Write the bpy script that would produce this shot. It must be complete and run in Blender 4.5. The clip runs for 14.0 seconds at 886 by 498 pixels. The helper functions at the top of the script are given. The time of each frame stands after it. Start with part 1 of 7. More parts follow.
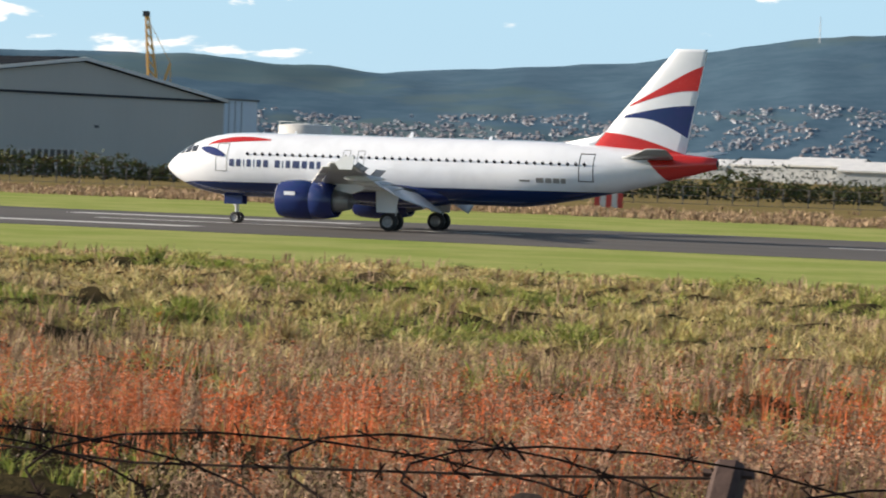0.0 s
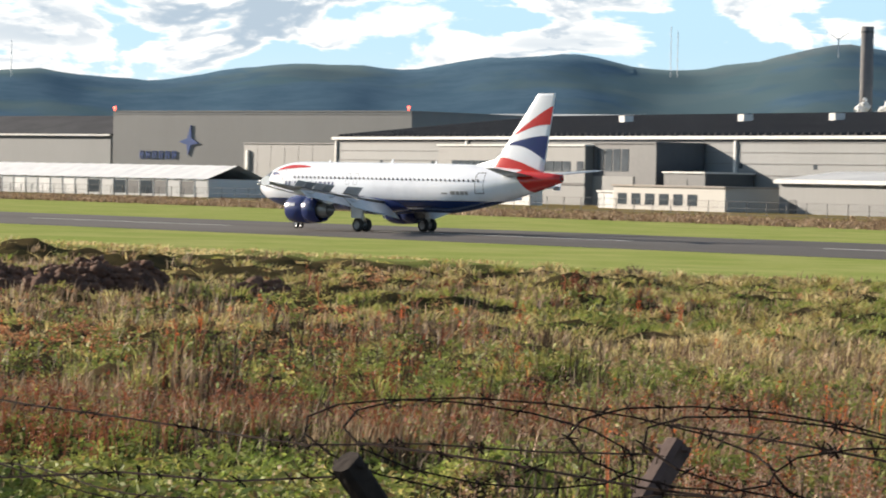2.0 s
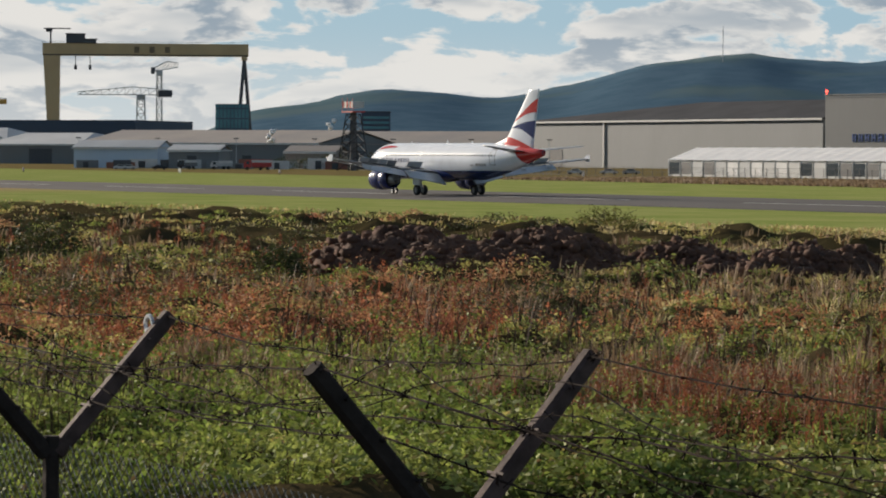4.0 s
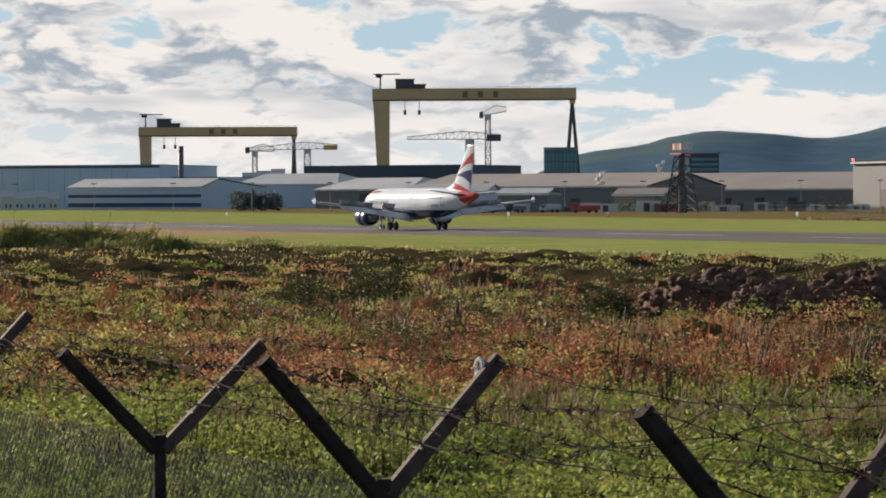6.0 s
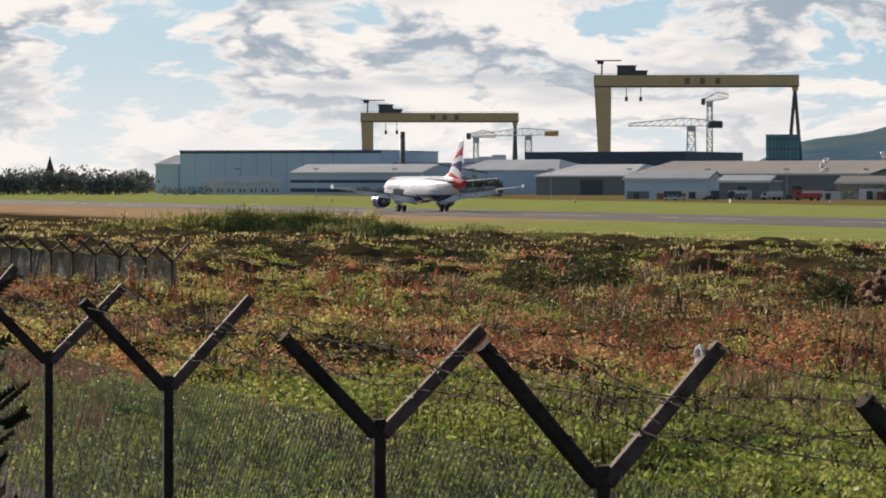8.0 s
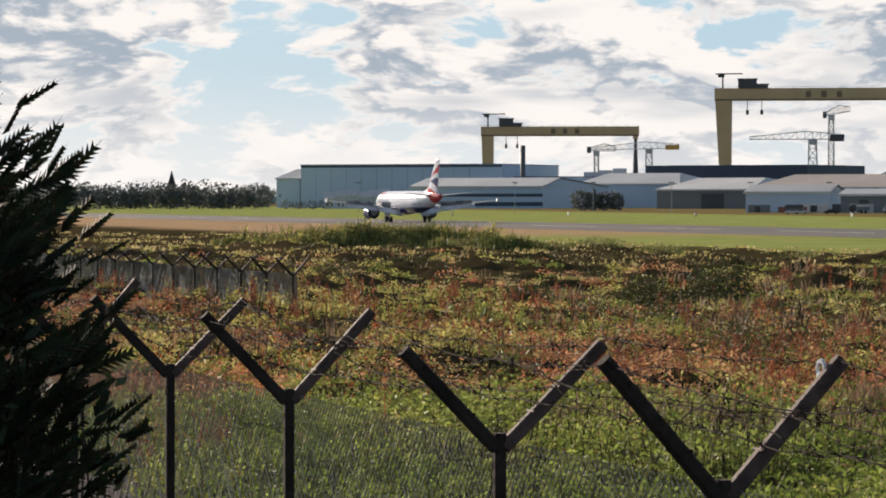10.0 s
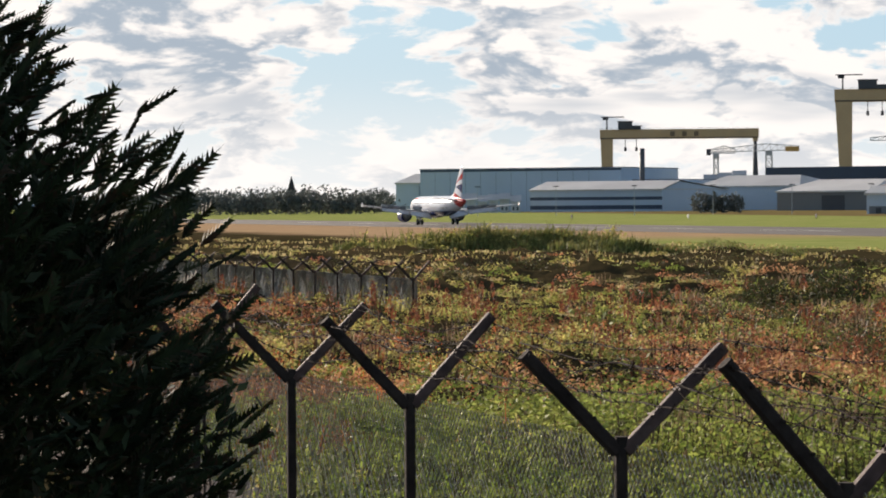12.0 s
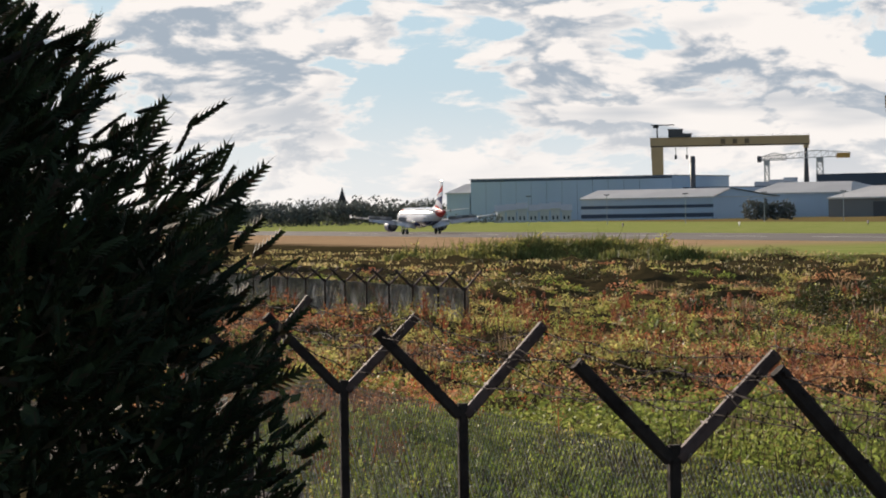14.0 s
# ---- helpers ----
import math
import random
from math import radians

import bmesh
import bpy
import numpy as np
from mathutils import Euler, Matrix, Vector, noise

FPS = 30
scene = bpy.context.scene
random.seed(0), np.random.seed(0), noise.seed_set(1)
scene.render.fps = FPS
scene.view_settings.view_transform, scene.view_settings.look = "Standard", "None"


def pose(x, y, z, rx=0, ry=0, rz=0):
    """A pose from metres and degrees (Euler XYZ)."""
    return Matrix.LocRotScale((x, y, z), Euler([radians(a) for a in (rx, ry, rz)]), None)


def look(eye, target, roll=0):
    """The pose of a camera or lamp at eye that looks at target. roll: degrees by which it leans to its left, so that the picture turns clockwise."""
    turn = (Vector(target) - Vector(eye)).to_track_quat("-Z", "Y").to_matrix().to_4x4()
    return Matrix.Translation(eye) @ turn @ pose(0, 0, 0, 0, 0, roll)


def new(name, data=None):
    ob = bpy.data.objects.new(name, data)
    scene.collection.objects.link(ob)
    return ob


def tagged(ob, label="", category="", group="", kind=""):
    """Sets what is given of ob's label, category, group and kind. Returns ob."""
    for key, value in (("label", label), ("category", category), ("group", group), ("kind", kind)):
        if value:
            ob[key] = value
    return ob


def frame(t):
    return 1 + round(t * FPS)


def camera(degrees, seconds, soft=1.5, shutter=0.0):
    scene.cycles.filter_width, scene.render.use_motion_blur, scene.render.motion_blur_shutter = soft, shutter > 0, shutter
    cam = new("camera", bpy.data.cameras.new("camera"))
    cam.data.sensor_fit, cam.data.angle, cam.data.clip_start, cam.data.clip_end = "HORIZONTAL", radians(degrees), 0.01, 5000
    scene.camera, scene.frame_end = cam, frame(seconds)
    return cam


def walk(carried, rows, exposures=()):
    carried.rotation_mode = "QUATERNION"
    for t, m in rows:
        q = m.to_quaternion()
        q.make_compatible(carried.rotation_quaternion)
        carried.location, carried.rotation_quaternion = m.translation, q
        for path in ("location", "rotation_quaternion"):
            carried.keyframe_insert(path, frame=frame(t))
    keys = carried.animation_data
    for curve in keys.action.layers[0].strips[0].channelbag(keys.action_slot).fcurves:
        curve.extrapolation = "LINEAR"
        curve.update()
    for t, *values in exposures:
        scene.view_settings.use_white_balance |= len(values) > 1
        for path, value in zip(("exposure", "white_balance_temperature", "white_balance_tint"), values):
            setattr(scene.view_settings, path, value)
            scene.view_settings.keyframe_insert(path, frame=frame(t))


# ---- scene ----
EYE = 4.58          # eye height above the runway
RUNWAY_Y = 183.9    # centreline of the runway, which runs along x


def sight(t, azimuth, pitch, roll):
    return t, pose(0, 0, EYE, 90 + pitch, 0, -azimuth) @ pose(0, 0, 0, 0, 0, roll)


# seconds, azimuth, pitch, roll of the hand-held pan
CAMERA_ROWS = [
    (0.0, -22.760, -1.618, 1.858),
    (0.5, -29.986, -1.366, 1.383),
    (1.0, -36.458, -1.130, 1.382),
    (1.5, -40.967, -0.486, 1.487),
    (2.0, -46.465, -1.254, 1.191),
    (2.5, -51.431, -1.474, 1.230),
    (3.0, -54.371, -1.681, 0.446),
    (3.5, -56.437, -1.411, 0.065),
    (4.0, -59.336, -1.704, 0.272),
    (4.2, -60.267, -1.133, -0.060),
    (6.3, -65.927, -0.974, -0.202),
    (6.5, -66.458, -0.910, -0.265),
    (7.0, -68.585, -1.204, -0.599),
    (7.5, -69.014, -1.403, 0.357),
    (8.0, -69.286, -1.171, 0.037),
    (8.5, -70.373, -1.819, -0.021),
    (8.7, -70.512, -1.384, 0.018),
    (10.8, -72.590, -1.188, -0.000),
    (11.0, -72.951, -1.213, -0.032),
    (11.5, -72.909, -1.030, -0.168),
    (12.0, -73.636, -0.840, -0.449),
    (12.5, -74.401, -1.232, -1.289),
    (13.0, -74.131, -0.925, -0.958),
    (13.5, -74.446, -0.749, -1.069),
    (14.0, -74.562, -0.647, -1.006),
]
cam = camera(15.95, 14.0, soft=1.9, shutter=0.08)
walk(cam, [sight(*r) for r in CAMERA_ROWS],
     exposures=[(0.0, 0.40, 6500, 10), (1.0, 0.52, 6500, 10), (3.0, 0.55, 6500, 10), (3.5, -0.02, 6500, 10), (4.2, -0.22, 6500, 10), (6.5, 0.0, 6650, 14), (7.0, 0.0, 6650, 14), (7.5, -0.20, 6650, 14), (8.0, 0.06, 6650, 14), (8.7, 0.10, 6650, 14), (11.0, 0.12, 6650, 14), (12.5, 0.22, 6650, 14), (14.0, 0.08, 6650, 14)])

# ---- world and sun ----
SUN_AZ, SUN_EL = -102.5, 16.0     # azimuth from +y towards +x


def direction(az, el=0.0):
    a, e = radians(az), radians(el)
    return Vector((math.sin(a) * math.cos(e), math.cos(a) * math.cos(e), math.sin(e)))


def link(nt, a, b):
    nt.links.new(a, b)


def node(nt, kind, **kw):
    n = nt.nodes.new(kind)
    for k, v in kw.items():
        n.inputs[k].default_value = v
    return n


def math_node(nt, op, a, b=0.0, clamp=False):
    n = nt.nodes.new("ShaderNodeMath")
    n.operation, n.use_clamp = op, clamp
    for i, v in enumerate((a, b)):
        if isinstance(v, (int, float)):
            n.inputs[i].default_value = v
        else:
            nt.links.new(v, n.inputs[i])
    return n.outputs[0]


def mix_node(nt, fac, a, b, blend="MIX"):
    n = nt.nodes.new("ShaderNodeMix")
    n.data_type, n.blend_type = "RGBA", blend
    for sock, v in ((n.inputs[0], fac), (n.inputs[6], a), (n.inputs[7], b)):
        if isinstance(v, (int, float)):
            sock.default_value = v
        elif isinstance(v, (tuple, list)):
            sock.default_value = (*v[:3], 1)
        else:
            nt.links.new(v, sock)
    return n.outputs[2]


def ramp(nt, value, lo, hi):
    n = nt.nodes.new("ShaderNodeMapRange")
    n.interpolation_type = "SMOOTHSTEP"
    n.inputs[1].default_value, n.inputs[2].default_value = lo, hi
    nt.links.new(value, n.inputs[0])
    return n.outputs[0]


def build_world():
    world = bpy.data.worlds.new("sky")
    scene.world = world
    world.use_nodes = True
    nt = world.node_tree
    nt.nodes.clear()
    out = nt.nodes.new("ShaderNodeOutputWorld")
    bg = nt.nodes.new("ShaderNodeBackground")
    sky = nt.nodes.new("ShaderNodeTexSky")
    sky.sky_type, sky.sun_disc = "NISHITA", False
    sky.sun_elevation, sky.sun_rotation = radians(SUN_EL), radians(SUN_AZ)
    sky.air_density, sky.dust_density, sky.ozone_density = 1.0, 0.6, 1.5
    co = nt.nodes.new("ShaderNodeTexCoord")
    sep = nt.nodes.new("ShaderNodeSeparateXYZ")
    link(nt, co.outputs["Generated"], sep.inputs[0])
    # cumulus heaps in flat-based layers
    def heap(scale, shift, detail, rough):
        mp = nt.nodes.new("ShaderNodeMapping")
        mp.inputs["Scale"].default_value = scale
        mp.inputs["Location"].default_value = shift
        link(nt, co.outputs["Generated"], mp.inputs[0])
        t = node(nt, "ShaderNodeTexNoise", Scale=1.0, Detail=detail, Roughness=rough, Distortion=0.25)
        link(nt, mp.outputs[0], t.inputs["Vector"])
        return t.outputs[0]
    big = heap((21, 21, 60), (0, 0, 0), 9.0, 0.56)
    above = heap((21, 21, 60), (0.12, 0.05, 0.36), 9.0, 0.53)
    veil = heap((9, 9, 40), (3.1, 1.7, 0.4), 4.0, 0.5)
    # more cloud towards the south-west
    cover = ramp(nt, sep.outputs[0], -0.30, -0.92)
    edge = math_node(nt, "ADD", big, math_node(nt, "MULTIPLY", cover, 0.175))
    mask = ramp(nt, edge, 0.585, 0.640)
    shade = ramp(nt, math_node(nt, "SUBTRACT", above, big), -0.065, 0.045)
    under = ramp(nt, veil, 0.50, 0.66)
    thick = ramp(nt, edge, 0.60, 0.70)
    dark = math_node(nt, "MULTIPLY", math_node(nt, "MAXIMUM", shade, math_node(nt, "MULTIPLY", under, 0.75)), thick)
    cloud = mix_node(nt, dark, (9.2, 8.9, 8.4), (3.5, 4.2, 4.9))
    low_sky = math_node(nt, "MULTIPLY", ramp(nt, sep.outputs[2], 0.30, 0.10), 0.85)
    pale = mix_node(nt, low_sky, sky.outputs[0], (3.8, 5.9, 7.5))
    # bright thin cloud low over the horizon
    low = math_node(nt, "MULTIPLY", ramp(nt, sep.outputs[2], 0.045, 0.0), math_node(nt, "MULTIPLY", cover, 0.6))
    col = mix_node(nt, math_node(nt, "MULTIPLY", mask, 0.95), pale, cloud)
    col = mix_node(nt, low, col, (8.9, 8.9, 8.6))
    link(nt, col, bg.inputs[0])
    bg.inputs[1].default_value = 0.10
    link(nt, bg.outputs[0], out.inputs[0])
    lamp = bpy.data.lights.new("sun", "SUN")
    lamp.energy, lamp.angle, lamp.color = 7.0, radians(0.6), (1.0, 0.865, 0.71)
    s = new("sun", lamp)
    s.matrix_world = look(direction(SUN_AZ, SUN_EL) * 300, (0, 0, 0))


build_world()


# ---- materials ----
def mat(name, a, b=None, scale=1.0, rough=0.6, metal=0.0, fine=20.0, bump=0.1, dist=0.02, island=0.0, spec=0.5, obrand=0.0, stretch=(1, 1, 1)):
    """A procedural surface: two colours mixed by a wide and a fine noise, with roughness variation and relief."""
    m = bpy.data.materials.new(name)
    m.use_nodes = True
    nt = m.node_tree
    bsdf = nt.nodes["Principled BSDF"]
    b = b or tuple(c * 0.8 for c in a)
    co = nt.nodes.new("ShaderNodeTexCoord")
    mp = nt.nodes.new("ShaderNodeMapping")
    mp.inputs["Scale"].default_value = stretch
    link(nt, co.outputs["Object"], mp.inputs[0])
    wide = node(nt, "ShaderNodeTexNoise", Scale=scale, Detail=4.0, Roughness=0.6)
    grain = node(nt, "ShaderNodeTexNoise", Scale=fine, Detail=3.0, Roughness=0.6)
    link(nt, mp.outputs[0], wide.inputs["Vector"])
    link(nt, mp.outputs[0], grain.inputs["Vector"])
    f = ramp(nt, wide.outputs[0], 0.32, 0.68)
    f = math_node(nt, "ADD", math_node(nt, "MULTIPLY", f, 0.7), math_node(nt, "MULTIPLY", grain.outputs[0], 0.35), True)
    if island:
        g = nt.nodes.new("ShaderNodeNewGeometry")
        r = math_node(nt, "MULTIPLY", math_node(nt, "SUBTRACT", g.outputs["Random Per Island"], 0.5), island)
        f = math_node(nt, "ADD", f, r, True)
    if obrand:
        g = nt.nodes.new("ShaderNodeObjectInfo")
        r = math_node(nt, "MULTIPLY", math_node(nt, "SUBTRACT", g.outputs["Random"], 0.5), obrand)
        f = math_node(nt, "ADD", f, r, True)
    link(nt, mix_node(nt, f, a, b), bsdf.inputs["Base Color"])
    rr = math_node(nt, "ADD", math_node(nt, "MULTIPLY", grain.outputs[0], 0.16), rough - 0.08, True)
    link(nt, rr, bsdf.inputs["Roughness"])
    bsdf.inputs["Metallic"].default_value = metal
    bsdf.inputs["Specular IOR Level"].default_value = spec
    if bump:
        bp = node(nt, "ShaderNodeBump", Strength=bump, Distance=dist)
        link(nt, grain.outputs[0], bp.inputs["Height"])
        link(nt, bp.outputs[0], bsdf.inputs["Normal"])
    return m


def glass(name, color=(0.03, 0.04, 0.05)):
    m = mat(name, color, tuple(c * 1.6 for c in color), scale=0.4, rough=0.12, bump=0.0)
    return m


def glow(name, color, strength):
    m = bpy.data.materials.new(name)
    m.use_nodes = True
    b = m.node_tree.nodes["Principled BSDF"]
    b.inputs["Base Color"].default_value = (*color, 1)
    b.inputs["Emission Color"].default_value = (*color, 1)
    b.inputs["Emission Strength"].default_value = strength
    return m


# ---- mesh helpers ----
def mesh_object(name, bm, material, parent=None, label="", smooth=False):
    me = bpy.data.meshes.new(name)
    bmesh.ops.recalc_face_normals(bm, faces=bm.faces)
    if smooth:
        for f in bm.faces:
            f.smooth = True
    bm.to_mesh(me)
    bm.free()
    me.materials.append(material)
    ob = new(name, me)
    if parent:
        ob.parent = parent
    if label:
        ob["label"] = label
    return ob


def part(name, bm, material, parent, label="", smooth=False):
    return mesh_object(name, bm, material, parent, label, smooth)


def thing(name, label, category, m=None, group="", kind=""):
    ob = new(name)
    ob.empty_display_size = 0.2
    if m is not None:
        ob.matrix_basis = m
    return tagged(ob, label, category, group, kind)


def box(bm, x0, x1, y0, y1, z0, z1, m=None):
    vs = [bm.verts.new(v) for v in ((x0, y0, z0), (x1, y0, z0), (x1, y1, z0), (x0, y1, z0), (x0, y0, z1), (x1, y0, z1), (x1, y1, z1), (x0, y1, z1))]
    for f in ((3, 2, 1, 0), (4, 5, 6, 7), (0, 1, 5, 4), (1, 2, 6, 5), (2, 3, 7, 6), (3, 0, 4, 7)):
        bm.faces.new([vs[i] for i in f])
    if m is not None:
        bmesh.ops.transform(bm, matrix=m, verts=vs)
    return bm


def tube(bm, p0, p1, r0, r1=None, seg=8):
    """A tapered bar of seg sides from p0 to p1."""
    p0, p1 = Vector(p0), Vector(p1)
    r1 = r0 if r1 is None else r1
    q = (p1 - p0).to_track_quat("Z", "Y")
    rings = []
    for p, r in ((p0, r0), (p1, r1)):
        rings.append([bm.verts.new(p + q @ Vector((r * math.cos(2 * math.pi * (i + 0.5) / seg), r * math.sin(2 * math.pi * (i + 0.5) / seg), 0))) for i in range(seg)])
    for i in range(seg):
        j = (i + 1) % seg
        bm.faces.new((rings[0][i], rings[0][j], rings[1][j], rings[1][i]))
    bm.faces.new(rings[0][::-1])
    bm.faces.new(rings[1])
    return bm


def loft(bm, rings, close=True, caps=True):
    vs = [[bm.verts.new(p) for p in r] for r in rings]
    n = len(vs[0])
    for a, b in zip(vs, vs[1:]):
        for i in range(n if close else n - 1):
            j = (i + 1) % n
            bm.faces.new((a[i], a[j], b[j], b[i]))
    if caps and close:
        bm.faces.new(vs[0][::-1])
        bm.faces.new(vs[-1])
    return bm


def revolve(bm, profile, origin, axis="x", seg=24, caps=False):
    """A turned body: profile of (along, radius)."""
    o = Vector(origin)
    rings = []
    for a, r in profile:
        ring = []
        for i in range(seg):
            c, s = r * math.cos(2 * math.pi * i / seg), r * math.sin(2 * math.pi * i / seg)
            ring.append(o + Vector({"x": (a, c, s), "y": (c, a, s), "z": (c, s, a)}[axis]))
        rings.append(ring)
    return loft(bm, rings, True, caps)


def prism(bm, outline, y0, y1):
    """An outline in x and z, drawn out from y0 to y1."""
    a = [bm.verts.new((x, y0, z)) for x, z in outline]
    b = [bm.verts.new((x, y1, z)) for x, z in outline]
    n = len(a)
    bm.faces.new(a)
    bm.faces.new(b[::-1])
    for i in range(n):
        j = (i + 1) % n
        bm.faces.new((a[j], a[i], b[i], b[j]))
    return bm


def B():
    return bmesh.new()


WHITE = mat("white_paint", (0.80, 0.80, 0.79), (0.72, 0.73, 0.73), 0.5, 0.35, fine=8, bump=0.02)
GREY_STEEL = mat("grey_steel", (0.36, 0.37, 0.38), (0.24, 0.25, 0.26), 0.8, 0.4, 0.6)
DARK = mat("dark_metal", (0.045, 0.045, 0.05), (0.02, 0.02, 0.022), 1.0, 0.5, 0.3)
RUBBER = mat("rubber", (0.018, 0.018, 0.019), (0.03, 0.03, 0.03), 3.0, 0.8)


# ---- ground ----
def ground_height(x, y):
    """The bank at the fence falls gently to the level of the runway."""
    s = min(1.0, max(0.0, (y - 10) / 95.0))
    s = s * s * (3 - 2 * s)
    rough = 0.0
    if y < 125:
        k = min(1.0, max(0.0, (125 - y) / 25))
        rough = 0.20 * k * noise.noise(Vector((x * 0.21, y * 0.21, 0))) + 0.15 * k * noise.noise(Vector((x * 0.55, y * 0.55, 5)))
        if -260 < x < 0 and y > 9:
            # hummocks of old tussocks and overgrown spoil
            k *= min(1.0, (y - 9) / 6)
            rough += k * (0.62 * max(0.0, noise.noise(Vector((x * 0.40, y * 0.40, 75)))) + 0.46 * max(0.0, noise.noise(Vector((x * 0.95, y * 0.95, 71)))))
            if x < -45:
                rough += 0.75 * k * min(1.0, (-45 - x) / 15) * max(0.0, noise.noise(Vector((x * 0.17, y * 0.17, 77))))
    return 1.05 * (1 - s) + rough


def heights(xs, ys):
    return np.array([ground_height(float(x), float(y)) for x, y in zip(xs, ys)])


def ground_material():
    m = bpy.data.materials.new("airfield_ground")
    m.use_nodes = True
    nt = m.node_tree
    bsdf = nt.nodes["Principled BSDF"]
    co = nt.nodes.new("ShaderNodeTexCoord")
    sep = nt.nodes.new("ShaderNodeSeparateXYZ")
    link(nt, co.outputs["Object"], sep.inputs[0])
    x, y = sep.outputs[0], sep.outputs[1]
    wob = node(nt, "ShaderNodeTexNoise", Scale=0.05, Detail=4.0)
    link(nt, co.outputs["Object"], wob.inputs["Vector"])
    patch = node(nt, "ShaderNodeTexNoise", Scale=0.11, Detail=5.0, Roughness=0.65)
    link(nt, co.outputs["Object"], patch.inputs["Vector"])
    grain = node(nt, "ShaderNodeTexNoise", Scale=2.2, Detail=5.0, Roughness=0.7)
    link(nt, co.outputs["Object"], grain.inputs["Vector"])
    yw = math_node(nt, "ADD", y, math_node(nt, "MULTIPLY", math_node(nt, "SUBTRACT", wob.outputs[0], 0.5), 10.0))
    mown = mix_node(nt, ramp(nt, patch.outputs[0], 0.35, 0.65), (0.29, 0.36, 0.095), (0.40, 0.42, 0.15))
    straw = mix_node(nt, ramp(nt, patch.outputs[0], 0.35, 0.65), (0.58, 0.40, 0.24), (0.47, 0.32, 0.19))
    # rough: dark soil under the weeds, deepened to carry the shade between plants
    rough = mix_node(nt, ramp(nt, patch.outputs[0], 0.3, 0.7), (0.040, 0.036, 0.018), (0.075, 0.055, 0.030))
    dry = mix_node(nt, ramp(nt, patch.outputs[0], 0.35, 0.65), (0.26, 0.19, 0.09), (0.20, 0.17, 0.07))
    tan = math_node(nt, "MULTIPLY", ramp(nt, x, -325.0, -400.0), ramp(nt, yw, 176.0, 166.0))
    near = mix_node(nt, tan, mown, straw)
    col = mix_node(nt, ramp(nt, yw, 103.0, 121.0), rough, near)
    col = mix_node(nt, ramp(nt, math_node(nt, "ADD", yw, math_node(nt, "MULTIPLY", x, 0.13)), 243.0, 256.0), col, dry)
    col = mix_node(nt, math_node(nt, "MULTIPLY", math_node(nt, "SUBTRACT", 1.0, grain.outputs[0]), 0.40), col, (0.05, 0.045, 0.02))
    link(nt, col, bsdf.inputs["Base Color"])
    bsdf.inputs["Roughness"].default_value = 0.95
    bsdf.inputs["Specular IOR Level"].default_value = 0.0
    bp = node(nt, "ShaderNodeBump", Strength=0.5, Distance=0.15)
    link(nt, grain.outputs[0], bp.inputs["Height"])
    link(nt, bp.outputs[0], bsdf.inputs["Normal"])
    return m


def build_ground():
    xs = np.concatenate([np.linspace(-4600, -520, 12), np.linspace(-500, -202, 100), np.linspace(-200, 0, 330), np.linspace(4, 60, 20), np.linspace(100, 3000, 8)])
    ys = np.concatenate([np.linspace(-900, -30, 8), np.linspace(-25, 8, 20), np.linspace(8.5, 122, 230), np.linspace(124, 132, 5), np.linspace(140, 4700, 30)])
    nx, ny = len(xs), len(ys)
    gx, gy = np.meshgrid(xs, ys)
    z = heights(gx.ravel(), gy.ravel())
    verts = np.column_stack([gx.ravel(), gy.ravel(), z])
    i = np.arange((nx - 1) * (ny - 1))
    a = (i // (nx - 1)) * nx + i % (nx - 1)
    faces = np.column_stack([a, a + 1, a + 1 + nx, a + nx])
    me = bpy.data.meshes.new("ground")
    me.from_pydata(verts.tolist(), [], faces.tolist())
    me.polygons.foreach_set("use_smooth", [True] * len(me.polygons))
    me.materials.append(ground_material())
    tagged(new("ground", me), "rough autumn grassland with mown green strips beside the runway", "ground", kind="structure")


build_ground()

ASPHALT = mat("asphalt", (0.125, 0.115, 0.108), (0.075, 0.070, 0.067), 0.06, 0.85, fine=1.5, bump=0.2, stretch=(0.15, 1, 1), spec=0.12)
MARKING = mat("runway_marking", (0.62, 0.61, 0.58), (0.42, 0.41, 0.39), 0.5, 0.7, fine=6)


def build_runway():
    bm = B()
    box(bm, -1300, 420, RUNWAY_Y - 22.5, RUNWAY_Y + 22.5, -0.3, 0.03)
    tagged(mesh_object("runway", bm, ASPHALT), "long grey asphalt runway with worn tyre marks", "runway", kind="structure")
    def mark(x0, x1, y0, y1):
        bm = B()
        box(bm, x0, x1, y0, y1, 0.0, 0.036)
        tagged(mesh_object("runway_marking", bm, MARKING), "worn white painted stripe on the runway", "road marking", "runway stripes", "structure")
    mark(-110.5, -88.5, RUNWAY_Y - 13.2, RUNWAY_Y - 10.8)
    mark(-110.5, -88.5, RUNWAY_Y + 10.8, RUNWAY_Y + 13.2)
    for k in range(-13, 6):
        x = -137.0 + 50 * (k + 1)
        mark(x - 15, x + 15, RUNWAY_Y - 0.45, RUNWAY_Y + 0.45)


build_runway()


# ---- the airliner: local x runs back from the nose, y to starboard, z up from the runway ----
NAVY = (0.010, 0.030, 0.115)
RED = (0.55, 0.025, 0.02)
LENGTH = 37.57


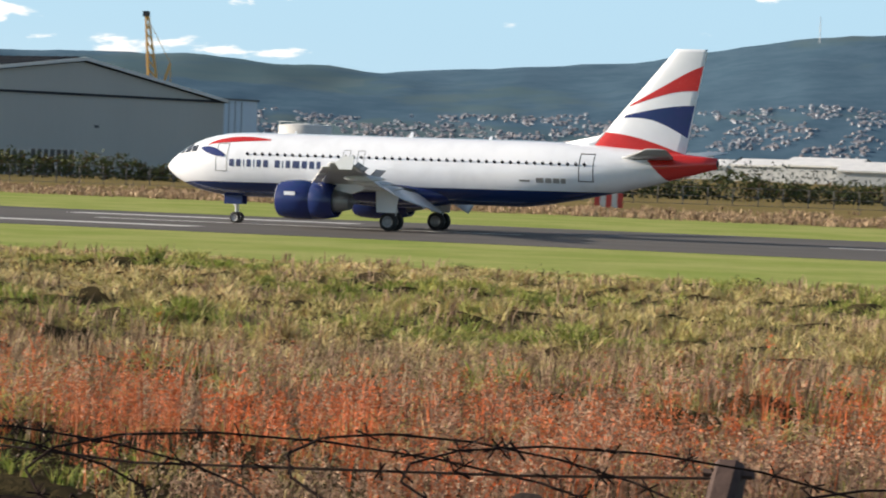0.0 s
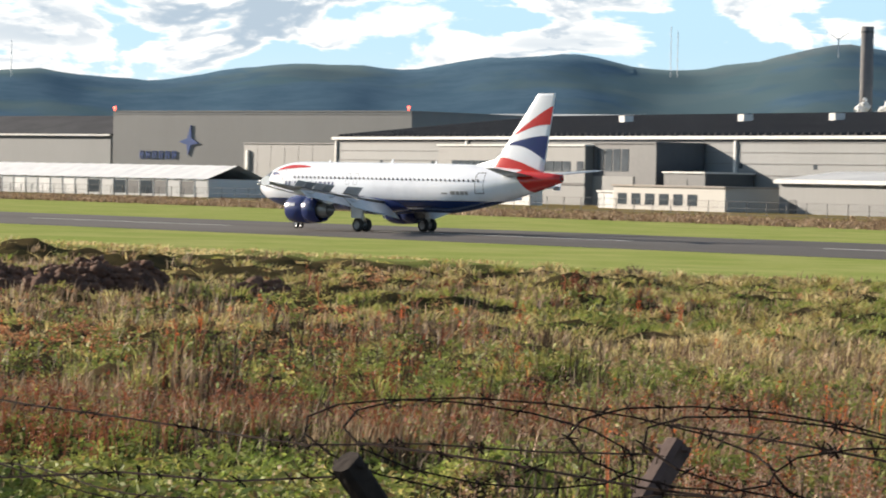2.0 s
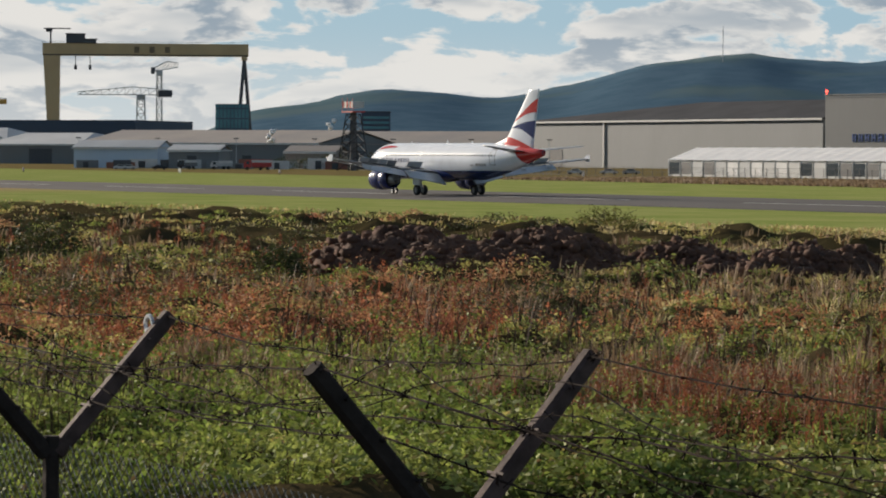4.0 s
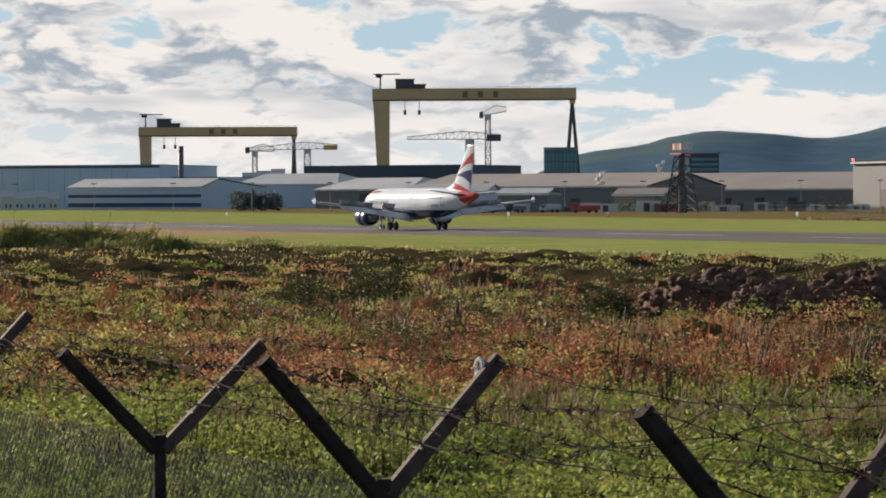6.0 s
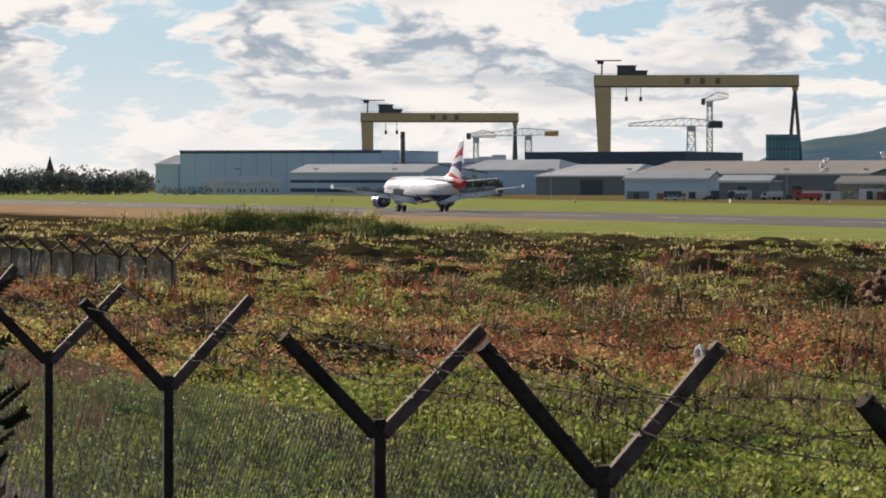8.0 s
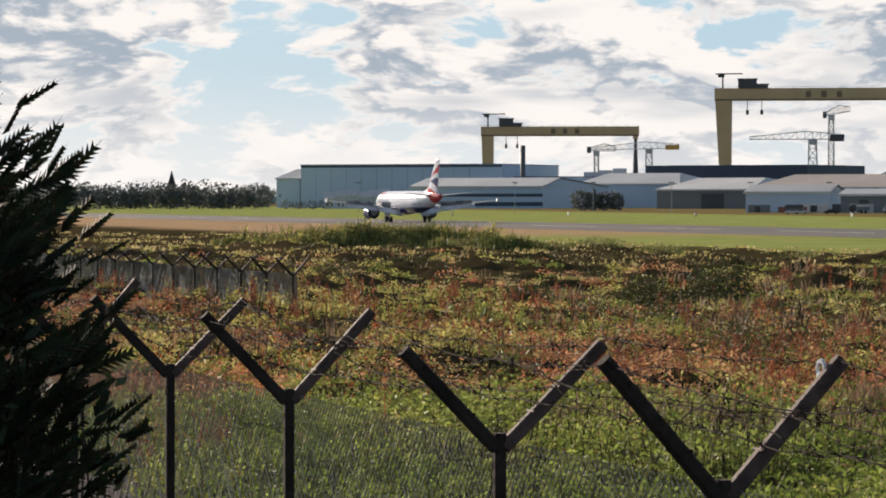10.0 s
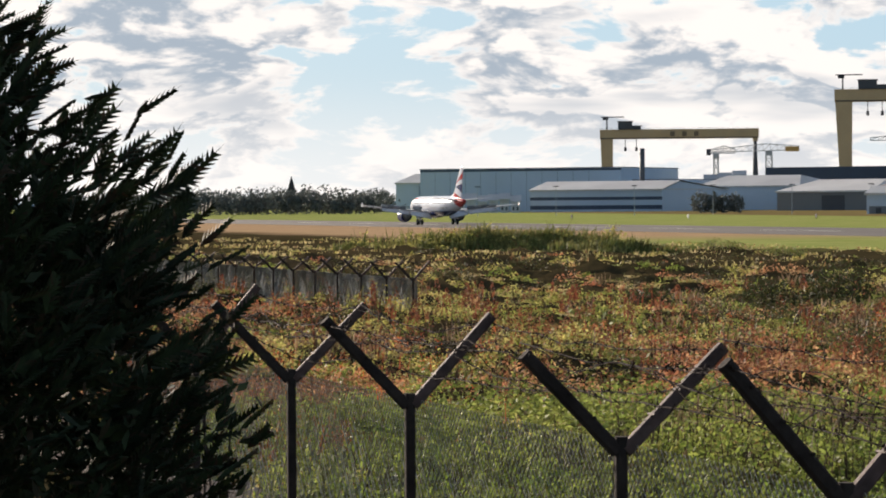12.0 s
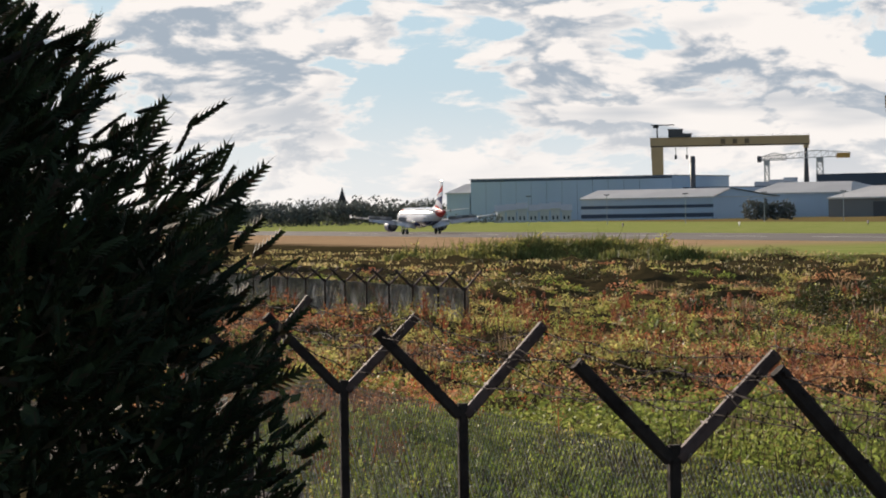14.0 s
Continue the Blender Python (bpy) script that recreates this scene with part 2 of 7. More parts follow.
def fuselage_section(x):
    """Centre height, half width and half height at x."""
    if x < 6.0:
        k = max(0.0, x / 6.0)
        top = 3.55 + 2.35 * (1 - (1 - k) ** 2.3) ** 0.82
        bottom = 3.55 - 1.80 * (1 - (1 - k) ** 2.5) ** 0.72
        w = 1.975 * (1 - (1 - k) ** 2.1) ** 0.62
    elif x < 25.0:
        top, bottom, w = 5.90, 1.75, 1.975
    else:
        k = min(1.0, (x - 25.0) / (LENGTH - 25.0))
        top = 5.90 - 0.75 * k ** 1.7
        bottom = 1.75 + 2.75 * (0.35 * k + 0.65 * k ** 1.5)
        w = 1.975 * (1 - k ** 1.9) + 0.26 * k ** 1.9
    return (top + bottom) / 2, max(w, 0.03), max((top - bottom) / 2, 0.03)


def skin(x, angle, off=0.0):
    """A point on the fuselage, angle 0 at the top, +90 on the port side (-y)."""
    c, w, hh = fuselage_section(x)
    a = radians(angle)
    return Vector((x, -(w + off) * math.sin(a), c + (hh + off) * math.cos(a)))


def angle_at(x, z):
    c, w, hh = fuselage_section(x)
    return math.degrees(math.acos(max(-1.0, min(1.0, (z - c) / hh))))


def livery():
    m = bpy.data.materials.new("airliner_paint")
    m.use_nodes = True
    nt = m.node_tree
    bsdf = nt.nodes["Principled BSDF"]
    co = nt.nodes.new("ShaderNodeTexCoord")
    sep = nt.nodes.new("ShaderNodeSeparateXYZ")
    link(nt, co.outputs["Object"], sep.inputs[0])
    x, z = sep.outputs[0], sep.outputs[2]
    dirt = node(nt, "ShaderNodeTexNoise", Scale=0.8, Detail=5.0)
    link(nt, co.outputs["Object"], dirt.inputs["Vector"])
    white = mix_node(nt, ramp(nt, dirt.outputs[0], 0.4, 0.75), (0.82, 0.85, 0.90), (0.75, 0.78, 0.83))
    low = math_node(nt, "SUBTRACT", z, math_node(nt, "MULTIPLY", x, 0.006))
    low = math_node(nt, "ADD", low, math_node(nt, "MULTIPLY", ramp(nt, x, 3.0, 0.0), 0.2))
    blue = ramp(nt, low, 2.665, 2.645)
    col = mix_node(nt, blue, white, NAVY)
    back = math_node(nt, "SUBTRACT", x, math_node(nt, "MULTIPLY", math_node(nt, "ABSOLUTE", math_node(nt, "SUBTRACT", z, 5.25)), 0.9))
    col = mix_node(nt, ramp(nt, back, 33.10, 33.14), col, RED)
    link(nt, col, bsdf.inputs["Base Color"])
    bsdf.inputs["Roughness"].default_value = 0.16
    bsdf.inputs["Coat Weight"].default_value = 0.4
    bsdf.inputs["Coat Roughness"].default_value = 0.04
    return m


LIVERY = livery()
NAVY_PAINT = mat("navy_paint", NAVY, (0.02, 0.03, 0.14), 0.7, 0.22, fine=9, bump=0.01)
RED_PAINT = mat("red_paint", RED, (0.46, 0.02, 0.02), 0.7, 0.25, fine=9, bump=0.01)
FIN_WHITE = mat("fin_white", (0.82, 0.85, 0.90), (0.76, 0.79, 0.84), 0.7, 0.25, fine=9, bump=0.01)
WING_GREY = mat("wing_grey", (0.42, 0.44, 0.46), (0.33, 0.35, 0.37), 0.6, 0.35, fine=7, bump=0.02)
FLAP_WHITE = mat("flap_panel", (0.68, 0.69, 0.70), (0.55, 0.56, 0.58), 0.9, 0.35, fine=7, bump=0.02)
WELL = mat("flap_cove", (0.10, 0.10, 0.10), (0.05, 0.05, 0.05), 1.5, 0.6)
BARE = mat("polished_metal", (0.75, 0.76, 0.78), (0.62, 0.63, 0.66), 1.0, 0.18, 1.0, bump=0.01)
LETTER_BLUE = mat("lettering_blue", (0.045, 0.065, 0.16), (0.035, 0.05, 0.13), 0.9, 0.35, fine=9, bump=0.01)
PANE = glass("cabin_glass", (0.02, 0.025, 0.035))


def skin_patch(bm, x0, x1, lower, upper, n=10, m=4, side=1, off=0.012):
    """A patch on the fuselage between two lines of height over x."""
    rows = []
    for i in range(n + 1):
        x = x0 + (x1 - x0) * i / n
        a0, a1 = angle_at(x, lower(x)), angle_at(x, upper(x))
        row = []
        for j in range(m + 1):
            p = skin(x, a0 + (a1 - a0) * j / m, off)
            p.y *= side
            row.append(p)
        rows.append(row)
    return loft(bm, rows, close=False)


def foil(x0, chord, y, z, thick, n=10, drop=0.0):
    """A closed wing section."""
    pts = []
    for i in range(n + 1):
        t = i / n
        pts.append(Vector((x0 + chord * t, y, z - drop * t + thick * chord * (1.45 * math.sqrt(t) * (1 - t) + 0.02) * 0.9)))
    for i in range(n - 1, 0, -1):
        t = i / n
        pts.append(Vector((x0 + chord * t, y, z - drop * t - thick * chord * 0.55 * (1.45 * math.sqrt(t) * (1 - t)))))
    return pts


WING = ((1.7, 11.0, 7.6, 2.55, 0.13), (6.4, 13.75, 4.35, 3.05, 0.115), (12.0, 16.75, 2.75, 3.6, 0.11), (16.9, 19.35, 1.55, 4.15, 0.10))


def wing_at(y):
    for a, b in zip(WING, WING[1:]):
        if y <= b[0]:
            break
    k = (y - a[0]) / (b[0] - a[0])
    return [p + (q - p) * k for p, q in zip(a, b)]


def fin_point(u, v, side, off=0.0):
    """u along the chord, v up the fin."""
    z = 5.55 + (11.76 - 5.55) * v
    lead, trail = 29.35 + 5.35 * v, 35.55 + 1.15 * v
    x = lead + (trail - lead) * u
    t = (0.36 - 0.22 * v) * 2.2 * math.sqrt(max(u, 0.0)) * (1 - u) + 0.015
    return Vector((x, side * (t + off), z))


def wheel(parent, x, y, r, w):
    bm = B()
    revolve(bm, [(-w * 0.5, r * 0.62), (-w * 0.5, r * 0.86), (-w * 0.34, r * 0.97), (0, r), (w * 0.34, r * 0.97), (w * 0.5, r * 0.86), (w * 0.5, r * 0.62), (-w * 0.5, r * 0.62)], (x, y, r), "y", 22)
    tyre = part("tyre", bm, RUBBER, parent, smooth=True)
    bm = B()
    revolve(bm, [(-w * 0.42, 0.02), (-w * 0.42, r * 0.25), (-w * 0.3, r * 0.35), (-w * 0.42, r * 0.62), (w * 0.42, r * 0.62), (w * 0.3, r * 0.35), (w * 0.42, r * 0.25), (w * 0.42, 0.02)], (x, y, r), "y", 18)
    part("rim", bm, GREY_STEEL, tyre, "grey metal wheel rim")


def build_wing(plane, side):
    s = -1 if side == "port" else 1
    bm = B()
    loft(bm, [foil(x, c, s * y, z, t) for y, x, c, z, t in WING])
    wing = part("wing", bm, WING_GREY, plane, "swept grey wing with its spoilers raised", True)
    # leading-edge slats, drooped
    for y0, y1 in ((2.2, 5.2), (6.4, 9.6), (9.7, 13.0), (13.1, 16.4)):
        bm = B()
        secs = []
        for y in (y0, y1):
            _, x, c, z, t = wing_at(y)
            secs.append(foil(x - 0.42, 0.62, s * y, z - 0.18, 0.16, 6))
        loft(bm, secs)
        part("slat", bm, FLAP_WHITE, wing, smooth=True)
    # flaps, well extended
    for y0, y1 in ((2.0, 6.2), (6.45, 12.6)):
        bm = B()
        secs = []
        for y in (y0, y1):
            _, x, c, z, t = wing_at(y)
            ch = 0.24 * c + 0.35
            secs.append(foil(x + 0.97 * c, ch, s * y, z - 0.12, 0.11, 8, drop=0.62 * ch))
        loft(bm, secs)
        part("flap", bm, FLAP_WHITE, wing, "pale grey extended flap", True)
    bm = B()
    secs = []
    for y in (12.8, 16.3):
        _, x, c, z, t = wing_at(y)
        secs.append(foil(x + 0.76 * c, 0.26 * c, s * y, z + 0.03, 0.10, 8, drop=0.12))
    loft(bm, secs)
    part("aileron", bm, FLAP_WHITE, wing, "", True)
    # spoilers standing up from the upper skin
    for i, (y0, y1) in enumerate(((3.0, 5.0), (6.6, 8.0), (8.05, 9.45), (9.5, 10.9), (10.95, 12.4))):
        bm = B()
        lo, hi = [], []
        for y in (y0, y1):
            _, x, c, z, t = wing_at(y)
            hinge = Vector((x + 0.66 * c, s * y, z + 0.055 * c))
            tip = hinge + Vector((0.55, 0, 0.52)) * (0.62 + 0.10 * c)
            lo.append(hinge)
            hi.append(tip)
        n = Vector((-0.03, 0, 0.03))
        loft(bm, [[lo[0], hi[0], hi[0] + n, lo[0] + n], [lo[1], hi[1], hi[1] + n, lo[1] + n]])
        part("spoiler", bm, WING_GREY if i % 2 else FLAP_WHITE, wing, "raised spoiler panel")
        bm = B()
        q = [Vector((p.x + 0.02, p.y, p.z - 0.04)) for p in lo]
        e = [Vector((p.x + 0.85, p.y, p.z - 0.10)) for p in lo]
        d = Vector((0, 0, 0.05))
        loft(bm, [[q[0], e[0], e[0] + d, q[0] + d], [q[1], e[1], e[1] + d, q[1] + d]])
        part("spoiler_well", bm, WELL, wing, "dark spoiler recess")
    # flap track fairings
    for y in (5.9, 8.9, 11.9):
        _, x, c, z, t = wing_at(y)
        bm = B()
        revolve(bm, [(-1.3, 0.02), (-1.0, 0.13), (-0.3, 0.2), (0.5, 0.19), (1.1, 0.12), (1.5, 0.02)], (x + 0.95 * c, s * y, z - 0.32), "x", 10)
        part("track_fairing", bm, FLAP_WHITE, wing, "", True)
    bm = B()
    y, x, c, z, t = WING[-1]
    prism(bm, [(x + 0.7, z - 0.35), (x + 1.5, z - 0.35), (x + 1.6, z + 0.02), (x + 1.6, z + 0.42), (x + 0.95, z + 0.42), (x + 0.4, z + 0.02)], s * y - 0.03, s * y + 0.03)
    part("wingtip_fence", bm, FIN_WHITE, wing, "white wingtip fence")


def build_engine(plane, side):
    s = -1 if side == "port" else 1
    o = (1.75, s * 5.75, 1.78)
    bm = B()
    revolve(bm, [(9.35, 0.93), (9.22, 1.02), (9.32, 1.10)], o, "x", 28)
    eng = part("engine", bm, BARE, plane, "turbofan engine with a bright metal inlet lip", True)
    bm = B()
    revolve(bm, [(9.32, 1.10), (9.7, 1.19), (10.6, 1.24), (11.6, 1.20), (11.63, 1.18), (11.66, 1.20), (12.4, 1.14), (13.1, 1.02), (13.12, 0.96), (12.0, 0.95)], o, "x", 28)
    part("cowling", bm, NAVY_PAINT, eng, "glossy navy engine cowling", True)
    bm = B()
    revolve(bm, [(9.35, 0.93), (10.2, 0.88), (10.25, 0.05)], o, "x", 28)
    part("intake", bm, DARK, eng, "dark intake duct", True)
    bm = B()
    revolve(bm, [(9.75, 0.01), (9.95, 0.14), (10.22, 0.26)], o, "x", 16)
    part("spinner", bm, DARK, eng, "", True)
    bm = B()
    revolve(bm, [(12.0, 0.80), (13.0, 0.72), (14.0, 0.52), (14.02, 0.46), (13.6, 0.30), (14.7, 0.03)], o, "x", 20)
    part("exhaust_nozzle", bm, GREY_STEEL, eng, "bare metal exhaust nozzle", True)
    bm = B()
    prism(bm, [(12.05, 2.85), (13.6, 3.15), (15.6, 2.95), (17.2, 2.75), (15.9, 2.25), (14.2, 2.2), (12.7, 2.75)], o[1] - 0.17, o[1] + 0.17)
    part("pylon", bm, FIN_WHITE, eng, "white engine pylon")
    for k in (0.25,):
        bm = B()
        prism(bm, [(11.75, 2.05), (12.5, 2.05), (12.5, 2.28), (11.75, 2.28)], o[1] + s * 1.16, o[1] + s * 1.21)
        part("cowling_mark", bm, FIN_WHITE, eng, "small white painted mark")


def build_gear(plane):
    bm = B()
    tube(bm, (5.07, 0, 0.38), (4.95, 0, 2.2), 0.085, 0.10)
    tube(bm, (5.07, -0.28, 0.38), (5.07, 0.28, 0.38), 0.06)
    tube(bm, (5.0, 0, 1.1), (3.9, 0, 1.95), 0.05)
    tube(bm, (5.2, 0, 0.75), (5.2, 0, 1.25), 0.03)
    g = part("nose_gear", bm, FLAP_WHITE, plane, "white nose landing gear")
    wheel(g, 5.07, -0.25, 0.38, 0.22)
    wheel(g, 5.07, 0.25, 0.38, 0.22)
    for s in (-1, 1):
        bm = B()
        box(bm, 4.3, 5.6, s * 0.345 - 0.015, s * 0.345 + 0.015, 1.25, 1.85)
        part("gear_door", bm, NAVY_PAINT, g)
    bm = B()
    tube(bm, (5.02, -0.12, 1.45), (5.02, 0.12, 1.45), 0.10)
    part("taxi_light", bm, BARE, g)
    for s in (-1, 1):
        bm = B()
        tube(bm, (17.71, s * 3.8, 0.58), (17.5, s * 3.75, 2.6), 0.13, 0.16)
        tube(bm, (17.71, s * 3.8 - 0.55, 0.58), (17.71, s * 3.8 + 0.55, 0.58), 0.09)
        tube(bm, (17.6, s * 3.78, 1.5), (17.2, s * 2.0, 2.4), 0.07)
        tube(bm, (17.85, s * 3.8, 0.75), (18.05, s * 3.8, 1.2), 0.04)
        tube(bm, (18.05, s * 3.8, 1.2), (17.65, s * 3.78, 1.6), 0.04)
        g = part("main_gear", bm, FLAP_WHITE, plane, "white main landing gear leg")
        wheel(g, 17.71, s * 3.8 - 0.46, 0.585, 0.42)
        wheel(g, 17.71, s * 3.8 + 0.46, 0.585, 0.42)
        bm = B()
        prism(bm, [(16.9, 1.15), (18.2, 1.15), (18.5, 2.75), (16.8, 2.75)], s * 4.32 - 0.02, s * 4.32 + 0.02)
        part("gear_door", bm, FIN_WHITE, g)


def build_airliner():
    plane = thing("airliner", "white twin-engine airliner with navy belly and red-white-blue tail", "airliner")
    bm = B()
    xs = [0.0, 0.06, 0.18, 0.4, 0.7, 1.1, 1.6, 2.2, 2.9, 3.7, 4.6, 6.0] + [6 + 19 * k / 12 for k in range(1, 13)] + [25 + 12.57 * k / 16 for k in range(1, 17)]
    loft(bm, [[skin(x, a * 360 / 40) for a in range(40)] for x in xs])
    body = part("fuselage", bm, LIVERY, plane, "glossy white fuselage with a navy belly", True)
    # belly fairing
    bm = B()
    rings = []
    for k in range(13):
        x = 10.5 + 11.0 * k / 12
        g = math.sin(math.pi * k / 12) ** 0.5 if 0 < k < 12 else 0.02
        rings.append([Vector((x, 2.25 * g * math.cos(a * math.pi / 8), 2.35 + 0.95 * g * math.sin(a * math.pi / 8))) for a in range(16)])
    loft(bm, rings)
    part("belly_fairing", bm, NAVY_PAINT, plane, "navy belly fairing", True)
    bm = B()
    revolve(bm, [(36.9, 0.27), (37.57, 0.24), (37.62, 0.16), (37.3, 0.12)], (0, 0, 4.82), "x", 14)
    part("exhaust_pipe", bm, DARK, body, "dark tail exhaust", True)
    # cabin windows, both sides, with gaps at the wing exits
    bm = B()
    box(bm, 0, 0.22, -0.010, 0.010, 0, 0.33)
    bmesh.ops.bevel(bm, geom=[e for e in bm.edges if abs(e.verts[0].co.y - e.verts[1].co.y) > 0.015], offset=0.09, segments=2, affect="EDGES")
    first = None
    for side in (1, -1):
        for k in range(44):
            x = 6.55 + 0.533 * k
            z = 4.36
            p = skin(x, angle_at(x, z + 0.16), 0.006)
            tilt = math.degrees(math.atan2(z + 0.16 - fuselage_section(x)[0], fuselage_section(x)[1]))
            if first is None:
                first = part("cabin_window", bm, PANE, body, "small dark cabin window")
                ob = first
            else:
                ob = first.copy()
                scene.collection.objects.link(ob)
            ob.parent = body
            ob.matrix_basis = pose(x, side * p.y, z, -side * -tilt, 0, 0)
    # cockpit panes
    for side in (1, -1):
        for x0, x1, z0, z1 in ((1.22, 1.62, 4.22, 4.68), (1.68, 2.22, 4.30, 4.84), (2.28, 2.72, 4.38, 4.82)):
            bm = B()
            skin_patch(bm, x0, x1, lambda x: z0 + 0.16 + 0.10 * (x - x0), lambda x: z1 + 0.08 + 0.22 * (x - x0), 5, 3, side)
            part("cockpit_window", bm, PANE, body, "dark cockpit window", True)
    # doors: outlines in grey
    for side in (1, -1):
        for x0, x1, z0, z1, w in ((4.35, 5.20, 3.35, 5.15, 0.05), (29.2, 30.15, 3.45, 5.20, 0.06), (13.35, 13.85, 3.95, 4.95, 0.035), (14.35, 14.85, 3.95, 4.95, 0.035)):
            bm = B()
            for a, b, c, d in ((x0, x0 + w, z0, z1), (x1 - w, x1, z0, z1), (x0 + w, x1 - w, z0, z0 + w), (x0 + w, x1 - w, z1 - w, z1)):
                skin_patch(bm, a, b, lambda x, c=c: c, lambda x, d=d: d, 2, 5, side, 0.008)
            part("cabin_door", bm, GREY_STEEL if x0 < 28 else DARK, body, "outline of a cabin door")
    # ribbon swoosh behind the cockpit
    for side in (1, -1):
        bm = B()
        skin_patch(bm, 3.55, 8.0, lambda x: 4.98 + 0.42 * ((x - 3.55) / 4.45) ** 0.5, lambda x: 5.06 + 0.42 * ((x - 3.55) / 4.45) ** 0.5 + 0.30 * math.sin(math.pi * min(1, (x - 3.55) / 4.45)) * (1 - 0.35 * (x - 3.55) / 4.45), 16, 3, side, 0.014)
        part("ribbon", bm, RED_PAINT, body, "red ribbon painted on the nose", True)
        bm = B()
        skin_patch(bm, 3.05, 5.0, lambda x: 4.78 - 0.50 * math.sin(math.pi * 0.5 * (x - 3.05) / 1.95) ** 0.8, lambda x: 4.86 + 0.12 * math.sin(math.pi * (x - 3.05) / 1.95) - 0.42 * ((x - 3.05) / 1.95) ** 2, 12, 3, side, 0.014)
        part("ribbon", bm, NAVY_PAINT, body, "navy ribbon painted on the nose", True)
    # the operator's lettering as plain bars
    x = 5.35
    for i, w in enumerate((0.40, 0.40, 0.16, 0.38, 0.16, 0.38, 0.42, -1, 0.44, 0.16, 0.40, 0.56, 0.44, 0.42, 0.36)):
        if w < 0:
            x += 0.30
            continue
        for side in (1, -1):
            bm = B()
            skin_patch(bm, x + 0.05, x + w - 0.05, lambda q: 3.70, lambda q: 4.16, 2, 3, side, 0.011)
            part("lettering_bar", bm, LETTER_BLUE, body, "faded navy painted bar")
        x += w + 0.09
    for side in (1, -1):
        for x0, x1, z0, z1 in ((25.4, 26.1, 3.36, 3.48), (26.5, 27.0, 3.32, 3.62), (27.1, 27.5, 3.32, 3.62), (27.6, 28.0, 3.32, 3.62), (28.1, 28.4, 3.32, 3.62)):
            bm = B()
            skin_patch(bm, x0, x1, lambda q: z0, lambda q: z1, 2, 2, side, 0.010)
            part("lettering_bar", bm, GREY_STEEL, body, "small grey painted bar")
    # aerials
    for x, z, s in ((17.0, 5.88, 0.35), (22.5, 5.88, 0.25), (9.0, 5.88, 0.2)):
        bm = B()
        prism(bm, [(x, z), (x + s, z), (x + s * 1.1, z + s), (x + s * 0.6, z + s)], -0.02, 0.02)
        part("aerial", bm, FIN_WHITE, body)
    bm = B()
    prism(bm, [(16.0, 1.42), (16.4, 1.42), (16.5, 1.1), (16.3, 1.1)], -0.02, 0.02)
    part("aerial", bm, FIN_WHITE, body)
    # fin
    bm = B()
    n = 10
    loft(bm, [[fin_point(i / n, v, 1) for i in range(n + 1)] + [fin_point(i / n, v, -1) for i in range(n, -1, -1)] for v in (-0.12, 0.0, 0.33, 0.66, 0.97, 1.0)])
    prism(bm, [(27.2, 5.75), (29.5, 5.62), (31.4, 7.5), (29.9, 6.35)], -0.07, 0.07)
    fin = part("fin", bm, FIN_WHITE, plane, "tail fin with red, white and navy waves", True)

    def band(material, u0, u1, lower, upper):
        for side in (-1, 1):
            bm = B()
            rows = []
            for i in range(17):
                u = u0 + (u1 - u0) * i / 16
                a, b = lower(u), upper(u)
                rows.append([fin_point(u, a + (b - a) * j / 4, side, 0.012) for j in range(5)])
            loft(bm, rows, close=False)
            part("wave", bm, material, fin, "", True)

    # lowest red wave runs down into the tail cone
    band(RED_PAINT, 0.02, 0.98, lambda u: -0.02 - 0.08 * u, lambda u: 0.15 + 0.05 * math.sin(math.pi * (0.1 + 0.9 * u)) - 0.19 * u)
    band(NAVY_PAINT, 0.10, 0.985, lambda u: 0.30 + 0.05 * math.sin(2.8 * u) - 0.20 * u ** 1.8, lambda u: 0.315 + 0.09 * u + 0.055 * math.sin(2.3 * u))
    band(RED_PAINT, 0.03, 0.985, lambda u: 0.41 + 0.15 * u + 0.07 * math.sin(2.7 * u), lambda u: 0.42 + 0.38 * u + 0.09 * math.sin(2.7 * u))
    # tailplanes
    for s in (-1, 1):
        bm = B()
        loft(bm, [foil(31.3, 3.6, s * 0.5, 4.95, 0.09), foil(32.6, 2.9, s * 2.4, 5.15, 0.085), foil(35.0, 1.35, s * 6.2, 5.55, 0.08)])
        part("tailplane", bm, WING_GREY, plane, "grey horizontal tailplane", True)
    build_wing(plane, "port")
    build_wing(plane, "starboard")
    build_engine(plane, "port")
    build_engine(plane, "starboard")
    build_gear(plane)
    return plane


airliner = build_airliner()


# ---- hills ----
HILLS = ((-14.96, 2.46, 6.12), (-21.69, 0.54, 3.06), (-27.24, 1.48, 4.92), (-36.37, 1.98, 6.03), (-39.88, 0.97, 2.5),
         (-44.67, 1.85, 2.83), (-48.97, 1.55, 2.77), (-54.44, 1.78, 4.06), (-60.8, 0.99, 2.44), (-62.95, 0.24, 0.87))


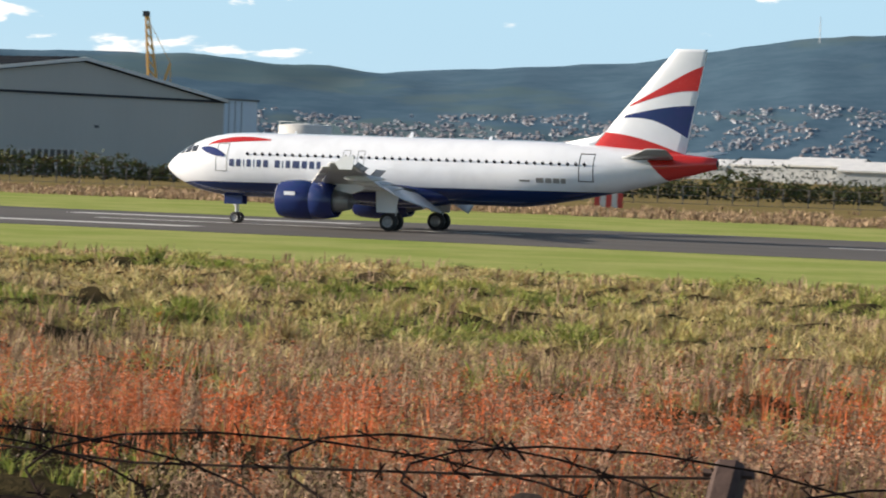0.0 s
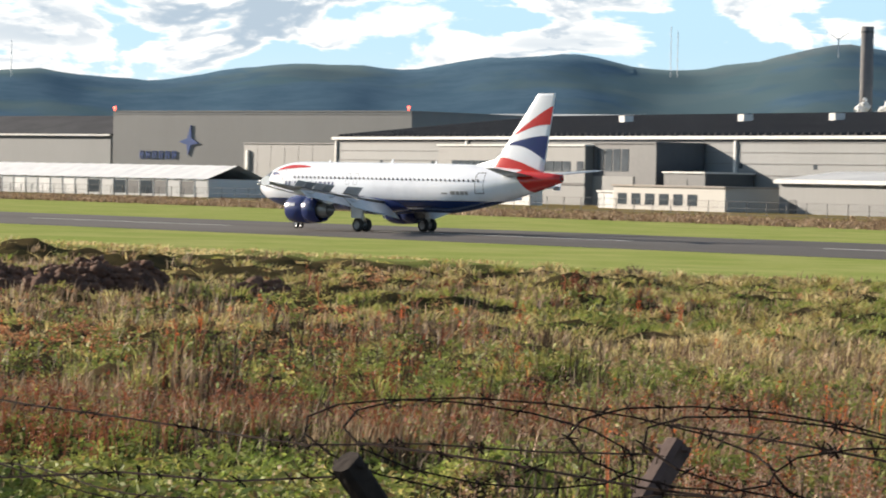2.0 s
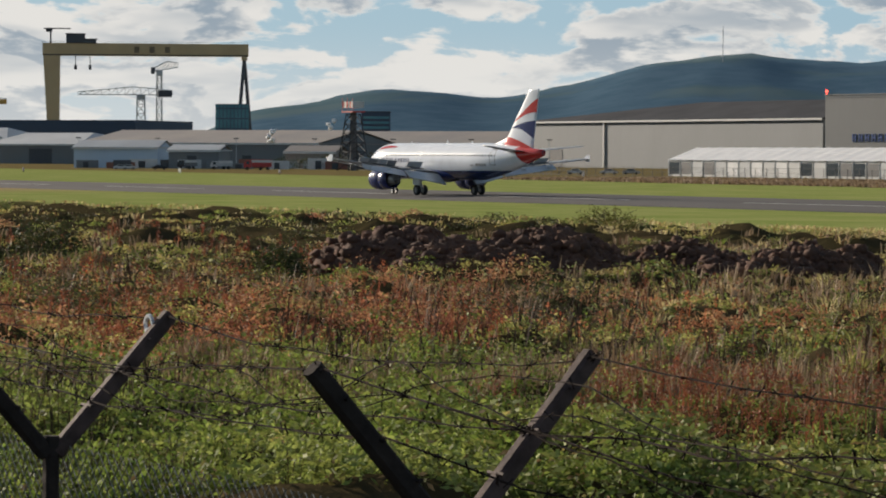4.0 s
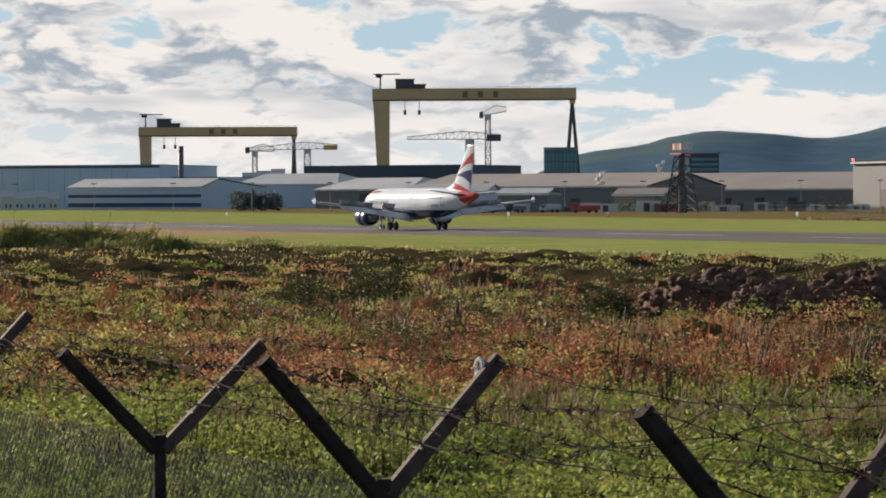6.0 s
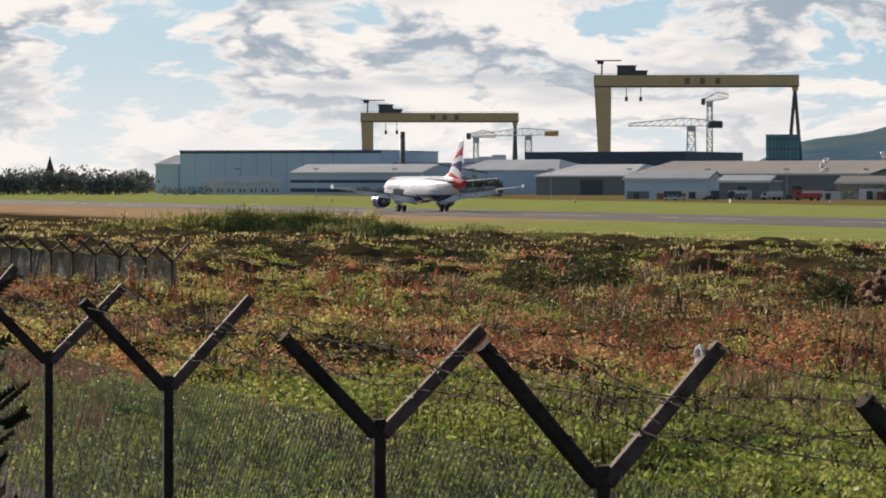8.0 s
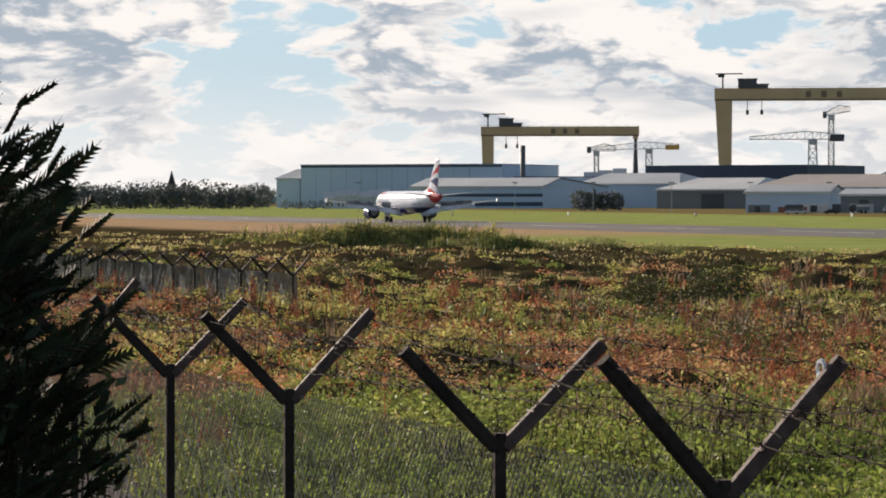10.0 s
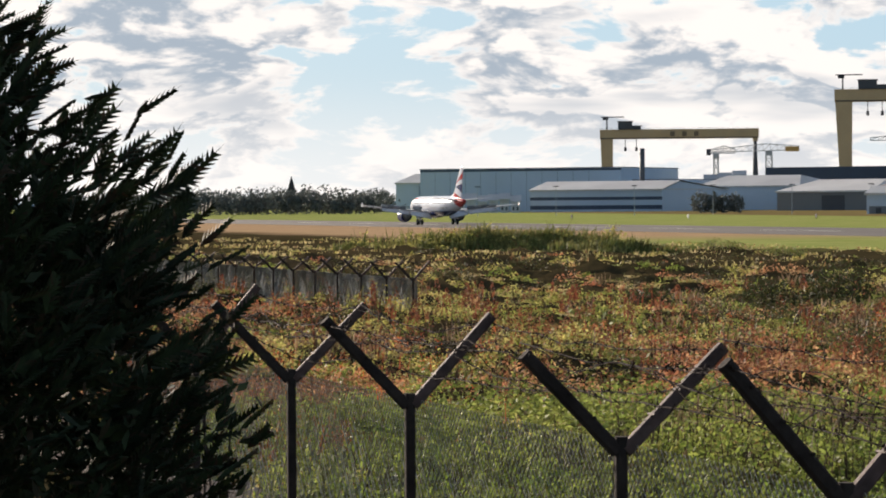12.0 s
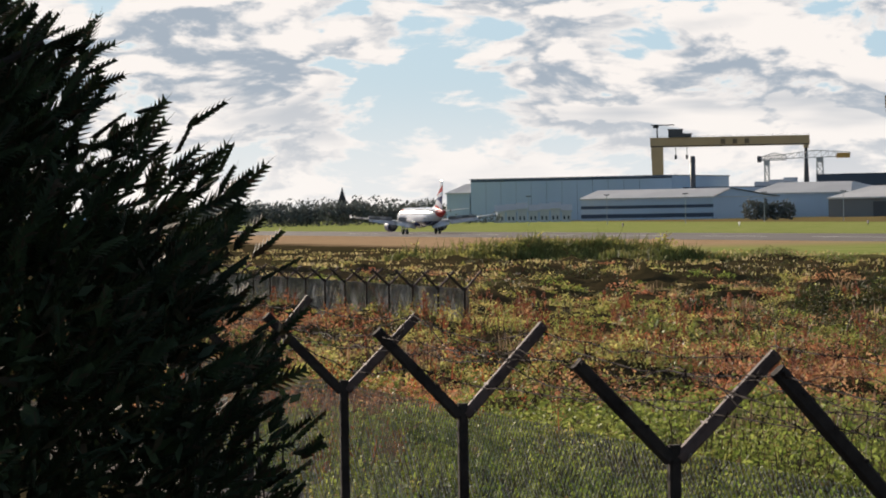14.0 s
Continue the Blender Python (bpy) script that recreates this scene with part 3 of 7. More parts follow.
def hill_material():
    m = bpy.data.materials.new("hillside")
    m.use_nodes = True
    nt = m.node_tree
    bsdf = nt.nodes["Principled BSDF"]
    co = nt.nodes.new("ShaderNodeTexCoord")
    sep = nt.nodes.new("ShaderNodeSeparateXYZ")
    link(nt, co.outputs["Object"], sep.inputs[0])
    wide = node(nt, "ShaderNodeTexNoise", Scale=0.0022, Detail=6.0, Roughness=0.6)
    fine = node(nt, "ShaderNodeTexNoise", Scale=0.02, Detail=6.0, Roughness=0.7)
    vor = node(nt, "ShaderNodeTexVoronoi", Scale=0.008)
    for n in (wide, fine, vor):
        link(nt, co.outputs["Object"], n.inputs["Vector"])
    # far slopes: aerial haze painted in as blue, woods darker, moor browner on the tops
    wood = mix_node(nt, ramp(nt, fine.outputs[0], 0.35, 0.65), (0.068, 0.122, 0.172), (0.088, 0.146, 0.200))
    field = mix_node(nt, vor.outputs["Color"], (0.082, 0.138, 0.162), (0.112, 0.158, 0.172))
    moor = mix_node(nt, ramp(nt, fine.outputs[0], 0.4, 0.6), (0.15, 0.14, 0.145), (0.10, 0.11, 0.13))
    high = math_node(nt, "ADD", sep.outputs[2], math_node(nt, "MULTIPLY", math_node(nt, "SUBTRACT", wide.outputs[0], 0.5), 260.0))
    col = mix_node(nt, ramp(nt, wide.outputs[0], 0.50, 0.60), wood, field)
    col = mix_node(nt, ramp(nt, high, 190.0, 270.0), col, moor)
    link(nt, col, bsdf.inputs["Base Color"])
    bsdf.inputs["Roughness"].default_value = 1.0
    bsdf.inputs["Specular IOR Level"].default_value = 0.0
    return m


def hill_point(az, k):
    """A point of the slopes: k from the foot, 0, to the skyline, 1."""
    top = sum(a * math.exp(-((az - c) / w) ** 2) for c, a, w in HILLS)
    dist = 3300 + 1150 * k
    d = direction(az)
    r = 5.0 * noise.fractal(Vector((az * 0.9, k * 6, 0)), 1.0, 2.0, 4)
    return Vector((d.x * dist, d.y * dist, EYE + dist * math.tan(radians(top * k ** 0.85)) + r))


def build_hills():
    n, m = 260, 16
    verts, faces = [], []
    for i in range(n):
        az = -82 + 84 * i / (n - 1)
        for j in range(m):
            p = hill_point(az, j / (m - 1))
            verts.append((p.x, p.y, p.z if j else -2.0))
        d = direction(az)
        verts.append((d.x * 4700, d.y * 4700, -2.0))
    w = m + 1
    for i in range(n - 1):
        for j in range(w - 1):
            a = i * w + j
            faces.append((a, a + w, a + w + 1, a + 1))
    me = bpy.data.meshes.new("hills")
    me.from_pydata(verts, [], faces)
    me.polygons.foreach_set("use_smooth", [True] * len(me.polygons))
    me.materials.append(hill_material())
    tagged(new("backdrop_hills", me), "haze-tinted blue-green moorland hills with woods and fields", "hills", kind="structure")


build_hills()


# ---- buildings beyond the runway ----
CLAD = mat("grey_cladding", (0.165, 0.182, 0.192), (0.140, 0.156, 0.166), 0.03, 0.6, fine=1.2, bump=0.05, stretch=(1, 1, 0.2))
CLAD_TAN = mat("warm_grey_cladding", (0.175, 0.185, 0.188), (0.148, 0.156, 0.160), 0.03, 0.6, fine=1.2, bump=0.05, stretch=(1, 1, 0.2))
# end cladding lightened so the hangar's shaded gable still reads pale
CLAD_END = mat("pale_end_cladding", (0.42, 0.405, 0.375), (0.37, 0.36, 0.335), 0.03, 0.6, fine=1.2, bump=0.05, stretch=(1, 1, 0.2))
CLAD_DARK = mat("dark_cladding", (0.075, 0.085, 0.095), (0.05, 0.055, 0.065), 0.05, 0.6, fine=1.0)
# blue-grey sheet, its colour lightened for the haze over the far yard
CLAD_BLUE = mat("blue_grey_cladding", (0.48, 0.58, 0.69), (0.40, 0.50, 0.60), 0.02, 0.6, fine=0.8, stretch=(1, 1, 0.3))
CLAD_NAVY = mat("navy_cladding", (0.05, 0.08, 0.125), (0.035, 0.055, 0.09), 0.02, 0.6, fine=0.8)
ROOF_DARK = mat("dark_roof_sheet", (0.055, 0.057, 0.064), (0.030, 0.032, 0.038), 0.08, 0.85, fine=1.5, bump=0.2, spec=0.1)
ROOF_PALE = mat("pale_roof_sheet", (0.56, 0.57, 0.56), (0.44, 0.45, 0.45), 0.05, 0.55, fine=1.0)
ROOF_RUST = mat("weathered_roof_sheet", (0.32, 0.28, 0.24), (0.23, 0.21, 0.20), 0.04, 0.8, fine=0.7)
GUTTER = mat("white_gutter", (0.62, 0.62, 0.60), (0.50, 0.50, 0.49), 0.4, 0.5)
WINDOW = glass("window_glass", (0.035, 0.045, 0.055))
DOOR_DARK = mat("dark_door", (0.055, 0.065, 0.075), (0.035, 0.04, 0.045), 0.5, 0.5)
FABRIC = mat("white_fabric", (0.75, 0.75, 0.74), (0.62, 0.63, 0.63), 0.3, 0.6)
BLUE_SIGN = mat("blue_sign", (0.02, 0.08, 0.30), (0.02, 0.06, 0.22), 0.5, 0.4)
BRICK_RED = mat("red_brick", (0.28, 0.12, 0.08), (0.20, 0.09, 0.07), 0.3, 0.85)
RED_SIGNAL = mat("signal_red", (0.55, 0.05, 0.04), (0.42, 0.04, 0.035), 0.6, 0.5)
RED_LAMP = glow("red_obstruction_lamp", (1.0, 0.10, 0.06), 4.0)
CRANE_YELLOW = mat("crane_yellow", (0.56, 0.41, 0.22), (0.45, 0.33, 0.18), 0.03, 0.6, fine=0.4)
CRANE_OCHRE = mat("dock_crane_ochre", (0.62, 0.36, 0.08), (0.48, 0.27, 0.07), 0.1, 0.6, fine=0.6)
SIGN_BROWN = mat("sign_brown", (0.20, 0.15, 0.09), (0.15, 0.11, 0.07), 0.2, 0.7)
PALE_STEEL = mat("pale_steel", (0.50, 0.52, 0.52), (0.38, 0.40, 0.41), 0.2, 0.5)
TEAL = mat("teal_glass", (0.10, 0.27, 0.30), (0.06, 0.18, 0.22), 0.05, 0.25, fine=0.5)
CONCRETE = mat("concrete", (0.17, 0.165, 0.165), (0.12, 0.118, 0.12), 0.08, 0.85, fine=0.9)
STEAM = mat("steam", (0.88, 0.88, 0.87), (0.80, 0.80, 0.80), 0.2, 1.0, fine=1.0, bump=0.3, dist=0.5, spec=0.0)


def at(az, dist, z=0.0):
    d = direction(az)
    return Vector((d.x * dist, d.y * dist, z))


def frame_of(p, q):
    """A place whose x runs from p to q, y away from the runway and z up."""
    d = (q - p).normalized()
    m = Matrix((( d.x, -d.y, 0, p.x), (d.y, d.x, 0, p.y), (0, 0, 1, p.z), (0, 0, 0, 1)))
    return m, (q - p).length


def building(label, az0, az1, d0, d1, depth, eave, wall, roof=None, ridge=0.0, ridge_at=0.5, category="building", name="building", features=(), bands=(), ribs=0, hip=(0, 0), z0=0.0, group=""):
    """A shed or block seen on its long side. features: (part name, x0, x1, z0, z1, material, proud)."""
    m, length = frame_of(at(az0, d0, z0), at(az1, d1, z0))
    b = thing(name, label, category, m, group)
    if ridge <= eave:
        bm = B()
        box(bm, 0, length, 0, depth, 0, eave)
        body = part("wall", bm, wall, b)
        bm = B()
        box(bm, -0.3, length + 0.3, -0.3, depth + 0.3, eave, eave + 0.35)
        part("roof", bm, roof or wall, b)
    else:
        k = depth * ridge_at
        bm = B()
        a = [Vector((0, 0, 0)), Vector((0, depth, 0)), Vector((0, depth, eave)), Vector((0, k, eave if hip[0] or hip[1] else ridge)), Vector((0, 0, eave))]
        c = [Vector((length, v.y, v.z)) for v in a]
        loft(bm, [a, c])
        body = part("wall", bm, wall, b)
        bm = B()
        o, t = 0.5, 0.45
        e = [Vector((-o, -o, eave)), Vector((length + o, -o, eave)), Vector((length + o - hip[1], k, ridge)), Vector((-o + hip[0], k, ridge)), Vector((length + o, depth + o, eave)), Vector((-o, depth + o, eave))]
        lo = [bm.verts.new(v + Vector((0, 0, 0.02))) for v in e]
        hi = [bm.verts.new(v + Vector((0, 0, t))) for v in e]
        for v in (hi, lo):
            bm.faces.new((v[0], v[1], v[2], v[3]))
            bm.faces.new((v[3], v[2], v[4], v[5]))
            if hip[0]:
                bm.faces.new((v[0], v[3], v[5]))
            if hip[1]:
                bm.faces.new((v[1], v[4], v[2]))
        for i, j in ((0, 1), (1, 4), (4, 5), (5, 0)):
            bm.faces.new((lo[i], lo[j], hi[j], hi[i]))
        rf = part("roof", bm, roof or wall, b)
        if ribs:
            bm0 = B()
            box(bm0, -0.35, 0.35, 0.2, math.hypot(k, ridge - eave) - 0.3, 0.0, 0.55)
            first = None
            for i in range(ribs):
                x = length * (i + 0.5) / ribs
                if first is None:
                    ob = first = part("roof_rib", bm0, ROOF_DARK, rf)
                else:
                    ob = first.copy()
                    scene.collection.objects.link(ob)
                ob.parent = rf
                ob.matrix_basis = pose(x, 0, eave + t, math.degrees(math.atan2(ridge - eave, k)), 0, 0)
        bm = B()
        box(bm, -0.5, length + 0.5, -0.95, -0.52, eave - 0.25, eave + 0.4)
        part("gutter", bm, GUTTER, b, "pale eaves gutter")
    for z0b, z1b, mt in bands:
        bm = B()
        box(bm, 0.05, length - 0.05, -0.12, 0.0, z0b, z1b)
        part("cladding_band", bm, mt, b)
    for nm, x0, x1, za, zb, mt, proud in features:
        bm = B()
        box(bm, x0, x1, -proud, 0.0, za, zb)
        part(nm, bm, mt, b)
    return b, length


def seams(length, eave, step, mt=None):
    """Vertical joints between wall panels."""
    n = int(length / step)
    return [("panel_joint", step * i - 0.06, step * i + 0.06, 0.2, eave - 0.3, mt or CONCRETE, 0.03) for i in range(1, n)]


# the long hangar
LH0, LH1 = Vector((-573, 508, 0)), Vector((-296, 444, 0))
LH_D0, LH_D1 = math.hypot(LH0.x, LH0.y), math.hypot(LH1.x, LH1.y)
LH_LEN = (LH1 - LH0).length
feat = []
feat += [("downpipe", x - 0.35, x + 0.35, 0, 13.6, GUTTER, 0.5) for x in (0.6, 62, 165, 283)]
feat += [("door", 33, 38.5, 0, 4.6, DOOR_DARK, 0.08), ("door", 96, 100, 0, 4.0, DOOR_DARK, 0.08)]
feat += [("window", 22 + 24 * i, 23.2 + 24 * i, 8.0, 9.0, WINDOW, 0.06) for i in range(10)]
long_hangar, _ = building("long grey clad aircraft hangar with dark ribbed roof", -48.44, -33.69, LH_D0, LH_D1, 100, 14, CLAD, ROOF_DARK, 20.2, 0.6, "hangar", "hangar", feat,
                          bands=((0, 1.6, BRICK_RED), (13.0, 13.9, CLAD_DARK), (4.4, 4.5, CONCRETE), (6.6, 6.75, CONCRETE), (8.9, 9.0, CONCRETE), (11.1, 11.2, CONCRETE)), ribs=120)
for x in (72, 118, 150, 190, 230):
    bm = B()
    box(bm, x, x + 2.2, 34, 36.5, 16.0, 20.0)
    part("roof_vent", bm, GUTTER, long_hangar)
# its gable end: warm grey cladding, made paler to offset the shade here
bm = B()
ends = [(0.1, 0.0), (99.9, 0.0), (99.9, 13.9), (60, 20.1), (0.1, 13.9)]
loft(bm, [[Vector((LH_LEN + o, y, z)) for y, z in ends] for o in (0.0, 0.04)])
part("end_wall", bm, CLAD_END, long_hangar, "warm grey clad gable wall, painted paler against its shade")
for y, z0, z1, w in ((31, 11.0, 13.4, 0.9), (64, 8.3, 8.8, 0.6), (17, 7.0, 7.6, 0.5)):
    bm = B()
    box(bm, LH_LEN + 0.04, LH_LEN + 0.12, y - w, y + w, z0, z1)
    part("louvre", bm, DOOR_DARK, long_hangar)
bm = B()
loft(bm, [[Vector((LH_LEN + o, 0, 14.1 + h)), Vector((LH_LEN + o, 60, 20.4 + h)), Vector((LH_LEN + o, 100, 14.1 + h))] for o, h in ((0.55, 0.0), (0.95, 0.0), (0.95, 0.6), (0.55, 0.6))] , close=False)
part("verge_trim", bm, GUTTER, long_hangar)


def lamp_on(parent, x, y, z):
    bm = B()
    tube(bm, (x, y, z), (x, y, z + 0.7), 0.15, seg=6)
    tube(bm, (x, y, z + 0.7), (x, y, z + 1.5), 0.5, 0.38, seg=8)
    part("obstruction_lamp", bm, RED_LAMP, parent, "small red obstruction lamp")


lamp_on(long_hangar, LH_LEN - 0.6, -0.3, 14.4)


def hangar_x(az):
    """Where the sight line at that azimuth meets the long hangar's front."""
    d = direction(az)
    e = LH1 - LH0
    k = (LH0.x * d.y - LH0.y * d.x) / (d.x * e.y - d.y * e.x)
    return k * LH_LEN


def hangar_block(name, label, az0, az1, off, depth, top, wall, roof, features=(), ridge=0.0, ribs=0):
    """A lower block standing before the long hangar, off metres from its front."""
    m, _ = frame_of(LH0, LH1)
    p, q = m @ Vector((hangar_x(az0), -off, 0)), m @ Vector((hangar_x(az1), -off, 0))
    def polar(v):
        return math.degrees(math.atan2(v.x, v.y)), math.hypot(v.x, v.y)
    (a0, r0), (a1, r1) = polar(p), polar(q)
    return building(label, a0, a1, r0, r1, depth, top, wall, roof, ridge, 0.5, "building", name, features, ribs=ribs)


w = hangar_x(-42.9) - hangar_x(-45.6)
hangar_block("office_block", "two-storey pale grey office block with ribbon windows", -45.6, -42.9, 14, 13.5, 12.0, CLAD_TAN, ROOF_PALE,
             [("window", 6 + i * 3.2, 8.9 + i * 3.2, 6.8, 8.9, WINDOW, 0.08) for i in range(int((w - 9) / 3.2))] + [("window", w - 3.0, w - 0.5, 6.8, 8.9, WINDOW, 0.08), ("plinth", 0, w, 4.0, 4.5, CONCRETE, 0.15), ("door", 1, 4.5, 0, 5.5, DOOR_DARK, 0.1)])
hangar_block("glazed_block", "dark glazed office block beside the hangar", -42.9, -41.75, 12, 11.5, 12.6, CLAD_DARK, CLAD_DARK,
             [("window", 1.5 + i * 3, 4.0 + i * 3, 7.0, 11.5, WINDOW, 0.06) for i in range(4)] + [("wall_panel", 0.2, 15.0, 0, 6.0, CLAD_TAN, 0.2)])
hangar_block("portal", "dark open loading portal beside the hangar", -41.6, -40.85, 12, 11.5, 6.8, CLAD_DARK, ROOF_PALE, [("door", 2, 8, 0, 5.6, DOOR_DARK, 0.1)])
for az0, az1 in ((-44.4, -43.5), (-43.4, -42.4), (-42.3, -41.7), (-40.4, -39.7)):
    hangar_block("container", "white steel storage container on the apron", az0, az1, 42, 3, 2.9, GUTTER, GUTTER, [("door", 0.4, 2.0, 0.2, 2.6, PALE_STEEL, 0.06)])
w = hangar_x(-37.6) - hangar_x(-39.5)
hangar_block("site_office", "low white prefabricated site office with dark windows", -39.6, -37.5, 48, 14, 4.1, CLAD_END, ROOF_RUST,
             [("window", 1.5 + i * 4.4, 4.4 + i * 4.4, 0.9, 2.9, WINDOW, 0.06) for i in range(6)])
hangar_block("store_shed", "pale grey storage shed with a ribbed pale roof", -37.2, -34.0, 40, 26, 5.4, CLAD_TAN, ROOF_PALE,
             [("door", 44, 48, 0, 3.2, DOOR_DARK, 0.08), ("door", 3, 5, 0, 2.4, DOOR_DARK, 0.08)], ridge=7.0, ribs=0)
hangar_block("lean_to", "small pale lean-to shed at the hangar", -38.3, -36.6, 22, 14, 5.6, CLAD, ROOF_PALE, [("louvre", 2, 6, 1.0, 3.6, DOOR_DARK, 0.08), ("window", 9, 11, 1.2, 3.0, WINDOW, 0.08)])

# dark store, tank and low buildings past the gable end
building("dark blue-grey steel store behind the hangar", -26.83, -26.2, 640, 650, 20, 15.2, CLAD_BLUE, CLAD_DARK, features=[("panel_joint", 2.2 * i, 2.2 * i + 0.2, 0, 15, CLAD_DARK, 0.05) for i in range(1, 4)])


def storage_tank(az, dist, r, h):
    t = thing("storage_tank", "cream cylindrical fuel storage tank with railing", "storage tank", Matrix.Translation(at(az, dist)))
    bm = B()
    revolve(bm, [(0, r), (h * 0.33, r), (h * 0.335, r * 1.006), (h * 0.66, r * 1.006), (h * 0.665, r), (h, r), (h + 0.6, r * 0.5), (h + 0.8, 0.05)], (0, 0, 0), "z", 32)
    part("shell", bm, GUTTER, t, "", True)
    bm = B()
    for i in range(16):
        a = 2 * math.pi * i / 16
        tube(bm, (r * math.cos(a), r * math.sin(a), h), (r * math.cos(a), r * math.sin(a), h + 1.2), 0.08, seg=4)
        b = 2 * math.pi * (i + 1) / 16
        tube(bm, (r * math.cos(a), r * math.sin(a), h + 1.2), (r * math.cos(b), r * math.sin(b), h + 1.2), 0.06, seg=4)
    part("railing", bm, PALE_STEEL, t)


storage_tank(-25.32, 1100, 9.3, 14.8)
building("low white harbour building with red roof", -24.4, -23.9, 1200, 1200, 10, 8.6, GUTTER, BRICK_RED, 10.5, features=[("window", 1 + 2.5 * i, 2.4 + 2.5 * i, 3, 5, WINDOW, 0.06) for i in range(4)])
building("long low brick store with weathered roof", -23.9, -22.4, 1200, 1220, 14, 5.4, BRICK_RED, ROOF_RUST, 8.0, features=[("window", 2 + 4 * i, 4 + 4 * i, 1.5, 3.5, WINDOW, 0.06) for i in range(7)])
for az0, az1, d, e, r in ((-17.6, -16.4, 1250, 6.0, 8.5), (-16.7, -15.4, 1180, 6.4, 9.4), (-15.7, -13.4, 1120, 5.0, 8.2), (-19.2, -17.7, 1300, 5.5, 8.0)):
    building("long pale warehouse with a white pitched roof", az0, az1, d, d - 10, 26, e, PALE_STEEL, FABRIC, r, group="pale warehouses")

# the hangar with the star sign
C0, C1 = at(-52.46, 1062), at(-47.08, 962)
star_hangar, SL = building("tall pale grey hangar with a blue star sign", -52.46, -47.08, 1062, 962, 90, 25, CLAD_TAN, CLAD_TAN, features=[], category="hangar", name="hangar", bands=((24.2, 25.1, CLAD),))
lamp_on(star_hangar, 1.0, -0.3, 25.3)
lamp_on(star_hangar, SL - 1.0, -0.3, 25.3)
bm = B()
prism(bm, [(0, 5.6), (0.9, 1.4), (4.6, 0.2), (1.0, -1.0), (0.2, -4.4), (-1.0, -1.1), (-4.8, -0.6), (-1.1, 1.0)], -0.25, 0.0)
ob = part("star_sign", bm, BLUE_SIGN, star_hangar, "blue four-pointed star sign")
ob.location = (SL * 0.275, -0.05, 15.2)
ob.rotation_euler = (0, radians(8), 0)
for i in range(6):
    bm = B()
    for a, b, c, d in ((0, 0.5, 0, 2.6), (0.5, 1.4, 1.1, 1.6), (1.4, 1.8, 0, 2.6)):
        box(bm, a, b, -0.2, 0, c, d)
    ob = part("sign_bar", bm, BLUE_SIGN, star_hangar, "navy sign bar")
    ob.location = (SL * 0.10 + 3.2 * i, -0.05, 9.6)

side_hangar, DL = building("long low grey hangar with a dark hipped roof", -57.9, -52.5, 1235, 1068, 60, 17.2, CLAD, ROOF_DARK, 24.3, 0.55, "hangar", "hangar",
                           [("door", 20, 30, 0, 7, DOOR_DARK, 0.1), ("downpipe", 60, 60.8, 0, 17, GUTTER, 0.5)], bands=((16.0, 17.0, CLAD_DARK),), hip=(78, 0))
lamp_on(side_hangar, 0.5, -0.3, 17.5)
building("grey link hangar block with a flat dark roof edge", -50.1, -47.5, 860, 800, 40, 13.2, CLAD_TAN, CLAD_DARK, features=seams(45, 13, 7) + [("downpipe", 2.0, 3.2, 3.0, 11.5, GUTTER, 0.8), ("door", 28, 33, 0, 5, DOOR_DARK, 0.1), ("window", 12, 14, 3, 5, WINDOW, 0.1)])
building("grey hangar with a pale low-pitched roof", -46.6, -42.2, 1010, 960, 60, 19.5, CLAD_TAN, ROOF_PALE, 26.0, 0.5, "hangar", "hangar")


def marquee():
    m, length = frame_of(Vector((-594, 412, 0)), Vector((-499, 408, 0)))
    t = thing("marquee", "long white fabric marquee with a pitched roof", "marquee", m)
    n = 20
    bm = B()
    for i in range(n):
        x0, x1 = length * i / n, length * (i + 1) / n
        s = 0.10
        for y0, z0, y1, z1 in ((-0.3, 3.75, 7.5, 6.6), (7.5, 6.6, 15.3, 3.75)):
            a = [Vector((x0, y0, z0)), Vector(((x0 + x1) / 2, y0, z0 - s)), Vector((x1, y0, z0))]
            b = [Vector((x0, y1, z1)), Vector(((x0 + x1) / 2, y1, z1 - s)), Vector((x1, y1, z1))]
            up = Vector((0, 0, 0.08))
            loft(bm, [a, b], close=False)
            loft(bm, [[v - up for v in a], [v - up for v in b]], close=False)
    part("canopy", bm, FABRIC, t, "white fabric canopy")
    bm = B()
    box(bm, 0.1, length - 0.1, 0, 15, 0, 3.7)
    part("side_wall", bm, ROOF_PALE, t)
    for i in range(n):
        x0, x1 = length * i / n + 0.35, length * (i + 1) / n - 0.35
        bm = B()
        box(bm, x0, x1, -0.06, 0.0, 0.5, 3.2)
        part("panel", bm, (WINDOW, FABRIC, DOOR_DARK, ROOF_PALE, PALE_STEEL)[(i * 7 + i // 3) % 5], t)
    for i in range(n + 1):
        x = length * i / n
        bm = B()
        box(bm, x - 0.1, x + 0.1, -0.15, 0.0, 0, 3.7)
        part("post", bm, PALE_STEEL, t)


marquee()

# shipyard sheds
def bandset(top, k):
    return [(top * (i + 0.35) / k, top * (i + 0.62) / k, CLAD_NAVY) for i in range(k)]


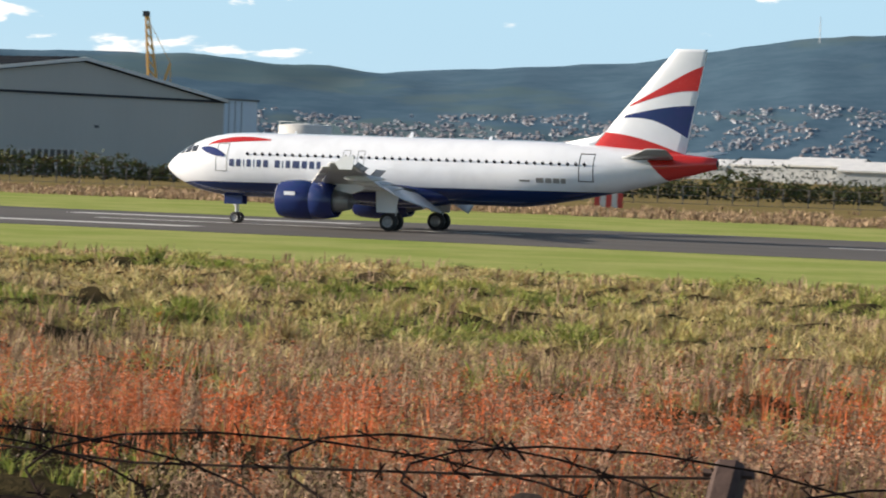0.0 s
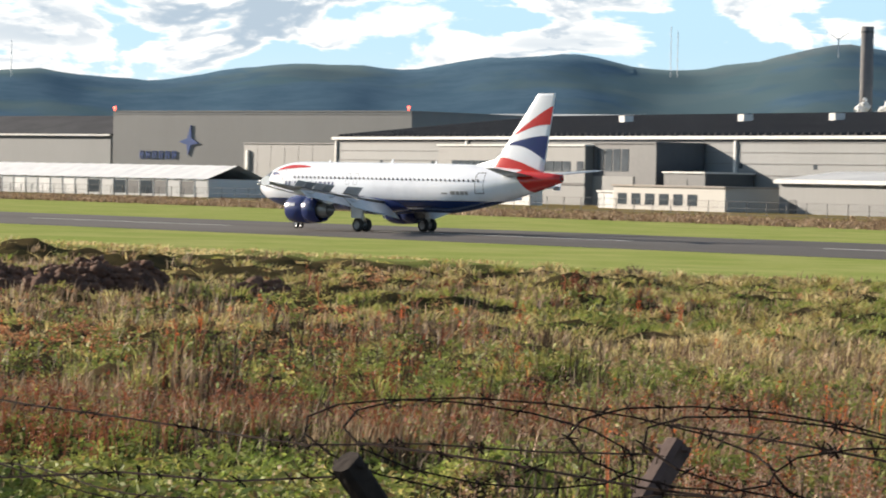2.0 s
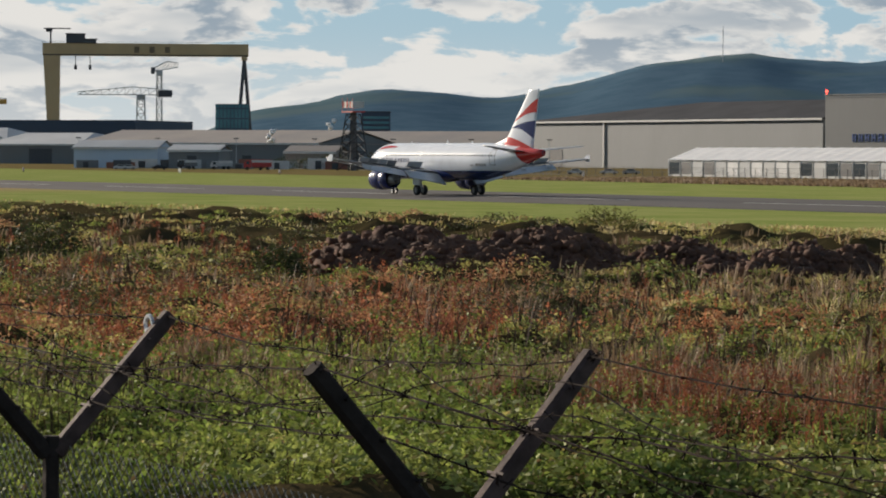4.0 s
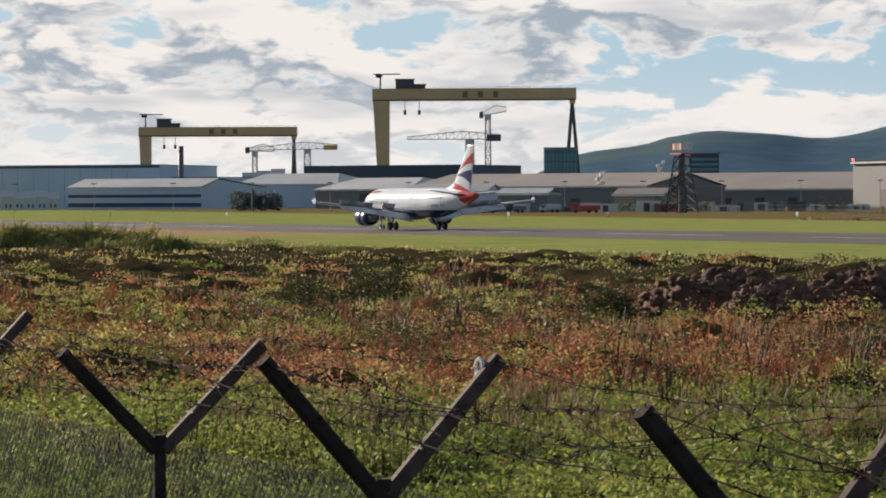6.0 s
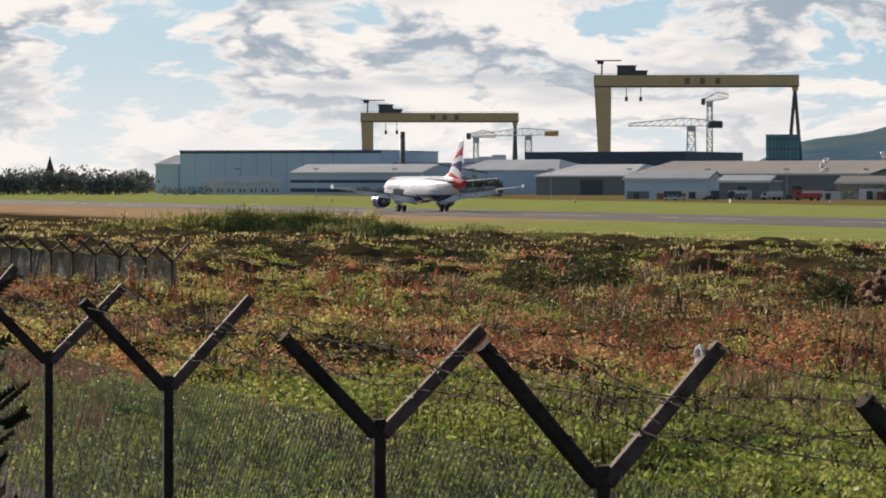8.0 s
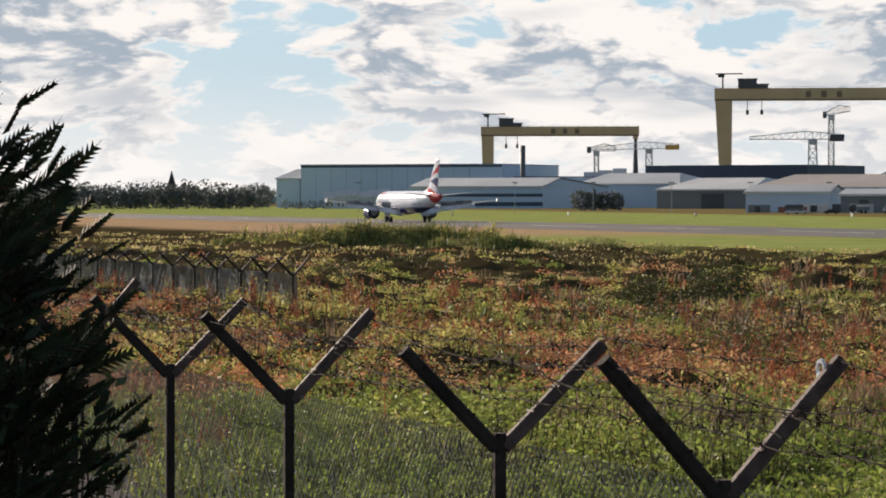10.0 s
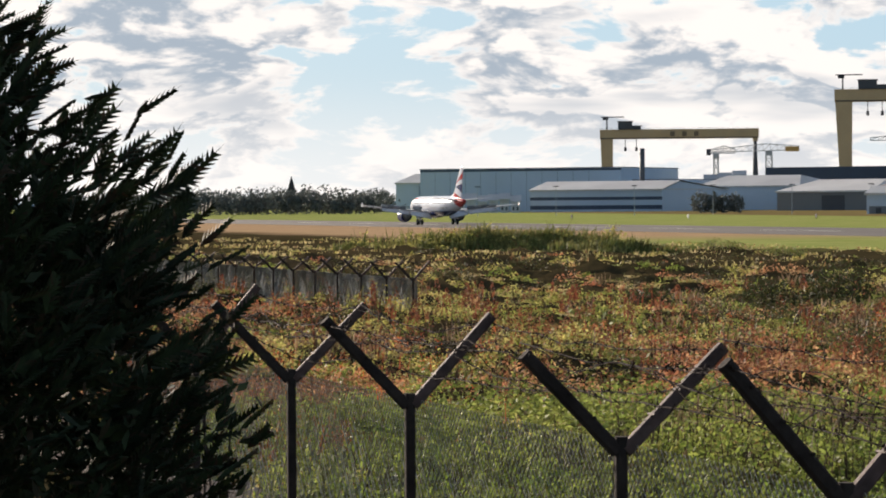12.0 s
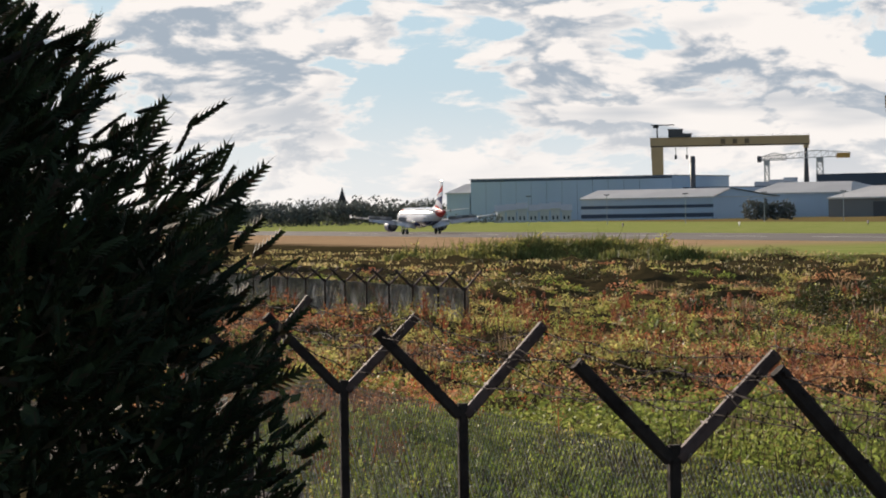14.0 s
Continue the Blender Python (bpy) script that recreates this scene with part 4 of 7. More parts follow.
building("large blue-grey shipyard hall with stepped roof", -74.04, -70.4, 1540, 1500, 80, 20.6, CLAD_BLUE, CLAD_NAVY, 0, 0.5, "shed", "shipyard_hall", seams(96, 20, 8, CLAD_NAVY), bands=((19.4, 20.4, CLAD_NAVY),))
building("rounded pale end bay of the shipyard hall", -74.48, -74.06, 1546, 1542, 40, 14.0, CLAD_BLUE, ROOF_PALE, 18.4, 0.4, "shed", "shipyard_hall", hip=(5, 0))
building("lower bay of the shipyard hall", -70.4, -69.72, 1520, 1500, 60, 14.6, CLAD_BLUE, CLAD_NAVY, 0, name="shipyard_hall", category="shed")
building("long shipyard shed with dark glazing bands", -72.05, -69.66, 1440, 1410, 70, 9.6, CLAD_BLUE, ROOF_PALE, 13.4, 0.25, "shed", "shipyard_hall", bands=((1.0, 2.8, CLAD_NAVY), (5.2, 6.6, CLAD_NAVY)))
building("low blue-grey shed between the yard halls", -69.7, -67.9, 1640, 1610, 40, 10.2, CLAD_BLUE, CLAD_DARK, 0, name="shipyard_shed", category="shed", bands=((8.6, 10.2, CLAD_NAVY),))
for i in range(7):
    building("small white gabled house in a row by the yard", -73.6 + 0.2 * i, -73.43 + 0.2 * i, 1380, 1380, 9, 4.6 + 0.5 * (i % 3), GUTTER, ROOF_PALE, 7.2 + 0.5 * (i % 3), name="house", category="house", group="white houses by the yard",
             features=[("window", 0.7, 1.5, 1.0, 2.6, WINDOW, 0.05), ("window", 2.5, 3.3, 1.0, 2.6, WINDOW, 0.05)])
building("dark navy building dock hall", -67.8, -64.9, 2050, 2000, 90, 25.2, CLAD_NAVY, CLAD_NAVY, 0, name="shipyard_hall", category="shed", features=seams(100, 25, 12, CLAD_DARK))
building("pale gabled yard workshop", -69.05, -67.2, 1500, 1480, 60, 11.0, CLAD_BLUE, ROOF_PALE, 16.0, 0.35, "shed", "yard_workshop", hip=(8, 8))
building("pale gabled yard workshop with dark end", -67.6, -65.9, 1380, 1350, 60, 8.0, CLAD_TAN, ROOF_PALE, 13.0, 0.4, "shed", "yard_workshop", features=[("door", 24, 36, 0, 6.5, CLAD_DARK, 0.1)], hip=(6, 10))
for i in range(3):
    building("small white stepped rooftop of the yard", -68.9 + 0.26 * i, -68.68 + 0.26 * i, 1560, 1560, 10, 14 + 1.4 * i, PALE_STEEL, ROOF_PALE, 17.0 + 0.9 * i, name="yard_rooftop", category="shed", group="white rooftops")
building("weathered grey-brown factory with a long pitched roof", -65.9, -61.6, 1250, 1200, 70, 8.4, CLAD_TAN, ROOF_RUST, 13.6, 0.5, "factory", "factory", features=[("door", 12 + 15 * i, 16 + 15 * i, 0, 4, DOOR_DARK, 0.1) for i in range(5)])
building("weathered factory shed with tan roof", -62.9, -57.6, 1330, 1260, 70, 7.2, CLAD, ROOF_RUST, 14.0, 0.5, "factory", "factory", features=[("door", 12 + 15 * i, 16 + 15 * i, 0, 4, DOOR_DARK, 0.1) for i in range(7)])
building("small grey shed with a pale roof on the apron", -64.3, -63.4, 980, 975, 12, 5.4, CLAD, ROOF_PALE, 7.0, features=[("door", 6, 9, 0, 4, DOOR_DARK, 0.1)], name="apron_shed")
building("low grey apron shed", -66.0, -64.5, 1010, 1000, 14, 6.2, CLAD_BLUE, ROOF_PALE, 8.4, name="apron_shed")
building("teal glazed office tower", -63.46, -62.86, 2500, 2500, 26, 43.6, TEAL, CLAD_DARK, features=[("mullion", 2.9 * i, 2.9 * i + 0.5, 0, 43.5, CLAD_NAVY, 0.3) for i in range(1, 9)] + [("floor_band", 0, 26, 8 * i, 8 * i + 0.8, CLAD_NAVY, 0.2) for i in range(1, 6)])
building("dark blue office block on the hill foot", -60.82, -60.3, 1900, 1900, 20, 30.2, CLAD_NAVY, CLAD_DARK, features=[("window", 1, 16.5, 20 + 3 * i, 21.5 + 3 * i, TEAL, 0.2) for i in range(3)])
building("brown low terminal shed", -62.2, -61.3, 1010, 1005, 14, 5.0, ROOF_RUST, ROOF_RUST, 7.0, name="apron_shed")


def lattice_mast(bm, x, y, z0, z1, w0, w1, r=0.12, step=3.0):
    """Four legs with cross braces."""
    n = max(2, int((z1 - z0) / step))
    def corner(i, k):
        w = w0 + (w1 - w0) * k / n
        return Vector((x + (-w, w, w, -w)[i], y + (-w, -w, w, w)[i], z0 + (z1 - z0) * k / n))
    for i in range(4):
        tube(bm, corner(i, 0), corner(i, n), r * 1.4, seg=4)
        for k in range(n):
            tube(bm, corner(i, k), corner((i + 1) % 4, k + 1), r, seg=3)
            tube(bm, corner(i, k + 1), corner((i + 1) % 4, k + 1), r, seg=3)
    return bm


def radar_tower():
    t = thing("radar_tower", "steel lattice approach tower with red and white platform", "tower", Matrix.Translation(at(-60.97, 900)))
    bm = B()
    lattice_mast(bm, 0, 0, 0, 16.0, 3.4, 1.5, 0.14, 2.6)
    part("lattice", bm, DARK, t)
    bm = B()
    tube(bm, (0, 0, 0), (0, 0, 16.5), 0.9, seg=10)
    part("column", bm, CONCRETE, t)
    for i in range(6):
        bm = B()
        box(bm, -3.0 + i, -2.06 + i, -1.8, 1.8, 17.8, 19.6)
        part("screen_panel", bm, RED_SIGNAL if i % 2 == 0 else GUTTER, t)
    bm = B()
    box(bm, -3.2, 3.2, -2.0, 2.0, 16.5, 16.9)
    for x in (-3.1, 0, 3.1):
        tube(bm, (x, -1.9, 16.9), (x, -1.9, 20.6), 0.07, seg=4)
    part("platform", bm, RED_SIGNAL, t)


radar_tower()


def gantry_crane(label, az0, az1, dist, top, bottom, leg_w, leg_foot, a_frame, name="gantry_crane"):
    m, length = frame_of(at(az0, dist), at(az1, dist))
    c = thing(name, label, "gantry crane", m, "shipyard gantry cranes")
    bm = B()
    box(bm, 0, length, -4, 4, bottom, top)
    bmesh.ops.bevel(bm, geom=list(bm.edges), offset=0.5, segments=1, affect="EDGES")
    beam = part("beam", bm, CRANE_YELLOW, c, "yellow box girder")
    bm = B()
    box(bm, 0.5, length - 0.5, -4.12, -4.0, bottom + 0.4, bottom + 1.3)
    part("walkway", bm, DARK, beam)
    for i in range(3):
        bm = B()
        x = length * (0.44 + 0.075 * i)
        h = (top - bottom)
        box(bm, x + 0.6, x + 5.0, -4.2, -4.0, bottom + h * 0.25, bottom + h * 0.75)
        part("sign_bar", bm, SIGN_BROWN, beam, "dark painted bar on the girder")
    # solid leg
    bm = B()
    rings = []
    for k in range(5):
        z = bottom * k / 4
        w = leg_foot + (leg_w - leg_foot) * k / 4
        x1 = leg_w + 0.6 - (leg_w - leg_foot) * 0.15 * (1 - k / 4)
        rings.append([Vector((x1 - w, -5, z)), Vector((x1, -5, z)), Vector((x1, 5, z)), Vector((x1 - w, 5, z))])
    loft(bm, rings)
    part("leg", bm, CRANE_YELLOW, c, "broad tapered yellow leg")
    for s in (-1, 1):
        bm = B()
        tube(bm, (length - 3.5, s * 1.5, bottom), (length - 3.5 + s * a_frame, s * 9, 0), 1.5, 1.9, 8)
        part("leg", bm, CRANE_YELLOW if False else PALE_STEEL if False else CLAD_DARK, c, "slender dark tubular leg")
    bm = B()
    box(bm, length - 6, length - 1, -4.5, 4.5, bottom - 3, bottom)
    part("leg_head", bm, CRANE_YELLOW, c)
    # trolleys on top, with their hooks
    for x0, x1, h in ((length * 0.115, length * 0.205, 7.5), (length * 0.20, length * 0.26, 3.0)):
        bm = B()
        box(bm, x0, x1, -5, 5, top + 0.3, top + h)
        box(bm, x0 - 0.8, x1 + 0.8, -5.6, 5.6, top + h, top + h + 0.8)
        box(bm, x0 + 1, x1 - 1, -5.4, 5.4, top, top + 0.3)
        trolley = part("trolley", bm, CLAD_DARK, c, "dark trolley house")
        bm = B()
        tube(bm, ((x0 + x1) / 2, -3, top), ((x0 + x1) / 2, -3, bottom - 9), 0.35, seg=5)
        box(bm, (x0 + x1) / 2 - 1.2, (x0 + x1) / 2 + 1.2, -4, -2, bottom - 12, bottom - 8)
        part("hook", bm, DARK, trolley)
    bm = B()
    tube(bm, (7, 0, top), (7, 0, top + 12), 0.8, 0.7, 6)
    box(bm, 1, 24, -0.6, 0.6, top + 12, top + 13)
    box(bm, 3, 8.5, -1.2, 1.2, top + 9.5, top + 12)
    part("jib_crane", bm, DARK, c, "small service jib crane")
    bm = B()
    for i in range(14):
        x = length * i / 13
        tube(bm, (x, -3.9, top), (x, -3.9, top + 1.2), 0.12, seg=4)
    box(bm, 0, length, -4.0, -3.85, top + 1.1, top + 1.25)
    part("railing", bm, DARK, c)


gantry_crane("giant yellow gantry crane over the building dock", -66.56, -62.87, 2750, 99.5, 88.6, 14.5, 8.6, 7.5)
gantry_crane("more distant yellow gantry crane of the shipyard", -70.78, -67.92, 3150, 75.8, 66.2, 12.2, 9.5, 2.0)


def yard_crane(label, az, dist, mast_top, az_l, az_r, mast_w=2.2, pitch=0.0, material=None, cw=6.0):
    """A lattice crane with a level jib from az_l to az_r on a mast at az."""
    c = thing("tower_crane", label, "tower crane", frame_of(at(az, dist), at(az + 1, dist))[0])
    k = dist * radians(1)
    x0, x1 = (az_l - az) * k, (az_r - az) * k
    bm = B()
    lattice_mast(bm, 0, 0, 0, mast_top, mast_w, mast_w * 0.8, 0.35, 6)
    part("mast", bm, material or PALE_STEEL, c)
    bm = B()
    n = 12
    for i in range(n + 1):
        x = x0 + (x1 - x0) * i / n
        z = mast_top + pitch * x
        hgt = 5.0 * (1 - abs(i / n - 0.6) * 1.3) + 0.8
        if i:
            tube(bm, (px, 0, pz), (x, 0, z), 0.45, seg=4)
            tube(bm, (px, 0, pz + ph), (x, 0, z + hgt), 0.4, seg=4)
            tube(bm, (px, 0, pz), (x, 0, z + hgt), 0.25, seg=3)
        tube(bm, (x, 0, z), (x, 0, z + hgt), 0.25, seg=3)
        px, pz, ph = x, z, hgt
    part("jib", bm, material or PALE_STEEL, c)
    bm = B()
    e = x1 if abs(x1) < abs(x0) else x0
    box(bm, min(e, e * 0.55), max(e, e * 0.55), -2, 2, mast_top - cw * 0.25 + pitch * e, mast_top + cw * 0.55 + pitch * e)
    part("counterweight", bm, CLAD_DARK if cw > 5 else CRANE_OCHRE, c)
    bm = B()
    box(bm, -2.4, 2.4, -2.4, 2.4, mast_top - 4, mast_top)
    part("cab", bm, PALE_STEEL, c)


yard_crane("pale lattice hammerhead crane", -64.80, 2300, 47.0, -65.93, -64.24, 3.4)
yard_crane("tall slender lattice tower crane", -64.47, 2350, 66.0, -64.62, -64.14, 2.2, 0.18)
yard_crane("pale lattice hammerhead crane with ochre counterweight", -67.74, 2600, 45.0, -68.75, -67.2, 3.0, 0.02, None, 5.0)
yard_crane("short pale yard crane with green cab", -68.69, 2450, 41.0, -68.86, -68.34, 2.0)


def dock_crane(az, dist, top, lean):
    """A level-luffing dock crane with a raised double boom."""
    c = thing("dock_crane", "ochre level-luffing dock crane with raised boom", "dock crane", frame_of(at(az, dist), at(az + 1, dist))[0], "ochre dock cranes")
    bm = B()
    for s in (-1, 1):
        for a, b in (((lean * 0.5 + 2.5, s * 2.0, 30), (0, s * 0.7, top)), ((lean * 0.5 - 2.0, s * 2.0, 30), (-1.2, s * 0.7, top))):
            tube(bm, a, b, 0.8, 0.55, 4)
        for k in range(9):
            z = 30 + (top - 30) * k / 9
            z2 = 30 + (top - 30) * (k + 1) / 9
            f, g = k / 9, (k + 1) / 9
            tube(bm, ((lean * 0.5 + 2.5) * (1 - f), s * (2 - 1.3 * f), z), ((lean * 0.5 - 2.0) * (1 - g) - 1.2 * g, s * (2 - 1.3 * g), z2), 0.36, seg=3)
    tube(bm, (lean * 0.5 + 2, -2, 30), (lean * 0.5 + 2, 2, 30), 0.4, seg=4)
    part("boom", bm, CRANE_OCHRE, c)
    bm = B()
    box(bm, lean * 0.5 - 1, lean * 0.5 + 8, -3, 3, 24, 31)
    part("machine_house", bm, CRANE_OCHRE, c)
    bm = B()
    tube(bm, (lean * 0.5 + 1, 0, 24), (lean * 0.5 + 7.5, 0, 46), 0.9, 0.7, 4)
    tube(bm, (lean * 0.5 + 7.5, 0, 46), (0, 0, top - 3), 0.16, seg=3)
    tube(bm, (lean * 0.5 + 7.5, 0, 46), (lean * 0.5 + 8, 0, 30), 0.3, seg=4)
    part("a_frame", bm, CRANE_OCHRE, c)
    bm = B()
    lattice_mast(bm, lean * 0.5 + 2, 0, 0, 24, 4.5, 3.0, 0.3, 6)
    part("portal", bm, CRANE_OCHRE, c)
    bm = B()
    box(bm, -2.6, 0.8, -1.2, 1.2, top - 1.5, top + 1.0)
    part("boom_head", bm, CLAD_DARK, c)


dock_crane(-28.21, 1500, 69.0, 7.0)
dock_crane(-31.49, 1560, 63.0, 5.0)
dock_crane(-34.54, 1560, 61.0, 9.0)


def chimney(az, dist, top, r, label, material, bands=0):
    c = thing("chimney", label, "chimney", Matrix.Translation(at(az, dist)))
    bm = B()
    revolve(bm, [(0, r * 1.12), (top * 0.5, r * 1.04), (top, r), (top, r * 0.8), (top - 2, r * 0.8)], (0, 0, 0), "z", 20)
    part("shaft", bm, material, c, "", True)
    bm = B()
    revolve(bm, [(top - 3, r * 1.02), (top - 3, r * 1.07), (top - 2, r * 1.07), (top - 2, r * 1.02)], (0, 0, 0), "z", 20)
    part("collar", bm, CLAD_DARK, c)
    for i in range(bands):
        bm = B()
        revolve(bm, [(2 * i + 0.1, r * 1.3), (2 * i + 1.0, r * 1.3)], (0, 0, 0), "z", 12, caps=True)
        part("marker_band", bm, RED_SIGNAL, c)


chimney(-38.91, 1500, 80.6, 2.95, "tall dark grey power station chimney", CONCRETE)
chimney(-70.02, 1480, 29.2, 1.15, "slim dark boiler chimney with banded foot", CLAD_DARK, 5)
bm = B()
box(bm, -6, 6, -6, 6, 0, 44)
plant = thing("boiler_house", "pale boiler house beside the tall chimney", "building", Matrix.Translation(at(-37.92, 1500)))
part("wall", bm, ROOF_PALE, plant)
bm = B()
for i in range(5):
    box(bm, -5.4 + 2.3 * i, -4.6 + 2.3 * i, -6.2, -6.0, 30, 43)
part("louvre", bm, CLAD_DARK, plant)


def steam_cloud(az, dist, z, size, n, seed):
    rnd = random.Random(seed)
    plume = thing("steam_plume", "small white plume of drifting steam", "steam", Matrix.Translation(at(az, dist, z)))
    for i in range(n):
        bm = B()
        k = i / max(1, n - 1)
        c = Vector((rnd.gauss(0, 0.28) + 0.8 * k, rnd.uniform(-0.3, 0.3), 1.5 * k + rnd.gauss(0, 0.22))) * size
        r = size * rnd.uniform(0.10, 0.30)
        geo = bmesh.ops.create_icosphere(bm, subdivisions=2, radius=r)
        for v in geo["verts"]:
            d = v.co.normalized()
            v.co = c + v.co * (1 + 0.7 * noise.noise(d * 2.3 + Vector((i, seed, 0))))
        part("puff", bm, STEAM, plume, "", True)
    return plume


PLUMES = [steam_cloud(-39.08, 1480, 37, 5.0, 34, 1), steam_cloud(-38.60, 1485, 38, 5.5, 34, 2), steam_cloud(-37.95, 1480, 38, 4.2, 26, 3),
          steam_cloud(-62.55, 1100, 8.0, 3.2, 9, 4), steam_cloud(-61.45, 1500, 14.0, 3.6, 8, 5)]


def wind_turbine():
    t = thing("wind_turbine", "white wind turbine on the hilltop", "wind turbine", frame_of(at(-39.42, 4300, 180), at(-38.4, 4300, 180))[0])
    bm = B()
    tube(bm, (0, 0, 0), (0, 0, 24), 1.2, 0.8, 8)
    part("tower", bm, PALE_STEEL, t)
    bm = B()
    box(bm, -1.5, 1.5, -2, 2, 23.4, 26)
    part("nacelle", bm, PALE_STEEL, t)
    for a in (150, 32, 268):
        bm = B()
        d = Vector((math.cos(radians(a)), -0.2, math.sin(radians(a))))
        tube(bm, Vector((0, -2.2, 24.8)), Vector((0, -2.2, 24.8)) + d * 20, 0.8, 0.2, 4)
        part("blade", bm, PALE_STEEL, t)


wind_turbine()
for az, dist, z0, z1 in ((-42.42, 4300, 150, 218), (-42.30, 4300, 150, 214), (-54.3, 4350, 130, 183), (-16.1, 4350, 180, 216)):
    bm = B()
    tube(bm, (0, 0, z0), (0, 0, z1), 0.7, 0.4, 5)
    for k in range(1, 6):
        tube(bm, (-1.2, 0, z0 + (z1 - z0) * k / 6), (1.2, 0, z0 + (z1 - z0) * k / 6), 0.25, seg=3)
    ob = mesh_object("radio_mast", bm, PALE_STEEL)
    ob.matrix_basis = Matrix.Translation(at(az, dist))
    tagged(ob, "thin steel radio mast on the hill", "mast", "hilltop masts")


def spire():
    t = thing("church", "distant church with a dark pointed spire", "church", Matrix.Translation(at(-76.37, 1700)))
    bm = B()
    box(bm, -2, 2, -2, 2, 0, 10.5)
    part("tower", bm, CLAD_DARK, t)
    bm = B()
    tube(bm, (0, 0, 10.5), (0, 0, 19.6), 2.6, 0.08, 6)
    part("spire", bm, ROOF_DARK, t)
    bm = B()
    prism(bm, [(2, 0), (16, 0), (16, 6), (9, 10), (2, 6)], -3, 3)
    part("nave", bm, CLAD_DARK, t)


spire()


# ---- town on the lower slopes ----
def build_town():
    rnd = random.Random(5)
    walls, roofs = B(), B()
    for i in range(3400):
        az = rnd.uniform(-27.5, -13.5) if i < 3000 else rnd.uniform(-62, -30)
        k = rnd.uniform(0.04, 0.50) ** 1.25 if az > -28 else rnd.uniform(0.03, 0.16)
        if noise.noise(Vector((az * 1.3, k * 9, 3))) < -0.12:
            continue
        p = hill_point(az, k)
        s = rnd.uniform(0.8, 2.1)
        m = Matrix.Translation(p) @ pose(0, 0, 0, 0, 0, rnd.uniform(-40, 40))
        box(walls if rnd.random() < 0.6 else roofs, -s, s, -2, 2, -5, 1.6, m)
        v = [m @ Vector(c) for c in ((-s, -2.3, 1.6), (s, -2.3, 1.6), (s, 0, 2.9), (-s, 0, 2.9), (s, 2.3, 1.6), (-s, 2.3, 1.6))]
        w = [roofs.verts.new(c) for c in v]
        roofs.faces.new((w[0], w[1], w[2], w[3]))
        roofs.faces.new((w[3], w[2], w[4], w[5]))
    a = mat("town_render", (0.46, 0.48, 0.52), (0.22, 0.26, 0.31), 0.002, 0.8, fine=0.05, island=0.9)
    b = mat("town_roof", (0.17, 0.20, 0.25), (0.27, 0.25, 0.26), 0.002, 0.8, fine=0.05, island=0.9)
    tagged(mesh_object("town_houses", walls, a), "pale distant houses spread over the lower slopes", "houses", kind="stuff")
    tagged(mesh_object("town_roofs", roofs, b), "slate and tile roofs of the distant town", "roofs", kind="stuff")


build_town()


# ---- vehicles and small things across the field ----
def truck(az, dist, label, cab, body, length, h):
    t = thing("truck", label, "truck", frame_of(at(az, dist), at(az + 0.5, dist))[0])
    bm = B()
    box(bm, 2.2, length, 0, 2.5, 0.9, h)
    bmesh.ops.bevel(bm, geom=list(bm.edges), offset=0.12, segments=1, affect="EDGES")
    part("body", bm, body, t)
    bm = B()
    prism(bm, [(0, 0.7), (2.1, 0.7), (2.1, h * 0.93), (0.6, h * 0.93), (0, h * 0.55)], 0.05, 2.45)
    part("cab", bm, cab, t)
    bm = B()
    box(bm, 0.7, 1.7, -0.02, 0.05, h * 0.55, h * 0.85)
    part("window", bm, WINDOW, t)
    bm = B()
    box(bm, 2.3, length - 0.1, -0.03, 0.0, h * 0.72, h * 0.95)
    part("stripe", bm, GUTTER, t, "pale stripe along the side")
    for x in (1.0, length * 0.6, length - 1.2):
        bm = B()
        revolve(bm, [(-0.02, 0.05), (-0.02, 0.5), (0.3, 0.5), (0.3, 0.05)], (x, 0, 0.5), "y", 12, True)
        part("wheel", bm, RUBBER, t)


truck(-62.95, 900, "red airport fire truck with a white stripe", RED_SIGNAL, RED_SIGNAL, 8.0, 3.0)
truck(-64.15, 930, "dark and cream service truck", DARK, CLAD_TAN, 6.0, 2.8)
truck(-63.55, 930, "pale service truck by the apron", GUTTER, PALE_STEEL, 6.5, 2.6)


def car(az, dist, label, paint):
    t = thing("car", label, "car", frame_of(at(az, dist), at(az + 0.5, dist))[0], "parked cars")
    bm = B()
    prism(bm, [(0, 0.35), (4.3, 0.35), (4.3, 0.85), (3.4, 0.95), (2.8, 1.42), (1.3, 1.42), (0.7, 0.92), (0, 0.8)], 0, 1.7)
    part("body", bm, paint, t)
    bm = B()
    prism(bm, [(0.95, 0.93), (3.1, 0.95), (2.7, 1.34), (1.4, 1.34)], -0.02, 1.72)
    part("window", bm, WINDOW, t)
    for x in (0.85, 3.4):
        bm = B()
        revolve(bm, [(-0.02, 0.05), (-0.02, 0.32), (0.2, 0.32), (0.2, 0.05)], (x, 0, 0.32), "y", 12, True)
        part("wheel", bm, RUBBER, t)


for az, dist, label, paint in ((-65.3, 900, "white car parked by the apron", GUTTER), (-65.15, 905, "white car parked by the apron", GUTTER), (-64.6, 900, "dark car parked by the apron", DARK), (-57.1, 760, "white van-like car beside the hangar", GUTTER),
                               (-56.5, 770, "white car beside the hangar", GUTTER), (-56.1, 770, "grey car beside the hangar", GREY_STEEL), (-47.9, 700, "white car beside the hangar", GUTTER), (-47.4, 705, "dark car beside the hangar", DARK)):
    car(az, dist, label, paint)


